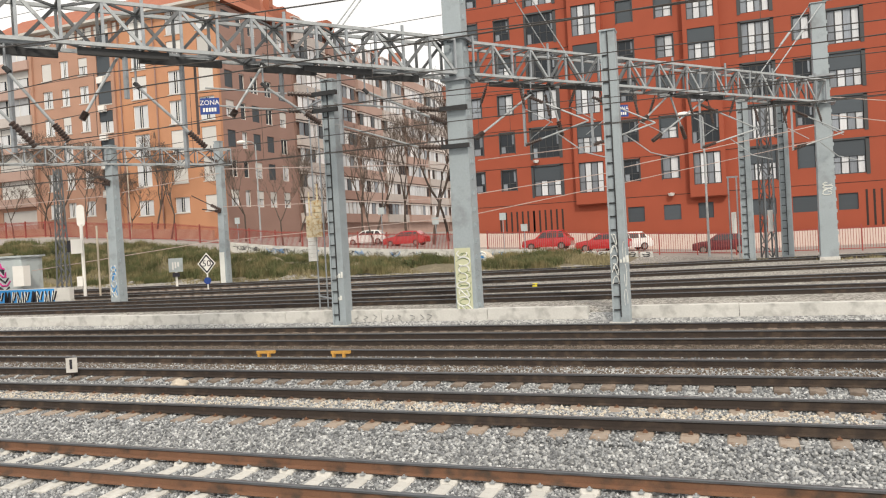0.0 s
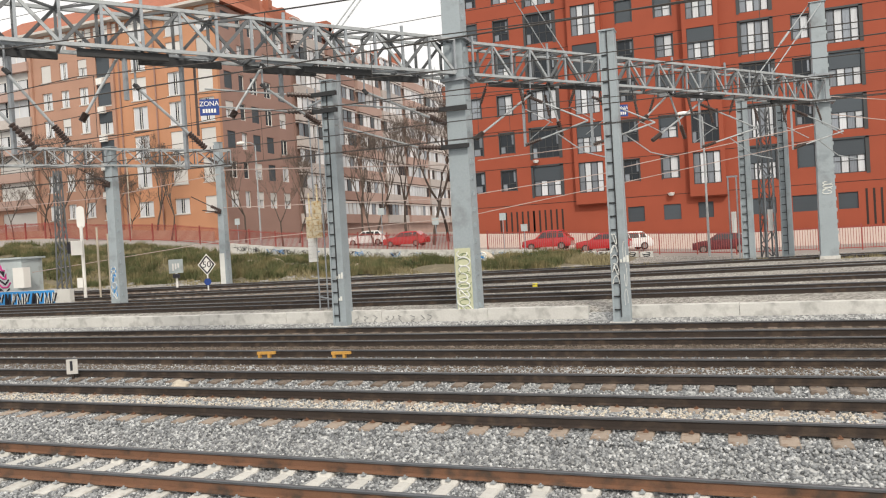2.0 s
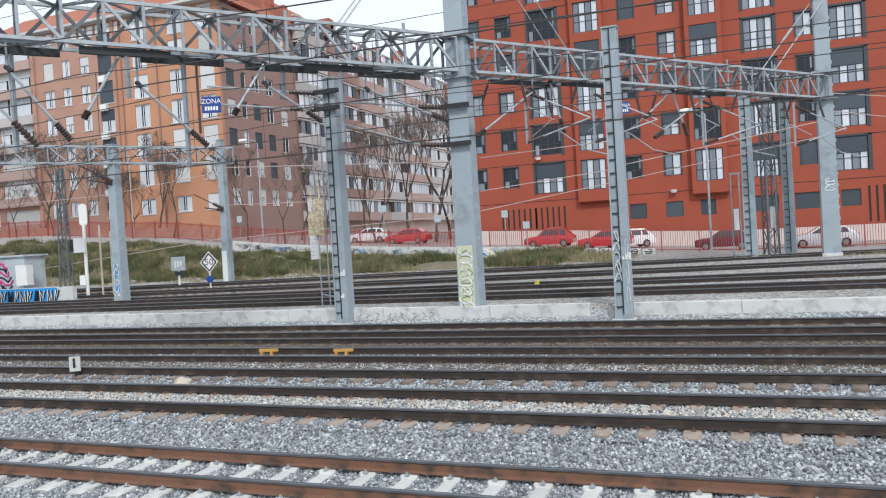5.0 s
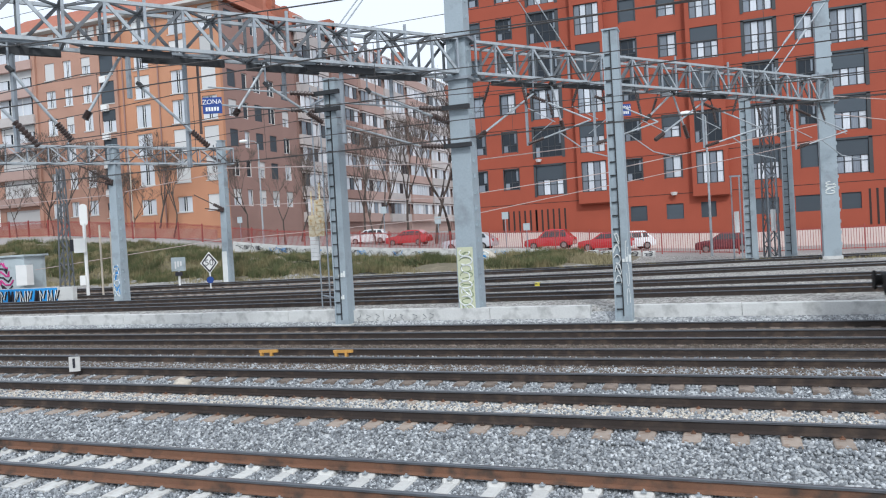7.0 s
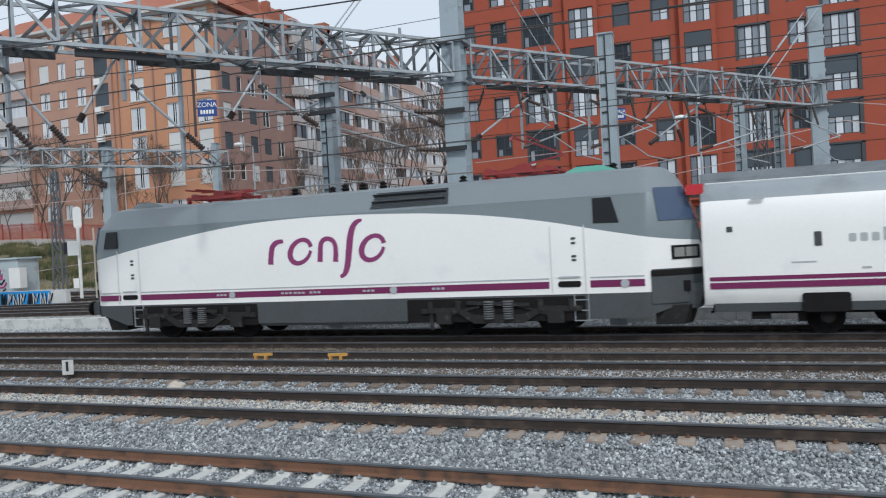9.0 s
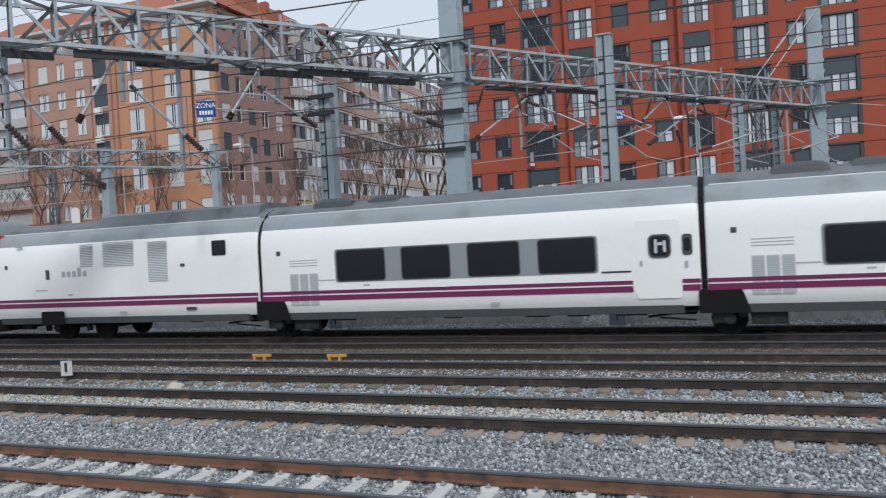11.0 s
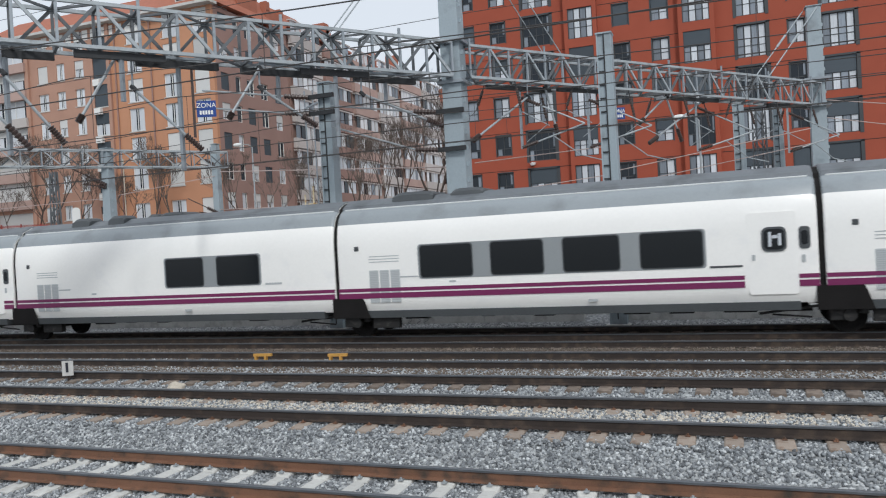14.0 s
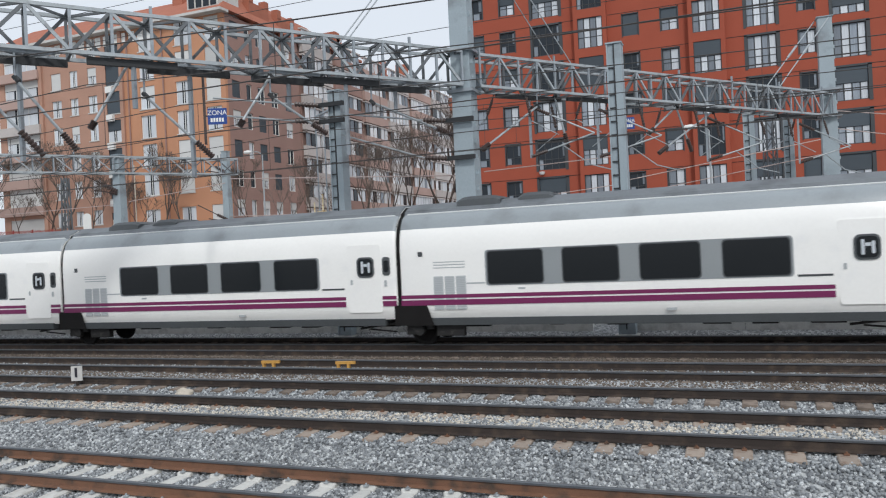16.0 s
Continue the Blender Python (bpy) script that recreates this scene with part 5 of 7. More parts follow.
def window_meshes(w, h, state, frame_mat):
    key = (round(w, 1), round(h, 1), state, frame_mat.name)
    if key in WINDOW_MESHES:
        return WINDOW_MESHES[key]
    f = 0.07
    nx = 3 if w > 1.9 else 2 if w > 1.0 else 1
    nx = 4 if w > 1.9 and frame_mat is ANTHRACITE else nx
    zsplit = h * (0.36 if frame_mat is ANTHRACITE else 0.0)
    g = 0.055 if frame_mat is ANTHRACITE else f
    xs = [0, f] + [v for k in range(1, nx) for v in (w * k / nx - g / 2, w * k / nx + g / 2)] + [w - f, w]
    zs = [0, f] + ([zsplit - g / 2, zsplit + g / 2] if zsplit else []) + [h - f, h]
    bm = nb()
    lattice(bm, xs, zs, lambda a, b: a % 2 == 0 or b % 2 == 0, 0.12, 0.20)
    frame_me = mesh_of("window_frame", bm, frame_mat)
    bm = nb()
    box(bm, f * 0.5, w - f * 0.5, 0.165, 0.175, f * 0.5, h - f * 0.5)
    pane_me = mesh_of("pane", bm, ROOM_GLASS)
    extra = []
    cover = {"shutter": 1.0, "half": 0.48, "blind": 1.0, "halfblind": 0.5, "low": 0.75}.get(state, 0)
    if cover:
        bm = nb()
        box(bm, 0.02, w - 0.02, 0.07, 0.10, h - h * cover + 0.01, h - 0.01)
        extra.append(("roller_blind", mesh_of("roller_blind", bm, SHUTTER if state in ("shutter", "half", "low") else PALE_BLIND)))
    if state in ("curtain", "half", "low", "halfblind"):
        for k in range(nx):
            bm = nb()
            a, b = w * k / nx + f * 0.7, w * (k + 1) / nx - f * 0.7
            if frame_mat is WHITE_FRAME:
                a, b = (a, a + (b - a) * 0.80) if k % 2 == 0 else (b - (b - a) * 0.86, b)
            top = h * (1 - cover) - (0.02 if cover else f)
            m = 8
            vs = [[bm.verts.new((a + (b - a) * i / m, 0.155 + 0.012 * (i % 2) - 0.012, z)) for i in range(m + 1)] for z in (f, top)]
            for i in range(m):
                bm.faces.new((vs[0][i], vs[0][i + 1], vs[1][i + 1], vs[1][i]))
            extra.append(("curtain", mesh_of("curtain", bm, CURTAIN if frame_mat is not ANTHRACITE or k % 2 else NET)))
    if state == "dark" and frame_mat is ANTHRACITE:
        bm = nb()
        a, b = f * 0.9, w / nx - f * 0.9
        box(bm, a, a + (b - a) * 0.7, 0.150, 0.160, f, h * 0.40 - f)
        extra.append(("curtain", mesh_of("curtain", bm, NET)))
        bm = nb()
        box(bm, w - a - (b - a) * 0.35, w - a, 0.150, 0.160, h * 0.44, h - f)
        extra.append(("curtain", mesh_of("curtain", bm, NET)))
    WINDOW_MESHES[key] = (frame_me, pane_me, extra)
    return WINDOW_MESHES[key]


def window(parent, x, z, w, h, state, frame_mat, at=None, sill=True):
    fr, pane, extra = window_meshes(w, h, state, frame_mat)
    m = (at or Matrix()) @ pose(x, 0, z)
    win = part("window", fr, None, parent, at=m)
    part("pane", pane, None, win)
    for nm, me in extra:
        part(nm, me, None, win)
    return win


# red apartment house that stands parallel to the tracks
def red_house():
    Y = 67.5
    ob = thing("apartment_building", "brick-red apartment house with anthracite windows and roller blinds", "building", pose(0, Y, 0), group="apartment houses")
    cols = [(-22.35, 0.95, 0), (-19.75, 1.35, 0), (-16.75, 2.45, 0), (-12.55, 2.15, 1), (-8.75, 1.3, 0), (-5.55, 1.35, 0), (-3.0, 2.15, 1), (1.15, 2.2, 0), (5.0, 1.2, 0), (7.45, 2.3, 0),
            (12.2, 1.3, 0), (15.2, 2.3, 1), (19.4, 1.3, 0), (22.4, 2.3, 0)]
    floors = [6.0 + 3.42 * k for k in range(7)]
    known = {(1, 0): "dark", (2, 0): "half", (3, 0): "curtain", (4, 0): "dark", (5, 0): "halfc", (6, 0): "curtain", (8, 0): "shutter", (9, 0): "low",
             (1, 1): "shutter", (2, 1): "low", (3, 1): "half", (9, 1): "half", (5, 1): "half", (6, 1): "low", (4, 1): "dark",
             (1, 2): "curtain", (2, 2): "curtain", (3, 2): "curtain", (9, 2): "low", (8, 2): "shutter", (7, 2): "shutter",
             (9, 3): "curtain", (8, 3): "curtain", (7, 3): "curtain", (6, 3): "half", (5, 3): "curtain", (4, 3): "shutter", (3, 3): "shutter", (2, 3): "shutter",
             (1, 4): "shutter", (2, 4): "shutter", (3, 4): "curtain", (4, 4): "shutter", (5, 4): "low", (6, 4): "curtain", (7, 4): "curtain", (0, 3): "shutter"}
    rg = random.Random(11)
    holes, wins = [], []
    for ci, (x, w, bay) in enumerate(cols):
        for fi, z in enumerate(floors):
            big = w > 2
            h = 2.65 if big else 1.85
            zz = z if big else z + 0.7
            st = known.get((ci, fi)) or rg.choice(("shutter", "curtain", "half", "dark", "low"))
            st = "curtain" if st == "halfc" else st
            st = {"shutter": rg.choice(("dark", "shutter", "dark")), "low": rg.choice(("half", "dark", "low"))}.get(st, st)
            wins.append((x, zz, w, h, st, bay))
            if not bay:
                holes.append((x, x + w, zz, zz + h))
    # ground-floor strip windows
    low = [(-8.6, 1.4), (-5.6, 1.4), (-2.8, 1.2), (4.4, 2.0), (7.7, 1.4), (1.2, 2.0)]
    for x, w in low:
        holes.append((x, x + w, 3.2, 4.5))
    wall_with_openings("wall", -22.45, 26, -0.2, 30.2, 0.35, holes, RED_BRICK, ob)
    bm = nb()
    box(bm, -22.45, -22.1, 0.35, 16, -0.2, 30.2)
    box(bm, 25.6, 26, 0.35, 16, -0.2, 30.2)
    box(bm, -22.45, 26, 16, 16.35, -0.2, 30.2)
    part("side_wall", bm, RED_BRICK, ob)
    bm = nb()
    box(bm, -22.7, 26.3, -0.25, 16.6, 30.2, 30.5)
    part("roof", bm, WALL_CONC, ob)
    # dark sheet behind the openings, painting in the shade of the rooms
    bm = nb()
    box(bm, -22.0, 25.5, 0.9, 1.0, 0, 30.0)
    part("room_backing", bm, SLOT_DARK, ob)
    for x, z, w, h, st, bay in wins:
        window(ob, x, z, w, h, st, ANTHRACITE, pose(0, -0.62, 0) if bay else None)
    for x, w in low:
        bm = nb()
        box(bm, x, x + w, 0.1, 0.16, 3.2, 4.5)
        win = part("ground_window", bm, SHUTTER, ob)
    # projecting bays with their window openings
    for x, w, bay in cols:
        if bay:
            hs = [(x, x + w, z, z + 2.65) for z in floors]
            wall_with_openings("bay_front", x - 0.35, x + w + 0.35, 5.0, 30.2, 0.16, hs, RED_BRICK, ob, pose(0, -0.62, 0))
            bm = nb()
            for a in (x - 0.35, x + w + 0.2):
                box(bm, a, a + 0.15, -0.46, 0.0, 5.0, 30.2)
            box(bm, x - 0.35, x + w + 0.35, -0.46, 0, 4.9, 5.0)
            part("bay_side", bm, RED_BRICK, ob)
    # dark reveals round the large windows
    for x, z, w, h, st, bay in wins:
        if w <= 2:
            bm = nb()
            box(bm, x - 0.09, x, -0.03, 0.12, z - 0.06, z + h + 0.1)
            box(bm, x + w, x + w + 0.09, -0.03, 0.12, z - 0.06, z + h + 0.1)
            box(bm, x - 0.09, x + w + 0.09, -0.03, 0.12, z + h, z + h + 0.1)
            part("window_surround", bm, ANTHRACITE, ob)
        if w > 2 and not bay:
            bm = nb()
            box(bm, x - 0.22, x, -0.03, 0.12, z - 0.1, z + h + 0.1)
            box(bm, x + w, x + w + 0.28, -0.03, 0.12, z - 0.1, z + h + 0.1)
            box(bm, x - 0.22, x + w + 0.28, -0.03, 0.12, z + h, z + h + 0.16)
            part("window_surround", bm, ANTHRACITE, ob)
    # thin expansion joints between the storeys
    for z in [5.3 + 3.42 * k for k in range(8)]:
        bm = nb()
        for a, b in ((-22.45, -12.95), (-10.0, -3.4), (-0.45, 14.8)):
            box(bm, a, b, -0.012, 0.01, z, z + 0.05)
        part("storey_joint", bm, SLOT_DARK, ob)
    # upright slots at the foot
    for x0, n, z0, z1 in ((-20.15, 7, 2.6, 4.75), (-17.0, 6, 2.7, 4.75), (9.6, 8, 1.9, 4.7)):
        for k in range(n):
            bm = nb()
            box(bm, x0 + 0.52 * k, x0 + 0.52 * k + 0.16, -0.015, 0.02, z0, z1)
            part("wall_slot", bm, SLOT_DARK, ob)
    for x, z in ((-4.9, 5.2), (-16.4, 9.0)):
        bm = nb()
        revolve(bm, [(0.02, 0.0), (0.20, 0.02), (0.30, 0.25), (0.02, 0.3)], (x, -0.3, z), "z", 10)
        part("wall_lamp", bm, WHITE_FRAME, ob, "white globe wall lamp")
    bm = nb()
    box(bm, -22.45, 26, -0.03, 0.0, -0.2, 1.2)
    part("plinth", bm, WALL_CONC, ob)


red_house()


# orange brick house facing the tracks, with a long flank down the side street
def orange_house():
    Y = 60.0
    ob = thing("apartment_building", "orange brick apartment house with white window frames", "building", pose(0, Y, 0), group="apartment houses")
    rg = random.Random(4)
    floors = [6.6 + 2.87 * k for k in range(7)]
    cols = [(-73.6, 4.9, "b"), (-66.8, 1.35, "w"), (-64.25, 1.1, "w"), (-61.8, 1.2, "w"), (-59.4, 1.8, "s"), (-55.05, 1.85, "w"), (-50.6, 1.75, "w"), (-47.0, 1.7, "b")]
    holes, wins = [], []
    for x, w, kind in cols:
        for fi, z in enumerate(floors):
            h = 2.25 if w > 1.5 else 1.75
            zz = z if w > 1.5 else z + 0.4
            if fi == 0:
                h = 1.5
            holes.append((x, x + w, zz, zz + h))
            st = {"w": rg.choice(("curtain", "curtain", "curtain", "halfblind", "blind")), "s": rg.choice(("shutter", "half", "shutter")), "b": rg.choice(("blind", "halfblind", "curtain"))}[kind]
            wins.append((x, zz, w, h, st))
    wall_with_openings("wall", -74.5, -57.2, 3.0, 26.2, 0.35, [h for h in holes if h[0] < -57.2], DULL_BRICK, ob)
    wall_with_openings("wall", -57.2, -44.75, 3.0, 26.2, 0.35, [h for h in holes if h[0] > -57.2], ORANGE_BRICK, ob)
    for x, z, w, h, st in wins:
        window(ob, x, z, w, h, st, WHITE_FRAME)
        bm = nb()
        box(bm, x - 0.08, x + w + 0.08, -0.06, 0.1, z - 0.09, z)
        part("window_sill", bm, BALCONY_WHITE, ob)
        if st in ("shutter", "half") and rg.random() < 0.6:
            bm = nb()
            box(bm, x + 0.2, x + 1.0, -0.35, 0.0, z - 0.75, z - 0.15)
            part("air_conditioner", bm, WHITE_FRAME, ob, "white wall air conditioner")
    # near-black sheet that stands in for unlit rooms behind the windows
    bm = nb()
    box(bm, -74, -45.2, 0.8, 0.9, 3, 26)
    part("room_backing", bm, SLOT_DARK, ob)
    # pale balcony bands at the outer bay
    for z in floors:
        bm = nb()
        box(bm, -74.6, -68.2, -0.5, 0.0, z - 1.0, z - 0.06)
        part("balcony_parapet", bm, BALCONY_GREY if rg.random() < 0.15 else PINK_BRICK, ob)
    # drain pipes and joints
    for x in (-56.4, -52.0):
        bm = nb()
        tube(bm, (x, -0.1, 4), (x, -0.1, 26), 0.08, n=8)
        part("drain_pipe", bm, BROWN_BRICK, ob)
    for x in (-67.9, -57.0):
        bm = nb()
        box(bm, x - 0.4, x, -0.25, 0.0, 3.5, 27.0)
        part("pilaster", bm, DULL_BRICK, ob)
    # roof with overhang, set-back top storey and dormer
    bm = nb()
    box(bm, -75, -44.3, -0.9, 0.4, 26.2, 26.45)
    part("cornice", bm, BALCONY_WHITE, ob)
    bm = nb()
    loft(bm, [[(-75, -0.9, z0), (-44.3, -0.9, z0), (-44.3, 20, z0), (-75, 20, z0)] if i == 0 else [(-73, 3.5, z0), (-46.3, 3.5, z0), (-46.3, 18, z0), (-73, 18, z0)] for i, z0 in ((0, 26.45), (1, 29.4))])
    part("roof", bm, ROOF_TILE, ob)
    bm = nb()
    box(bm, -48.6, -45.0, -0.2, 3.0, 26.4, 29.0)
    dorm = part("dormer", bm, BALCONY_WHITE, ob)
    for k in range(4):
        bm = nb()
        box(bm, -48.4 + 0.85 * k, -47.75 + 0.85 * k, -0.24, -0.18, 27.0, 28.4)
        part("dormer_window", bm, ROOM_GLASS, dorm)
    for k in range(12):
        bm = nb()
        box(bm, -66 + 1.1 * k, -65.3 + 1.1 * k, -0.05, 0.02, 25.0, 26.0)
        part("attic_window", bm, WHITE_FRAME, ob)
    # flank, brown brick
    turn = pose(-44.75, 0.0, 0, 0, 0, 90)
    fl = [(1.0, 1.3), (3.3, 0.9), (5.2, 1.3), (7.6, 1.3), (10.2, 1.3)]
    fh, fw = [], []
    for x, w in fl:
        for z in floors:
            fh.append((x, x + w, z + 0.3, z + 1.95))
            fw.append((x, z + 0.3, w, 1.65, rg.choice(("curtain", "halfblind", "shutter", "dark"))))
    wall_with_openings("flank_wall", 0.352, 13, 2.0, 26.2, 0.35, fh, BROWN_BRICK, ob, turn)
    for x, z, w, h, st in fw:
        window(ob, x, z, w, h, st, WHITE_FRAME, turn)
    bm = nb()
    box(bm, -74.5, -45.1, 13, 13.3, 2, 26)
    box(bm, -74.5, -74.2, 0.35, 13, 2, 26)
    box(bm, -46.2, -45.9, 0.4, 12.9, 3, 26)
    part("back_wall", bm, BROWN_BRICK, ob)
    for a, b, top in ((4.6, 8.0, 28.6), (9.6, 12.9, 28.2)):
        bm = nb()
        box(bm, -50.0, -44.9, a, b, 26.0, top)
        box(bm, -45.6, -44.85, a, a + 0.7, top, top + 0.9)
        box(bm, -45.6, -44.85, b - 0.7, b, top, top + 0.7)
        part("roof_tower", bm, ROOF_TILE, ob, "terracotta brick stair tower")
    for x, y in ((-46, 2.5), (-52, 3)):
        bm = nb()
        box(bm, x - 0.6, x + 0.6, y - 0.5, y + 0.5, 27, 31.2)
        part("chimney", bm, ROOF_TILE, ob)


orange_house()


def street_block(y0, y1, z_top, tone, seed, label):
    """A block in the side street: brick storeys with rows of glazed white balconies facing +x."""
    ob = thing("apartment_building", label, "building", pose(-44.75, y0, 0), group="apartment houses")
    rg = random.Random(seed)
    n = y1 - y0
    floors = [5.6 + 2.87 * k for k in range(int((z_top - 6.5) / 2.87) + 1)]
    bm = nb()
    box(bm, -14, -0.05, 0.05, n - 0.05, 1.5, z_top)
    part("wall", bm, tone, ob)
    bm = nb()
    box(bm, -14.3, 0.35, -0.1, n + 0.1, z_top, z_top + 0.3)
    part("roof", bm, ROOF_TILE, ob)
    bays = max(1, int(n / 7))
    pitch = n / bays
    for z in floors:
        for k in range(bays):
            y = k * pitch
            # glazed balcony
            bm = nb()
            box(bm, 0.0, 0.45, y + 0.1, y + pitch - 0.6, z - 0.30, z + 0.80)
            bal = part("balcony", bm, tone if (k + seed) % 3 else BALCONY_GREY, ob, "brick balcony parapet" if (k + seed) % 3 else "pale balcony parapet")
            m = int((pitch - 1.0) / 0.92)
            for j in range(m):
                bm = nb()
                a = y + 0.2 + (pitch - 0.9) * j / m
                box(bm, 0.32, 0.40, a, a + 0.80, z + 0.80, z + 2.25)
                part("balcony_glazing", bm, rg.choice((GLAZING_GREY, GLAZING_GREY, GLAZING_GREY, CURTAIN, CURTAIN, NET, ROOM_GLASS)), bal)
            bm = nb()
            box(bm, 0.0, 0.50, y + 0.1, y + pitch - 0.58, z + 2.25, z + 2.42)
            part("balcony_top", bm, BALCONY_GREY, bal)
    for k in range(3):
        y = rg.uniform(1, n - 2)
        bm = nb()
        box(bm, -3, -1.4, y, y + 1.2, z_top + 0.3, z_top + 0.3 + rg.uniform(1.5, 3.2))
        part("chimney", bm, ROOF_TILE, ob, "terracotta chimney stack")
    return ob


street_block(73.3, 88, 27.2, BROWN_BRICK, 3, "brown brick apartment house with grey glazed balconies")
street_block(88.2, 103, 26.6, PINK_BRICK, 5, "dull pink brick apartment house with grey glazed balconies")
street_block(103.2, 120, 27.6, PINK_BRICK, 8, "dull pink brick apartment house with grey glazed balconies")
street_block(120.2, 150, 26.0, BROWN_BRICK, 9, "brown brick apartment house with grey glazed balconies")
# block that closes the far end of the side street
ob = thing("apartment_building", "distant pale apartment house with rows of windows", "building", pose(-52, 152, 0), group="apartment houses")
bm = nb()
box(bm, 0, 40, 0, 12, 0, 24)
part("wall", bm, PINK_BRICK, ob)
bm = nb()
box(bm, -0.4, 40.4, -0.4, 12.4, 24, 24.4)
part("roof", bm, ROOF_TILE, ob)
for i in range(13):
    for k in range(6):
        bm = nb()
        box(bm, 1.2 + i * 3, 2.6 + i * 3, -0.05, 0.1, 5 + 3 * k, 6.7 + 3 * k)
        part("window", bm, WHITE_FRAME if (i + k) % 3 else ROOM_GLASS, ob)


# ---- bank, street and yard furniture ----
FENCE_RED = paint("faded_red_fence_paint", (0.30, 0.06, 0.05), 0.6, 0, 0.12, 2, 30, 0.05)
CAR_RED = paint("red_car_paint", (0.42, 0.015, 0.02), 0.25, 0, 0.03, 1, 20, 0.0, coat=0.6)
CAR_DARK = paint("dark_red_car_paint", (0.10, 0.012, 0.018), 0.25, 0, 0.03, 1, 20, 0.0, coat=0.6)
CAR_WHITE = paint("white_car_paint", (0.70, 0.70, 0.70), 0.25, 0, 0.03, 1, 20, 0.0, coat=0.6)
CAR_GLASS = glass_dark("car_glass", (0.03, 0.035, 0.04), 0.05)
TYRE = paint("black_rubber", (0.02, 0.02, 0.02), 0.85, 0, 0.15, 5, 40, 0.1)
BARK = paint("grey_brown_bark", (0.085, 0.068, 0.058), 0.9, 0, 0.25, 3, 25, 0.4)
TWIG = paint("brown_twigs", (0.125, 0.10, 0.085), 0.9, 0, 0.2, 3, 25, 0.0)
GRASS = paint("green_weeds", (0.098, 0.112, 0.046), 0.85, 0, 0.4, 0.5, 3, 0.0, stain=(0.23, 0.195, 0.10), stain_amount=0.7)
DRY_GRASS = paint("dry_grass", (0.27, 0.235, 0.135), 0.9, 0, 0.3, 0.5, 3, 0.0)
ROCK = paint("pale_stone", (0.48, 0.43, 0.36), 0.9, 0, 0.15, 3, 20, 0.4)
CREAM = paint("cream_enamel_with_rust", (0.66, 0.58, 0.42), 0.6, 0, 0.12, 4, 40, 0.1, stain=(0.42, 0.25, 0.08), stain_amount=0.6)
YELLOW = paint("yellow_ochre_paint", (0.50, 0.27, 0.06), 0.6, 0, 0.15, 4, 40, 0.1)
BRIGHT_YELLOW = paint("bright_yellow_paint", (0.70, 0.60, 0.06), 0.6, 0, 0.1, 4, 40, 0.05)
SPRAY_BLUE = paint("sky_blue_spray_paint", (0.03, 0.28, 0.66), 0.7, 0, 0.08, 2, 30, 0.02)
SPRAY_BLACK = paint("black_spray_paint", (0.02, 0.02, 0.03), 0.7, 0, 0.1, 3, 30, 0.0)
SPRAY_PINK = paint("magenta_spray_paint", (0.55, 0.05, 0.25), 0.7, 0, 0.1, 3, 30, 0.0)
CABINET = paint("pale_blue_grey_cabinet", (0.42, 0.48, 0.50), 0.6, 0, 0.08, 1, 20, 0.05, stain=(0.30, 0.33, 0.34), stain_amount=0.3)
PINKWALL = paint("pale_pink_wall", (0.60, 0.50, 0.46), 0.85, 0, 0.10, 0.8, 16, 0.1)


def bars_fence(y, x0, x1, height, step, label, post_gap=2.5):
    ob = thing("fence", label, "fence", group="street fences")
    n = int((x1 - x0) / post_gap)
    for k in range(n):
        a, b = x0 + k * post_gap, x0 + (k + 1) * post_gap
        za, zb = street_height(a), street_height(b)
        bm = nb()
        box(bm, a - 0.04, a + 0.04, y - 0.04, y + 0.04, za - 0.2, za + height + 0.08)
        part("post", bm, FENCE_RED, ob)
        for h in (0.15, height - 0.12):
            bm = nb()
            bar(bm, (a, y, za + h), (b, y, zb + h), 0.05)
            part("rail", bm, FENCE_RED, ob)
        bm = nb()
        m = int(post_gap / step)
        for j in range(1, m):
            x = a + post_gap * j / m
            z = za + (zb - za) * j / m
            box(bm, x - 0.014, x + 0.014, y - 0.012, y + 0.012, z + 0.1, z + height)
        tagged(part("bar_panel", bm, FENCE_RED, ob), kind="stuff")
    return ob


bars_fence(53.2, -80, -17.5, 1.5, 0.11, "faded red steel fence on top of the bank")
bars_fence(55.0, -17.5, 22, 1.6, 0.15, "dark red steel bar fence along the street")


def low_wall(x0, x1, y, h, material, label, step=2.0):
    bm = nb()
    n = int((x1 - x0) / step)
    rings = []
    for k in range(n + 1):
        x = x0 + (x1 - x0) * k / n
        z = street_height(x)
        rings.append([(x, y, z - 0.9), (x, y, z + h), (x, y + 0.3, z + h), (x, y + 0.3, z - 0.9)])
    loft(bm, rings)
    return solid("wall_street", bm, material, label, "wall", kind="structure")


low_wall(-39, -12.5, 52.6, 0.30, WALL_CONC, "low pale wall with graffiti along the bank")
low_wall(-22, 26, 66.6, 1.25, PINKWALL, "pale pink wall at the foot of a house")
low_wall(-80, -44.5, 57.5, 0.9, DULL_BRICK, "dull brown wall at the foot of a house")

# scrawled tags on the low wall
rg = random.Random(21)
tags = thing("wall_graffiti", "black and white scrawled graffiti along a low wall", "graffiti")
for k in range(60):
    x = rg.uniform(-38.5, -13)
    z = street_height(x) - 0.1
    bm = nb()
    pts = [(x + 0.3 * math.sin(j * 1.3 + k) + 0.08 * j, 52.585, z + 0.22 * math.sin(j * 2.1 + k * 1.7)) for j in range(6)]
    pipe(bm, pts, 0.02, 4)
    part("tag_stroke", bm, rg.choice((SPRAY_BLACK, SPRAY_BLACK, SPRAY_WHITE, SPRAY_BLUE)), tags)


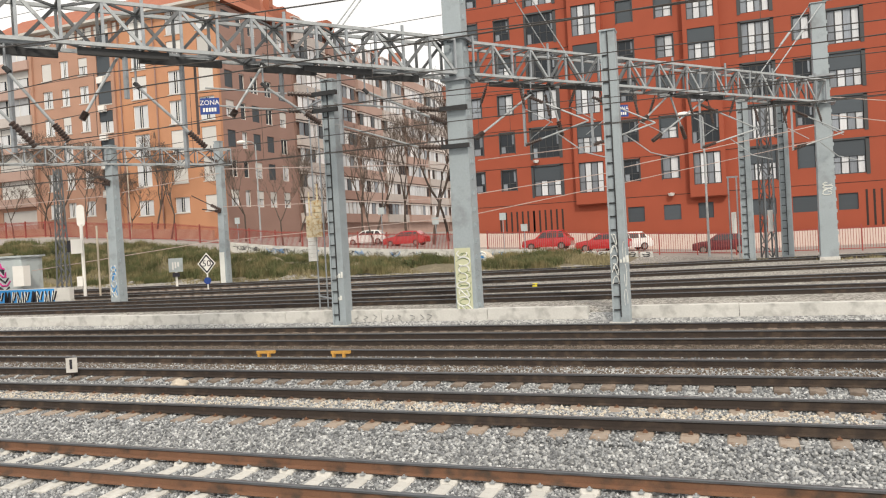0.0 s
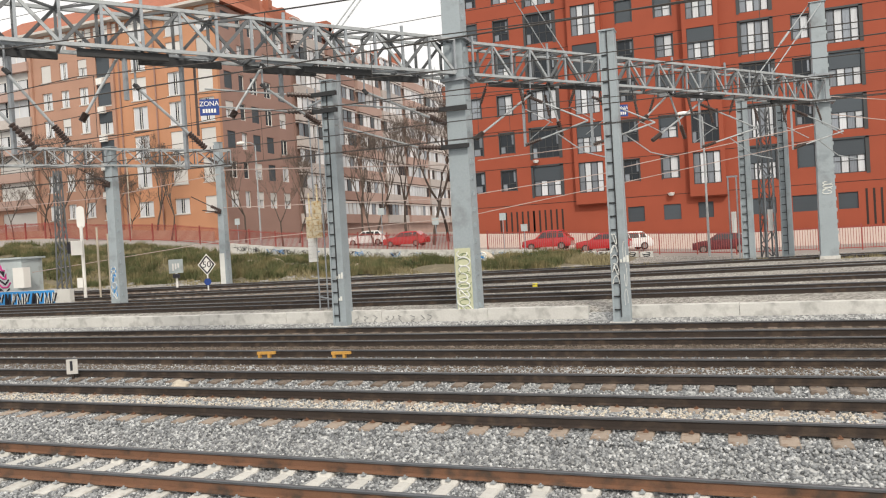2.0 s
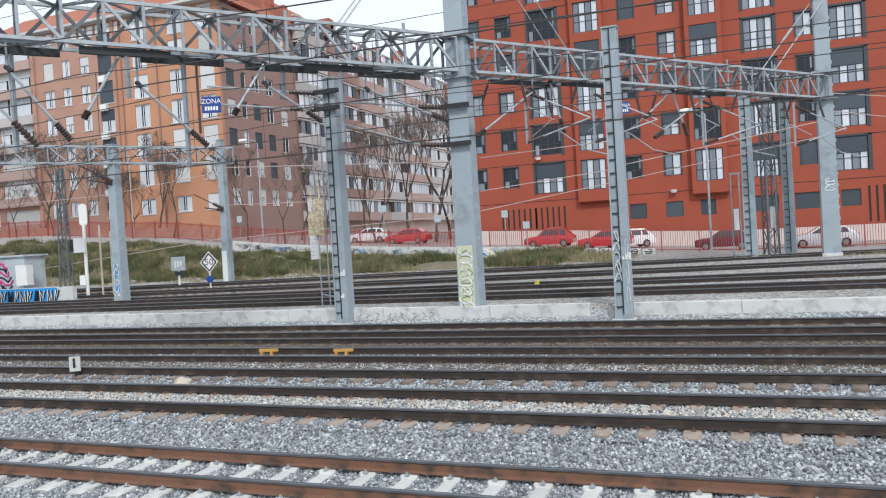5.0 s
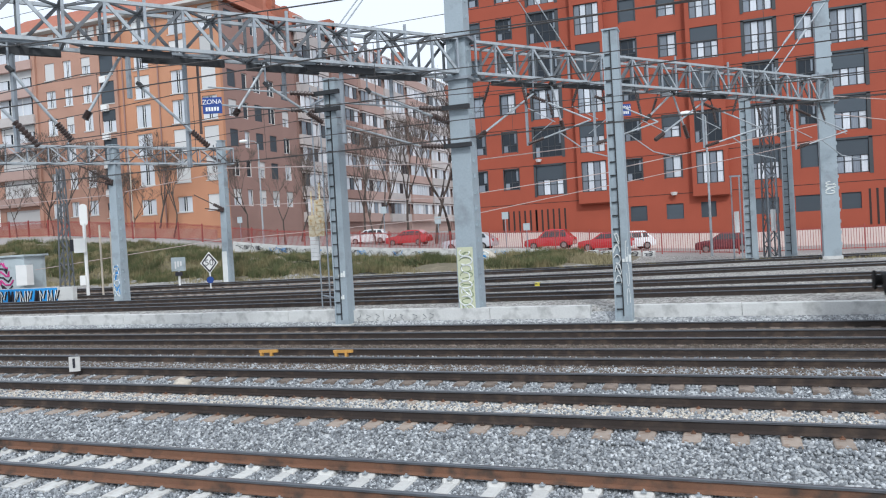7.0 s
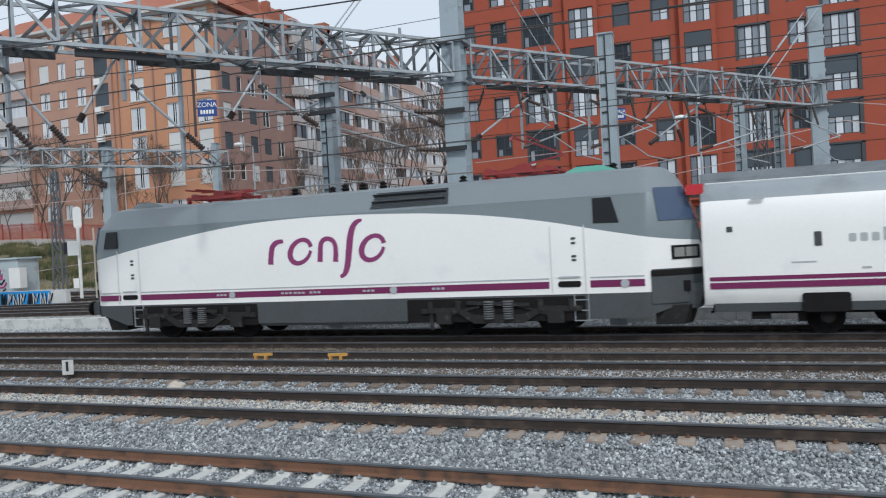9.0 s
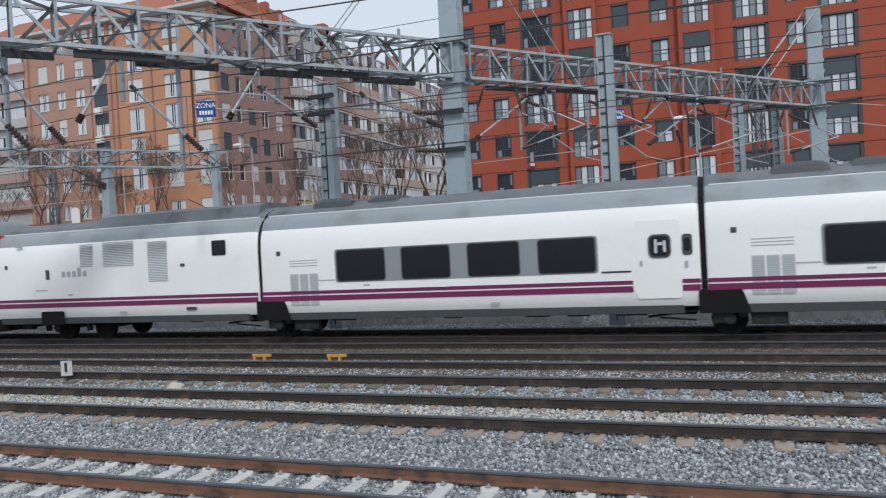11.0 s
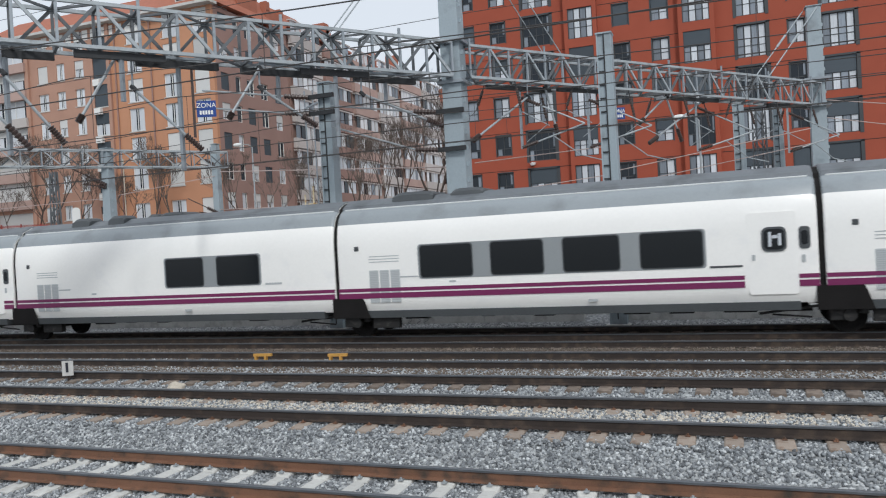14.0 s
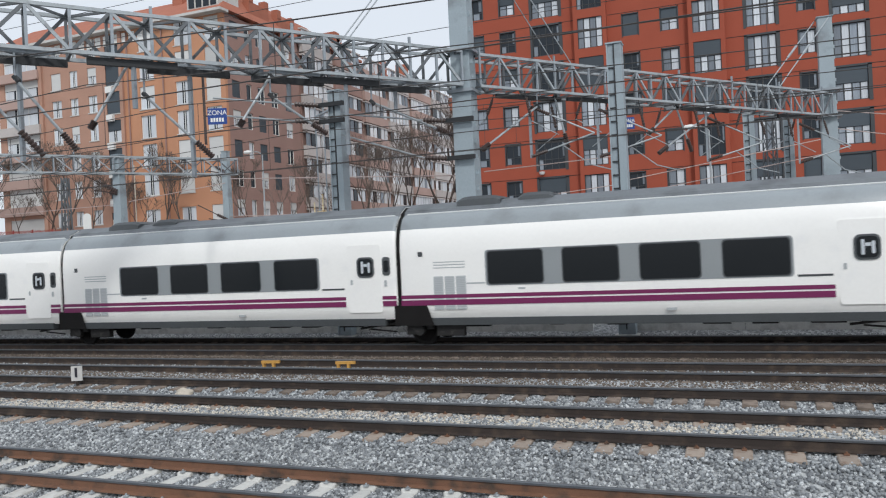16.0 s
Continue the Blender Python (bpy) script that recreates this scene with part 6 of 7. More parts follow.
def car(x, y, paint_mat, label, length=3.9, turn=0.0, height=1.45):
    z = street_height(x)
    ob = thing("car", label, "car", pose(x, y, z, 0, 0, turn), group="parked cars")
    l = length / 2
    bm = nb()
    prof = [(-l, 0.35, 0.55), (-l + 0.05, 0.28, 0.78), (-l * 0.72, 0.25, 0.88), (-l * 0.45, 0.25, 0.93), (0, 0.25, 0.94), (l * 0.6, 0.25, 0.95), (l * 0.93, 0.28, 0.92), (l, 0.35, 0.7)]
    loft(bm, [[(px, -0.84, z0), (px, -0.86, (z0 + z1) / 2), (px, -0.78, z1), (px, 0.78, z1), (px, 0.86, (z0 + z1) / 2), (px, 0.84, z0)] for px, z0, z1 in prof])
    body = part("body", bm, paint_mat, ob, smooth=True)
    bm = nb()
    cab = [(-l * 0.48, 0.90, 0.92), (-l * 0.15, 0.90, height - 0.08), (l * 0.1, 0.90, height), (l * 0.6, 0.90, height - 0.04), (l * 0.88, 0.90, 0.98)]
    loft(bm, [[(px, -0.77, z0), (px, -0.77 + 0.22 * (z1 - 0.9) / 0.55, z1), (px, 0.77 - 0.22 * (z1 - 0.9) / 0.55, z1), (px, 0.77, z0)] for px, z0, z1 in cab])
    part("cabin", bm, paint_mat, ob)
    for a, b, c, d in ((-l * 0.36, -0.02, -l * 0.12, -0.02), (0.06, l * 0.42, 0.06, l * 0.42), (l * 0.48, l * 0.74, l * 0.48, l * 0.64)):
        for s in (-1, 1):
            bm = nb()
            y0, y1 = s * 0.765, s * (0.765 - 0.22 * (height - 1.02) / 0.55 + 0.02)
            pts = [(a, y0, 0.97), (b, y0, 0.97), (d, y1, height - 0.13), (c, y1, height - 0.13)]
            loft(bm, [[(px, py + s * 0.012, pz) for px, py, pz in pts], [(px, py - s * 0.05, pz) for px, py, pz in pts]])
            part("side_window", bm, CAR_GLASS, ob)
    for px in (-l * 0.62, l * 0.62):
        for s in (-1, 1):
            bm = nb()
            revolve(bm, [(0.02, -0.09), (0.29, -0.09), (0.31, -0.05), (0.31, 0.06), (0.27, 0.09), (0.02, 0.09)], (px, s * 0.78, 0.31), "y", 14)
            wheel = part("wheel", bm, TYRE, ob)
            bm = nb()
            revolve(bm, [(0.02, -0.02), (0.19, -0.02), (0.19, 0.02), (0.02, 0.02)], (px, s * 0.865, 0.31), "y", 12)
            part("rim", bm, STEEL, wheel)
    for s in (-0.6, 0.6):
        bm = nb()
        box(bm, -l - 0.01, -l + 0.12, s - 0.16, s + 0.16, 0.60, 0.74)
        part("headlight", bm, LAMP_GLASS, ob)
        bm = nb()
        box(bm, l * 0.93, l + 0.01, s - 0.12, s + 0.12, 0.66, 0.86)
        part("tail_light", bm, TAIL_RED, ob)
    return ob


car(-14.0, 60.0, CAR_RED, "bright red hatchback parked behind the fence", 3.9, 0, 1.6)
car(-9.5, 59.2, CAR_RED, "red saloon car parked behind the fence", 4.1, 0)
car(-8.15, 62.0, CAR_WHITE, "white hatchback parked behind the fence", 3.8, 25, 1.5)
car(-1.0, 58.4, CAR_DARK, "dark red car parked behind the fence", 3.9, 0)
car(-29.0, 66.0, CAR_RED, "red car parked in the side street", 4.2, 0)
car(-33.6, 67.0, CAR_WHITE, "white car parked in the side street", 4.0, 12)


SILVER = paint("silver_car_paint", (0.52, 0.54, 0.57), 0.3, 0.2, 0.03, 1, 20, 0.0, coat=0.6)
MOVING_CAR = car(0.0, 57.2, SILVER, "silver saloon car driving along the street", 4.2, 0, 1.42)
del MOVING_CAR["group"]


def lattice_mast(x, y, z0, z1, w, label, material=GALV, taper=0.6):
    ob = thing("lattice_mast", label, "lattice mast", pose(x, y, z0, 0, 0, 20), group="lattice masts")
    h = z1 - z0
    for sx in (-1, 1):
        for sy in (-1, 1):
            bm = nb()
            bar(bm, (sx * w / 2, sy * w / 2, 0), (sx * w * taper / 2, sy * w * taper / 2, h), 0.075)
            part("leg", bm, material, ob)
    n = int(h / (w * 1.1))
    for k in range(n):
        a, b = h * k / n, h * (k + 1) / n
        wa, wb = w * (1 - (1 - taper) * k / n) / 2, w * (1 - (1 - taper) * (k + 1) / n) / 2
        sg = 1 if k % 2 else -1
        bm = nb()
        bar(bm, (-wa * sg, -wa, a), (wb * sg, -wb, b), 0.045)
        bar(bm, (-wa * sg, wa, a), (wb * sg, wb, b), 0.045)
        bar(bm, (-wa, -wa * sg, a), (-wb, wb * sg, b), 0.045)
        bar(bm, (wa, -wa * sg, a), (wb, wb * sg, b), 0.045)
        part("bracing", bm, material, ob)
    bm = nb()
    box(bm, -w * 0.7, w * 0.7, -w * 0.7, w * 0.7, -0.3, 0.05)
    part("footing", bm, WALL_CONC, ob)
    return ob


box_column(0.62, 44.0, ground_height(0.62, 44.0), 9.1, 0.66, 0.56, "grey-blue steel column with ladder rungs by the far tracks")
box_column(2.65, 46.0, ground_height(2.65, 46.0), 9.1, 0.6, 0.5, "grey-blue steel column with ladder rungs by the far tracks")
lattice_mast(1.75, 47.5, ground_height(1.75, 47.5), 9.1, 0.65, "dark grey lattice mast beside the far tracks", GALV_DARK, 0.8)
lattice_mast(-39.3, 36.0, 0.45, 8.4, 0.62, "grey weathered lattice mast beside the far tracks", GALV_DARK, 0.5)
for x, y, h in ((-0.05, 46.4, 5.3), (1.85, 46.6, 5.2)):
    ob = thing("weight_stand", "slim steel frame with hanging weights by a mast", "steel frame", group="weight stands")
    z = ground_height(x, y)
    for dx in (-0.22, 0.22):
        bm = nb()
        bar(bm, (x + dx, y, z - 0.2), (x + dx, y, h), 0.08)
        part("post", bm, GALV, ob)
    bm = nb()
    bar(bm, (x - 0.3, y, h), (x + 0.3, y, h), 0.09)
    part("crosspiece", bm, GALV, ob)
    bm = nb()
    tube(bm, (x, y - 0.15, 2.1), (x, y - 0.15, 3.3), 0.14, n=12)
    part("tension_weight", bm, WHITE_FRAME, ob, "pale stacked tension weights")

yard_col = plain_column(-30.1, 31.0, 0.25, 8.5, 0.58, 0.42, "grey painted steel column in the raised yard")
c = plain_column(-30.1, 40.0, 0.55, 9.6, 0.50, 0.38, "grey steel column with peeling white paint at its foot")
bm = nb()
box(bm, -0.24, 0.12, -0.258, -0.235, 0.1, 2.1)
part("peeling_paint", bm, SPRAY_WHITE, c, "peeling white paint")
scrawl(yard_col, -0.22, 0.18, 0.4, 2.1, -0.295, 6, 0.02, SPRAY_WHITE, 61)
scrawl(yard_col, -0.2, 0.16, 0.5, 2.0, -0.292, 4, 0.02, SPRAY_BLUE, 62)
for x, y, z in ((-30.1, 31.0, 6.6), (-30.1, 40.0, 8.3), (-30.1, 40.0, 5.3)):
    bm = nb()
    for a, b in (((x + 0.1, y - 0.26, z), (x - 1.6, y - 0.9, z + 1.0)), ((x + 0.1, y - 0.26, z - 0.1), (x - 0.9, y - 0.8, z + 0.1))):
        insulator_string(bm, a, Vector(a).lerp(Vector(b), 0.35), 0.11, 6)
        tube(bm, Vector(a).lerp(Vector(b), 0.35), b, 0.035, n=6)
    solid("wire_cantilever", bm, BROWN_INS, "dark wire support with ribbed insulators on a column", "wire support", group="wire cantilevers")

# street lamps and thin poles
for x, y, top in ((-1.65, 52.4, 9.6), (-38.3, 56.0, 11.7)):
    z = ground_height(x, y)
    ob = thing("street_lamp", "slim pale street lamp on a tall pole", "street lamp", group="street lamps")
    bm = nb()
    tube(bm, (x, y, z - 0.2), (x, y, top), 0.085, 0.055, n=10)
    part("pole", bm, GALV_LIGHT, ob)
    bm = nb()
    pipe(bm, [(x, y, top), (x - 0.25, y - 0.2, top + 0.25), (x - 0.8, y - 0.5, top + 0.3)], 0.04)
    part("arm", bm, GALV_LIGHT, ob)
    bm = nb()
    revolve(bm, [(0.03, -0.45), (0.13, -0.35), (0.17, 0.0), (0.11, 0.3), (0.03, 0.38)], (x - 1.1, y - 0.5, top + 0.28), "x", 10)
    part("lamp_head", bm, WHITE_FRAME, ob)
for x, y, top in ((-34.6, 34.2, 4.6), (-34.2, 34.6, 4.2), (-52.5, 56, 12.0)):
    bm = nb()
    tube(bm, (x, y, ground_height(x, y) - 0.3), (x, y, top), 0.055, n=8)
    solid("thin_pole", bm, ROCK, "thin pale pole standing in the yard", "pole", group="thin poles")


def sign_text(body, size, loc, rot, material, parent, name="lettering"):
    cu = bpy.data.curves.new(name, "FONT")
    cu.body, cu.size, cu.align_x, cu.align_y, cu.extrude = body, size, "CENTER", "CENTER", 0.004
    cu.materials.append(material)
    ob = new(name, cu)
    ob.parent = parent
    ob.matrix_basis = pose(*loc, *rot)
    return ob


# blue notice hung from the girder
sg = thing("hanging_sign", "blue enamel notice with white lettering under the girder", "sign", pose(-13.95, 18.25, 6.95, 0, 0, 24) @ Matrix.Scale(0.8, 4), group="blue notices")
bm = nb()
box(bm, -0.34, 0.34, -0.02, 0.02, -0.29, 0.29)
part("plate", bm, BLUE_SIGN, sg)
sign_text("ZONA", 0.24, (0, -0.026, 0.12), (90, 0, 0), WHITE_FRAME, sg)
for k in range(5):
    bm = nb()
    box(bm, -0.24 + 0.1 * k, -0.17 + 0.1 * k, -0.028, -0.02, -0.2, -0.06)
    part("lettering_bar", bm, WHITE_FRAME, sg)
bm = nb()
box(bm, -0.5, -0.42, 0.0, 0.08, -1.0, 1.45)
box(bm, -0.46, 0.2, 0.02, 0.06, 0.0, 0.05)
part("hanger", bm, BROWN_INS, sg)
sg2 = copy_thing(sg, pose(-4.0, 31.0, 7.42, 0, 0, 24))
sg2["label"] = "blue enamel notice on the far side of a column"

# lineside signs
d = thing("speed_sign", "white diamond speed board reading 50 on a pole", "speed sign", pose(-28.4, 36.0, 0.38, 0, 0, 30))
bm = nb()
loft(bm, [[(x, y, z) for x, z in ((0, 1.05), (0.50, 1.68), (0, 2.31), (-0.50, 1.68))] for y in (0.02, -0.02)])
part("board", bm, WHITE_FRAME, d)
bm = nb()
for a, b in (((0, 1.18), (0.39, 1.68)), ((0.39, 1.68), (0, 2.18)), ((0, 2.18), (-0.39, 1.68)), ((-0.39, 1.68), (0, 1.18))):
    bar(bm, (a[0], -0.03, a[1]), (b[0], -0.03, b[1]), 0.02, 0.08, up=(b[1] - a[1], 0, -(b[0] - a[0])))
part("border", bm, SPRAY_BLACK, d)
sign_text("50", 0.50, (0, -0.032, 1.68), (90, 0, 0), SPRAY_BLACK, d)
bm = nb()
tube(bm, (0, 0.05, -0.3), (0, 0.05, 1.4), 0.04, n=8)
part("pole", bm, WHITE_FRAME, d)
bm = nb()
revolve(bm, [(0.02, -0.02), (0.2, -0.02), (0.2, 0.02), (0.02, 0.02)], (0, 0, 0.70), "y", 18)
part("round_plate", bm, BLUE_SIGN, d)
d = thing("shunt_sign", "square pale blue lineside sign on a white post", "lineside sign", pose(-32.3, 38.0, 0.45, 0, 0, 30))
bm = nb()
box(bm, -0.42, 0.42, -0.03, 0.03, 1.15, 2.0)
part("board", bm, CABINET, d)
for k in range(3):
    bm = nb()
    box(bm, -0.22 + 0.16 * k, -0.12 + 0.16 * k, -0.045, -0.03, 1.3 + 0.08 * k, 1.75)
    part("marking_bar", bm, WHITE_FRAME, d)
bm = nb()
tube(bm, (0, 0.05, -0.3), (0, 0.05, 1.2), 0.07, n=8)
part("post", bm, WHITE_FRAME, d)
bm = nb()
box(bm, -0.2, 0.2, -0.1, 0.1, 0.85, 1.1)
part("lamp_box", bm, SPRAY_BLACK, d)
for x, y, h in ((-26.8, 56.2, 3.5), (-22.1, 56.2, 2.7), (-17.1, 58.0, 3.0), (-15.4, 58.0, 2.1), (-42.1, 58.0, 2.2)):
    z = ground_height(x, y)
    ob = thing("street_sign", "small pale street sign on a grey pole", "street sign", pose(x, y, z), group="street signs")
    bm = nb()
    tube(bm, (0, 0.03, -0.2), (0, 0.03, h), 0.04, n=8)
    part("pole", bm, GALV, ob)
    bm = nb()
    box(bm, -0.26, 0.26, -0.02, 0.02, h - 0.56, h)
    part("plate", bm, CABINET, ob)

# signal post with white oval screen and boxes
s = thing("signal_post", "white railway signal post with an oval screen", "railway signal", pose(-34.5, 33.0, 0.3, 0, 0, 35))
bm = nb()
tube(bm, (0, 0, -0.3), (0, 0, 4.4), 0.09, n=10)
part("post", bm, WHITE_FRAME, s)
bm = nb()
plate(bm, -0.21, 0.21, 4.25, 5.50, 0.02, 0.20, 0.05, 6)
part("screen", bm, WHITE_FRAME, s)
bm = nb()
box(bm, -0.55, 0.05, -0.25, 0.1, 2.75, 3.55)
part("relay_box", bm, WHITE_FRAME, s)
bm = nb()
box(bm, -0.75, -0.55, -0.2, 0.1, 2.85, 3.5)
part("lamp_unit", bm, SPRAY_BLACK, s)
bm = nb()
box(bm, -0.35, -0.05, -0.2, 0.05, 0.9, 1.45)
part("cable_box", bm, WHITE_FRAME, s)

# tension weights on the wall column
e = thing("tension_weights", "rusty cream tension weights hanging beside a column", "tension weights", pose(-15.6, 26.5, 0.0))
for x, y, z0, z1, r, m in ((-0.18, 0.1, 3.05, 3.95, 0.22, CREAM), (0.2, -0.1, 3.1, 4.55, 0.19, CREAM), (-0.12, 0.0, 2.15, 3.1, 0.19, WHITE_PAINT)):
    n = 6
    for k in range(n):
        a, b = z0 + (z1 - z0) * k / n, z0 + (z1 - z0) * (k + 0.94) / n
        bm = nb()
        tube(bm, (x, y, a), (x, y, b), r, n=16)
        part("weight", bm, m, e)
bm = nb()
for x, z in ((-0.18, 4.9), (0.2, 5.2)):
    tube(bm, (x, 0, 3.9), (x, 0, z), 0.035, n=6)
part("hook", bm, CREAM, e)
bm = nb()
for x in (0.05, 0.42):
    tube(bm, (x, 0, 0.1), (x, 0, 9.0), 0.03, n=6)
bar(bm, (0.05, 0, 0.75), (1.6, -0.9, 0.62), 0.05)
bar(bm, (0.05, 0, 8.3), (2.1, -1.6, 8.3), 0.06)
part("guide_frame", bm, GALV, e)

# equipment cabinet and the blue graffiti wall
cb = thing("equipment_cabinet", "pale grey trackside cabinet with graffiti", "cabinet", pose(-44.3, 36.2, 0.3, 0, 0, 0))
bm = nb()
box(bm, -1.5, 1.2, 0, 1.6, 0, 2.75)
part("body", bm, CABINET, cb, bevel=0.02)
bm = nb()
box(bm, -1.65, 1.35, -0.15, 1.75, 2.75, 2.87)
part("lid", bm, CABINET, cb)
bm = nb()
box(bm, 1.0, 1.95, -0.5, 0.0, 0.9, 2.2)
part("meter_box", bm, WHITE_FRAME, cb)
for k in range(7):
    bm = nb()
    z = 0.5 + 0.28 * k
    pipe(bm, [(-1.2 + 0.3 * math.sin(k + j) + 0.18 * j, -0.02, z + 0.2 * math.sin(2 * j + k)) for j in range(7)], 0.06, 4)
    part("sprayed_stroke", bm, (SPRAY_PINK, SPRAY_BLACK)[k % 2], cb)
bw = thing("graffiti_wall", "low concrete wall covered with sky-blue graffiti", "wall", pose(-35.3, 31.5, 0.15))
bm = nb()
box(bm, -12, 1.25, 0, 0.3, -0.2, 1.06)
part("wall", bm, WALL_CONC, bw)
bm = nb()
box(bm, -11.5, 0.15, -0.012, 0.0, 0.02, 1.04)
part("sprayed_field", bm, SPRAY_BLUE, bw)
rg = random.Random(8)
for k in range(12):
    x = -5.6 + 0.5 * k
    turns = [(0.0, 0.10), (0.10 * (k % 3), 0.92), (0.22, 0.25 + 0.2 * (k % 2)), (0.36, 0.9), (0.40 + 0.05 * (k % 2), 0.12)][: 5 - k % 2]
    for dx, mat, r in ((0.05, SPRAY_BLACK, 0.05), (0.0, SPRAY_WHITE if k % 4 else SPRAY_BLACK, 0.035)):
        bm = nb()
        pipe(bm, [(x + a + dx, -0.03 - (0.02 if dx == 0 else 0), b) for a, b in turns], r, 4)
        part("sprayed_outline", bm, mat, bw)

# low marker post between the tracks
mk = thing("marker_post", "small white marker post with dark marks in the ballast", "marker post", pose(-15.75, 14.5, -0.22, 0, 0, 25))
bm = nb()
box(bm, -0.03, 0.03, 0, 0.05, -0.1, 0.25)
part("stake", bm, RAIL_DARK, mk)
bm = nb()
box(bm, -0.135, 0.135, -0.03, 0.0, 0.15, 0.52)
part("plate", bm, BALCONY_WHITE, mk)
bm = nb()
box(bm, -0.04, 0.02, -0.045, -0.03, 0.24, 0.48)
part("marking_bar", bm, SPRAY_BLACK, mk)

# yellow track devices
for x, y, tint in ((-11.9, 17.4, YELLOW), (-9.62, 17.4, YELLOW)):
    ob = thing("track_device", "yellow ochre trackside clamp lying by the rail", "track device", pose(x, y, -0.12, 0, 0, 8) @ Matrix.Scale(0.7, 4), group="track devices")
    bm = nb()
    box(bm, -0.45, 0.30, -0.06, 0.06, 0.10, 0.20)
    part("beam", bm, tint, ob)
    for dx in (-0.40, 0.0):
        bm = nb()
        box(bm, dx, dx + 0.09, -0.08, 0.08, -0.12, 0.12)
        part("foot", bm, tint, ob)


def rock(x, y, z, r, label, seed):
    bm = nb()
    bmesh.ops.create_icosphere(bm, subdivisions=3, radius=r)
    for v in bm.verts:
        k = 1 + 0.35 * noise.noise(v.co * (1.3 / r) + Vector((seed, 0, 0)))
        v.co = Vector((v.co.x * 1.5 * k, v.co.y * k, v.co.z * 0.75 * k))
    solid("stone", bm, ROCK, label, "stone", at=pose(x, y, z), group="loose stones")


rock(-12.1, 14.1, -0.22, 0.15, "pale loose stone lying in the ballast", 1)
rock(-15.9, 33.0, 0.30, 0.32, "large pale stone lying in the raised yard", 2)
for rx, ry, rr in ((-29.5, 46.0, 0.3), (-30.4, 45.2, 0.2), (-33.0, 47.0, 0.28), (-24.2, 46.5, 0.22), (-31.2, 47.5, 0.3)):
    rock(rx, ry, ground_height(rx, ry) + 0.1, rr, "pale rock on the grassy bank", rx)
rock(-26.0, 45.0, 1.0, 0.4, "pale rock on the grassy bank", 3)
bm = nb()
box(bm, -0.11, 0.11, -0.11, 0.11, -0.1, 0.18)
solid("cable_marker", bm, BRIGHT_YELLOW, "small yellow marker block in the yard", "marker", at=pose(-8.4, 33.0, 0.36), bevel=0.02)


boulder = thing("painted_boulder", "rounded boulder sprayed with blue and white paint", "boulder", pose(-15.0, 46.0, ground_height(-15.0, 46.0)))
bm = nb()
bmesh.ops.create_icosphere(bm, subdivisions=3, radius=0.75)
for v in bm.verts:
    kk = 1 + 0.22 * noise.noise(v.co * 1.4)
    v.co = Vector((v.co.x * 1.1 * kk, v.co.y * 0.8 * kk, v.co.z * 0.8 * kk + 0.3))
part("stone", bm, ROCK, boulder, smooth=True)
scrawl(boulder, -0.6, 0.5, 0.1, 0.85, -0.68, 3, 0.06, SPRAY_WHITE, 3)
scrawl(boulder, -0.5, 0.4, 0.15, 0.75, -0.66, 3, 0.07, SPRAY_BLUE, 4)
for k in range(5):
    kx = -9.2 + 0.92 * k
    kerb = thing("kerb_block", "white painted concrete block with black scrawl by the street", "concrete block", pose(kx, 51.6, ground_height(kx, 51.6), 0, 0, 3 * math.sin(5 * k)), group="kerb blocks")
    bm = nb()
    box(bm, -0.40, 0.40, -0.2, 0.2, -0.15, 0.34)
    part("block", bm, WALL_CONC, kerb, bevel=0.05)
    scrawl(kerb, -0.3, 0.3, 0.02, 0.3, -0.215, 2, 0.025, SPRAY_BLACK, 40 + k)


# bare trees
def bare_tree(x, y, height, seed, spread=0.5, dense=1.0):
    rgt = random.Random(seed)
    ob = thing("tree", "bare leafless street tree with fine brown twigs", "tree", pose(x, y, ground_height(x, y) - 0.1), group="bare trees")
    trunk, twigs = nb(), nb()
    limbs = []

    def grow(p, d, length, r, depth):
        n = 3
        q = Vector(p)
        for k in range(n):
            dd = (d + Vector((rgt.uniform(-1, 1), rgt.uniform(-1, 1), rgt.uniform(-0.3, 0.6))) * 0.16).normalized()
            e = q + dd * length / n
            ra, rb = r * (1 - 0.35 * k / n), r * (1 - 0.35 * (k + 1) / n)
            tube(trunk if depth < 2 else twigs, q, e, ra, rb, n=7 if depth < 2 else 4, caps=False)
            q, d = e, dd
        if depth >= (6 if dense > 0.95 else 5):
            return
        m = 3 if rgt.random() < 0.5 + 0.5 * dense else 2
        for k in range(m):
            a = rgt.uniform(0, math.tau)
            side = Vector((math.cos(a), math.sin(a), 0))
            nd = (d * rgt.uniform(0.7, 1.1) + side * spread * rgt.uniform(0.5, 1.2) + Vector((0, 0, 0.25))).normalized()
            grow(q, nd, length * rgt.uniform(0.6, 0.82), max(r * 0.60, 0.0095), depth + 1)

    grow(Vector((0, 0, 0)), Vector((rgt.uniform(-0.05, 0.05), 0, 1)), height * 0.28, height * 0.0105, 0)
    part("trunk", trunk, BARK, ob)
    tagged(part("crown", twigs, TWIG, ob, "fine bare twigs"), kind="stuff")


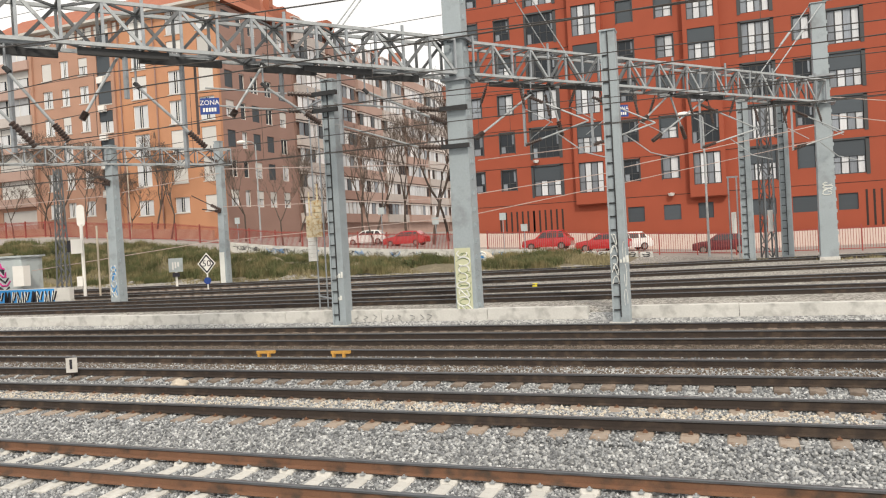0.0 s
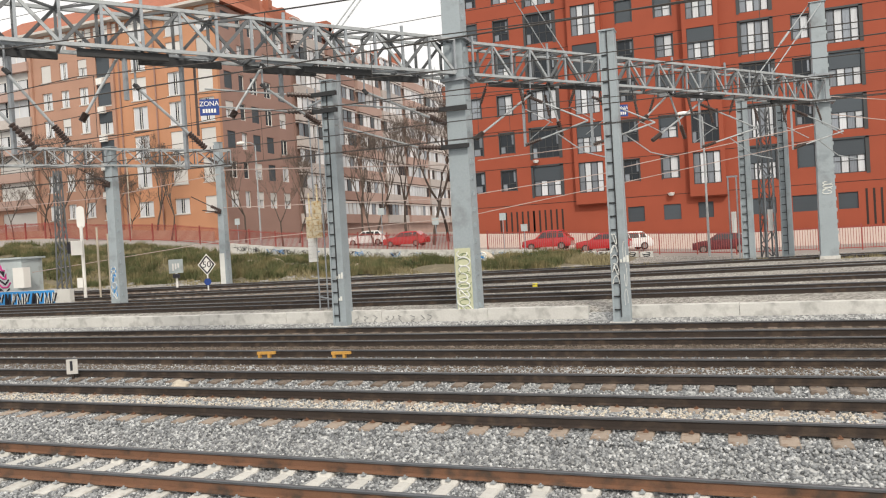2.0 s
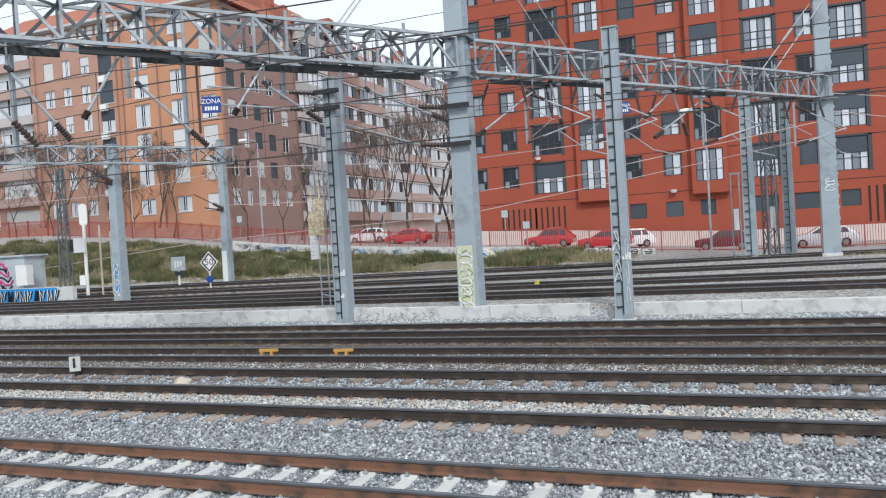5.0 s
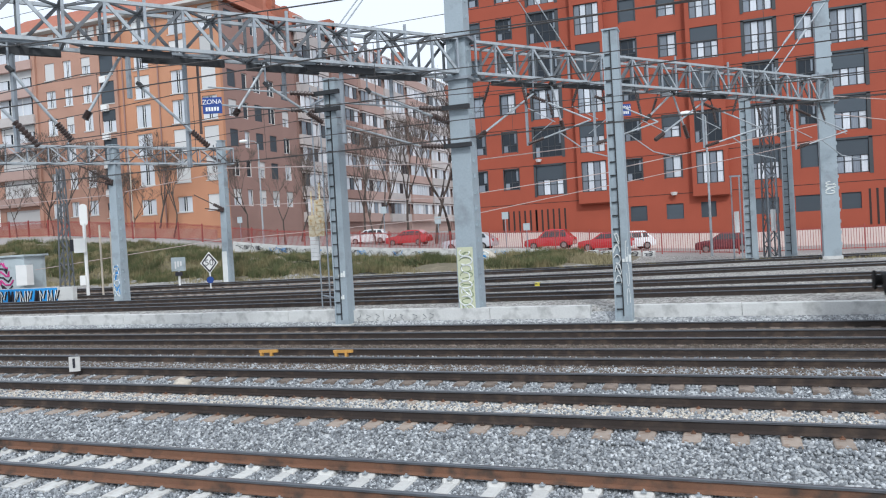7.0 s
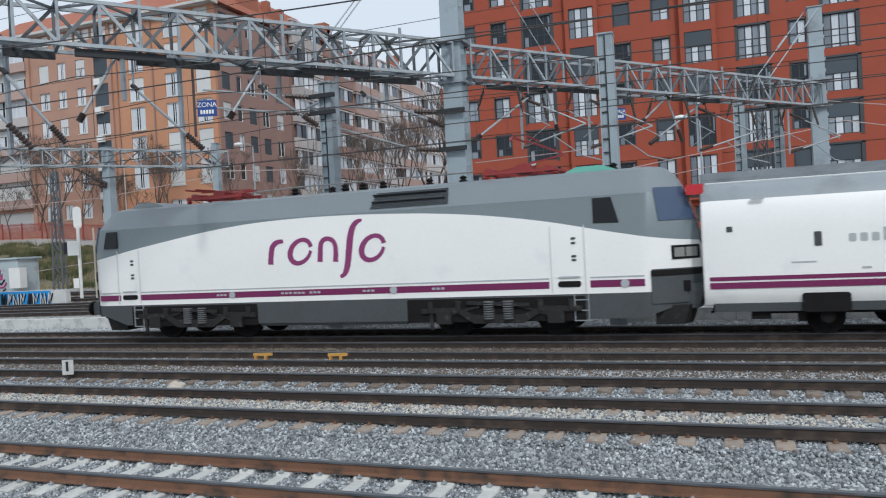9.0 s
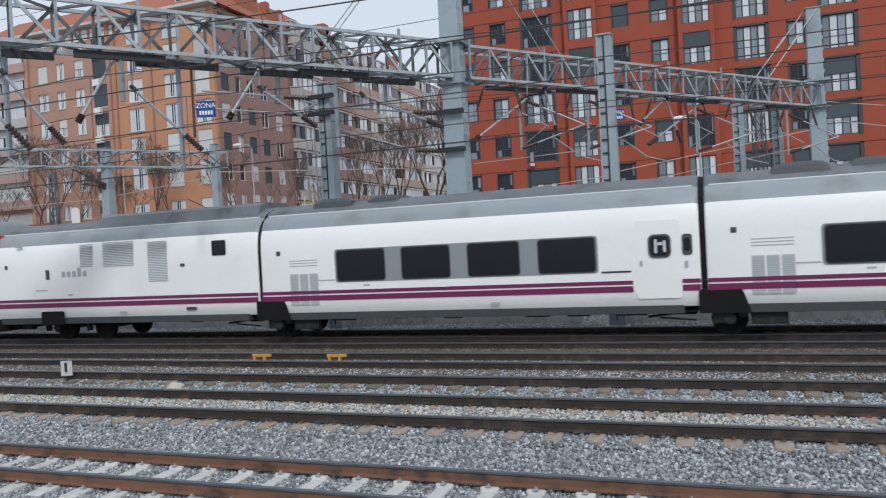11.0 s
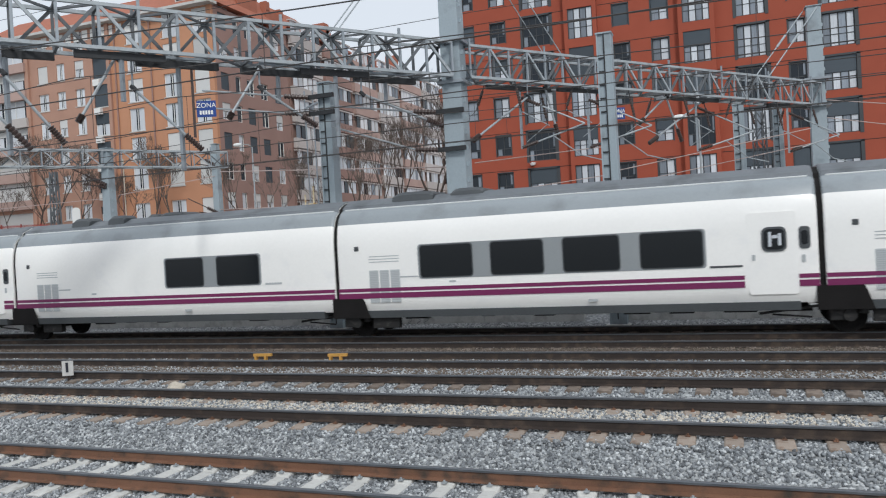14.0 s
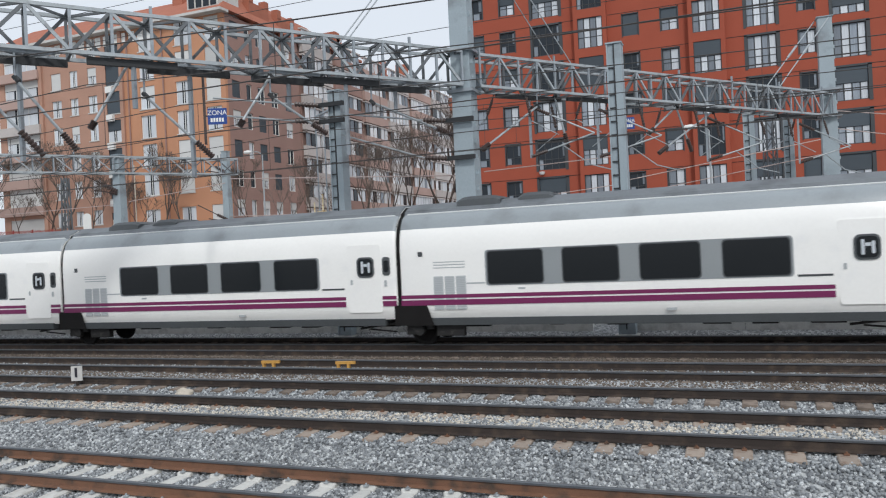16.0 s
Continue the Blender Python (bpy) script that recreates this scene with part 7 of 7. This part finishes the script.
for x, y, h, sd, sp, dn in ((-53.5, 57.0, 6.5, 2, 0.8, 0.6), (-37.4, 58.0, 8.0, 3, 0.6, 0.8), (-32.4, 66.0, 9.5, 4, 0.45, 0.8), (-28.6, 72.0, 18.0, 5, 0.42, 1.0), (-32.7, 74.0, 15.5, 6, 0.42, 1.0),
                            (-68.6, 57.0, 7.0, 7, 0.7, 0.8), (-63.6, 57.0, 7.5, 8, 0.7, 0.8), (-31.5, 84.0, 18.0, 9, 0.42, 1.0), (-35.5, 62.0, 7.5, 10, 0.6, 0.9), (-27.2, 78.0, 18.5, 12, 0.42, 1.0), (-72.0, 56, 7.0, 13, 0.7, 0.9),
                            (-75.5, 57.5, 11.0, 31, 0.55, 1.0), (-70.5, 56.0, 10.0, 32, 0.55, 1.0), (-65.8, 58.0, 11.0, 33, 0.5, 1.0), (-61.0, 56.0, 10.5, 34, 0.55, 1.0), (-51.3, 58.0, 11.0, 35, 0.5, 1.0),
                            (-34.2, 70.0, 13.0, 36, 0.45, 1.0), (-37.0, 73.0, 13.0, 37, 0.45, 1.0), (-58.5, 56.5, 8.0, 21, 0.6, 1.0), (-55.8, 58.0, 7.5, 22, 0.6, 1.0), (-48.8, 57.0, 8.5, 23, 0.55, 1.0), (-42.0, 59.0, 9.0, 24, 0.5, 1.0), (-39.4, 64.0, 9.5, 25, 0.5, 1.0)):
    bare_tree(x, y, h, sd, sp, dn)


# weeds and dry grass on the bank, single blades joined
def weeds(name, material, n, seed, area, hmin, hmax, label):
    rg = np.random.default_rng(seed)
    x0, x1, y0, y1 = area
    verts, faces = [], []
    made = 0
    while made < n:
        cx, cy = rg.uniform(x0, x1), rg.uniform(y0, y1)
        if noise.noise((cx * 0.25, cy * 0.4, seed)) < -0.08:
            continue
        cz = ground_height(cx, cy)
        h0 = rg.uniform(hmin, hmax) * (0.7 + 0.6 * abs(noise.noise((cx * 0.6, cy * 0.6, 3))))
        for j in range(9):
            a = rg.uniform(0, math.tau)
            l = rg.uniform(0.1, 0.5) * h0
            bx, by = cx + rg.uniform(-0.18, 0.18), cy + rg.uniform(-0.18, 0.18)
            w = 0.018 + 0.02 * rg.random()
            i = len(verts)
            ca, sa = math.cos(a), math.sin(a)
            verts += [(bx - sa * w, by + ca * w, cz - 0.05), (bx + sa * w, by - ca * w, cz - 0.05), (bx + ca * l, by + sa * l, cz + h0 * rg.uniform(0.6, 1.0))]
            faces.append((i, i + 1, i + 2))
        made += 1
    me = bpy.data.meshes.new(name)
    me.from_pydata(verts, [], faces)
    me.materials.append(material)
    tagged(new(name, me), label, "grass", kind="stuff")


weeds("weeds", GRASS, 15000, 3, (-62, -10, 43.0, 52.3), 0.25, 0.95, "green weeds growing on the bank")
weeds("dry_grass", DRY_GRASS, 6500, 9, (-62, -6.5, 43.4, 52.3), 0.15, 0.6, "dry yellowed grass on the bank")
weeds("trackside_weeds", DRY_GRASS, 700, 14, (-62, 20, 41.8, 43.4), 0.1, 0.3, "dry yellowed grass on the bank")


# low shrubs on the bank, each a mound of small leaves
def shrub(x, y, r, seed, material):
    rg = np.random.default_rng(seed)
    z = ground_height(x, y)
    ob = thing("shrub", "low tangled green shrub growing on the bank", "shrub", pose(x, y, z), group="bank shrubs")
    bm = nb()
    for k in range(9):
        a, l = rg.uniform(0, math.tau), r * rg.uniform(0.5, 0.9)
        tube(bm, (0, 0, -0.1), (math.cos(a) * l, math.sin(a) * l * 0.7, l * rg.uniform(0.4, 0.9)), 0.02, 0.008, n=4)
    part("stems", bm, BARK, ob)
    verts, faces = [], []
    for k in range(int(900 * r)):
        d = rg.normal(size=3)
        d /= np.linalg.norm(d)
        q = rg.uniform(0.45, 1.0) * r * (0.8 + 0.45 * noise.noise((d[0] * 2 + seed, d[1] * 2, d[2] * 2)))
        c = np.array([d[0] * q * 1.35, d[1] * q * 0.8, abs(d[2]) * q * 0.75])
        u, v = rg.normal(size=3), rg.normal(size=3)
        u, v = u / np.linalg.norm(u) * 0.085, v / np.linalg.norm(v) * 0.045
        i = len(verts)
        verts += [tuple(c - u), tuple(c + v), tuple(c + u), tuple(c - v)]
        faces.append((i, i + 1, i + 2, i + 3))
    me = bpy.data.meshes.new("foliage")
    me.from_pydata(verts, [], faces)
    me.materials.append(material)
    tagged(part("foliage", me, None, ob), kind="stuff")


SHRUB_GREEN = paint("dull_green_leaves", (0.075, 0.092, 0.040), 0.8, 0, 0.4, 1.5, 9, 0.0, obj_random=0.3)
rsh = random.Random(77)
for k in range(34):
    sx = -58 + 46 * (k + rsh.random()) / 34
    sy = rsh.uniform(45.0, 51.6)
    shrub(sx, sy, rsh.uniform(0.45, 0.95), 100 + k, SHRUB_GREEN)


# loose ballast stones and rail fastenings near the viewer
def scatter_stones(name, n, seed, area, smin, smax, material, label, skip):
    rg = np.random.default_rng(seed)
    base = np.array([(1, 0, -0.2), (0.2, 0.95, -0.3), (-0.9, 0.4, -0.1), (-0.5, -0.85, -0.2), (0.5, -0.7, 0.1), (0.3, 0.3, 0.9), (-0.35, -0.1, 0.8), (0.0, 0.0, -0.8)])
    tri = np.array([(0, 1, 5), (1, 2, 6), (1, 6, 5), (2, 3, 6), (3, 4, 6), (4, 0, 5), (4, 5, 6), (1, 0, 7), (2, 1, 7), (3, 2, 7), (4, 3, 7), (0, 4, 7)])
    x = rg.uniform(area[0], area[1], n)
    y = rg.uniform(area[2], area[3], n)
    keep = np.ones(n, bool)
    for a, b in skip:
        keep &= ~((y > a) & (y < b))
    for yc, half, x0, p, pitch in ((9.2, 1.08, -24, 1.0, 0.65), (12.55, 1.27, -30, 0.78, 0.65), (15.6, 1.25, -36, 0.5, 0.6)):
        u = np.abs((x - x0 + pitch / 2) % pitch - pitch / 2)
        keep &= ~((np.abs(y - yc) < half) & (u < 0.16) & (rg.random(len(x)) < p))
    x, y = x[keep], y[keep]
    n = len(x)
    z = np.array([ground_height(0.0, float(v)) for v in y]) if n else np.zeros(0)
    s = rg.uniform(smin, smax, n)
    q = rg.normal(size=(n, 4))
    q /= np.linalg.norm(q, axis=1)[:, None]
    w, i, j, k = q.T
    R = np.stack([1 - 2 * (j * j + k * k), 2 * (i * j - k * w), 2 * (i * k + j * w), 2 * (i * j + k * w), 1 - 2 * (i * i + k * k), 2 * (j * k - i * w),
                  2 * (i * k - j * w), 2 * (j * k + i * w), 1 - 2 * (i * i + j * j)], 1).reshape(n, 3, 3)
    jit = base[None] * rg.uniform(0.7, 1.3, (n, 8, 1))
    v = np.einsum("nab,nvb->nva", R, jit) * s[:, None, None]
    v += np.stack([x, y, z + s * 0.25], 1)[:, None, :]
    f = (tri[None] + (np.arange(n) * 8)[:, None, None]).reshape(-1, 3)
    me = bpy.data.meshes.new(name)
    me.vertices.add(n * 8)
    me.vertices.foreach_set("co", v.reshape(-1))
    me.loops.add(len(f) * 3)
    me.loops.foreach_set("vertex_index", f.reshape(-1).astype(np.int32))
    me.polygons.add(len(f))
    me.polygons.foreach_set("loop_start", np.arange(0, len(f) * 3, 3, dtype=np.int32))
    me.update(calc_edges=True)
    me.materials.append(material)
    tagged(new(name, me), label, "ballast", kind="stuff")


def stone_material():
    m = bpy.data.materials.new("loose_grey_stones")
    m.use_nodes = True
    N, L = m.node_tree.nodes, m.node_tree.links
    g = N.new("ShaderNodeNewGeometry")
    r = N.new("ShaderNodeValToRGB")
    e = r.color_ramp.elements
    e[0].position, e[0].color = 0.0, (0.09, 0.096, 0.104, 1)
    e[1].position, e[1].color = 1.0, (0.60, 0.62, 0.63, 1)
    for p, c in ((0.45, (0.232, 0.246, 0.26)), (0.8, (0.36, 0.375, 0.385))):
        x = e.new(p)
        x.color = (*c, 1)
    L.new(g.outputs["Random Per Island"], r.inputs[0])
    L.new(r.outputs[0], N["Principled BSDF"].inputs["Base Color"])
    N["Principled BSDF"].inputs["Roughness"].default_value = 0.8
    return m


STONES = stone_material()
CREAM_STONES = paint("cream_dusted_stones", (0.60, 0.55, 0.47), 0.85, 0, 0.3, 8, 40, 0.2, stain=(0.38, 0.33, 0.28), stain_amount=0.5)
BROWN_STONES = paint("rust_dusted_stones", (0.12, 0.095, 0.075), 0.9, 0, 0.35, 8, 40, 0.2, stain=(0.33, 0.30, 0.27), stain_amount=0.35)
scatter_stones("pale_stones", 14000, 15, (-24, 7, 11.95, 13.25), 0.018, 0.036, CREAM_STONES, "cream-dusted crushed stones between two rails", [])
scatter_stones("rust_stones", 16000, 16, (-32, 9, 14.85, 16.4), 0.018, 0.034, BROWN_STONES, "rust-dusted crushed stones between two rails", [])
scatter_stones("rust_stones", 16000, 17, (-38, 10, 17.8, 19.5), 0.018, 0.034, BROWN_STONES, "rust-dusted crushed stones between two rails", [])
scatter_stones("ballast_stones", 62000, 5, (-14, 5.5, 6.3, 11.2), 0.018, 0.040, STONES, "loose grey crushed stones between the tracks", [])
scatter_stones("ballast_stones", 42000, 6, (-24, 7, 11.2, 14.9), 0.018, 0.038, STONES, "loose grey crushed stones between the tracks", [])
scatter_stones("ballast_stones", 20000, 7, (-32, 9, 14.9, 20.6), 0.02, 0.036, STONES, "loose grey crushed stones between the tracks", [(17.6, 19.7)])
scatter_stones("ballast_stones", 12000, 8, (-34, 7, 23.4, 24.7), 0.02, 0.036, STONES, "loose grey crushed stones by the low wall", [])


def fastenings(yc, z, gauge, x0, n, pitch, material, name):
    bm = nb()
    for k in range(n):
        for s in (-1, 1):
            for o in (-0.11, 0.11):
                x, y = x0 + k * pitch, yc + s * gauge / 2 + o
                box(bm, x - 0.035, x + 0.035, y - 0.03, y + 0.03, z - 0.185, z - 0.165)
                tube(bm, (x, y, z - 0.17), (x, y, z - 0.14), 0.016, n=6)
    tagged(solid(name, bm, material, "bright steel rail clips on the sleepers", "rail clips"), kind="stuff")


fastenings(9.2, -0.35, 1.2, -24, 49, 0.65, GALV_LIGHT, "rail_clips")
fastenings(12.55, -0.1, 1.58, -30, 58, 0.65, RAIL_RUST, "rail_clips")


def motions():
    beats = [k * 0.5 for k in range(32)] + [15.8, 15.9, 15.9667, 16.0]
    for ob, off in RAKE:
        walk(ob, [(t, pose(off - 57.30 - TRAIN_SPEED * (t - 12.0), TRACK_Y, 0)) for t in beats])
    # the car comes fast from beyond the houses, slows and rolls on up the street
    slow = [(0.0, 81.0), (4.3, 16.5), (4.8, 8.5), (5.3, 0.5), (5.8, -7.2), (6.3, -14.0), (6.8, -18.2), (16.0, -93.6)]
    rows = [(t, float(np.interp(t, [a for a, _ in slow], [b for _, b in slow]))) for t in (k * 0.5 for k in range(33))]
    walk(MOVING_CAR, [(t, pose(x, 57.2, street_height(x))) for t, x in rows])
    ticks = [k * 2 / 30 for k in range(241)]
    for ob, x, z, r in SPINNING:
        walk(ob, [(t, pose(x, 0, z, 0, -math.degrees(TRAIN_SPEED * t / r) % 360, 0)) for t in ticks])


motions()
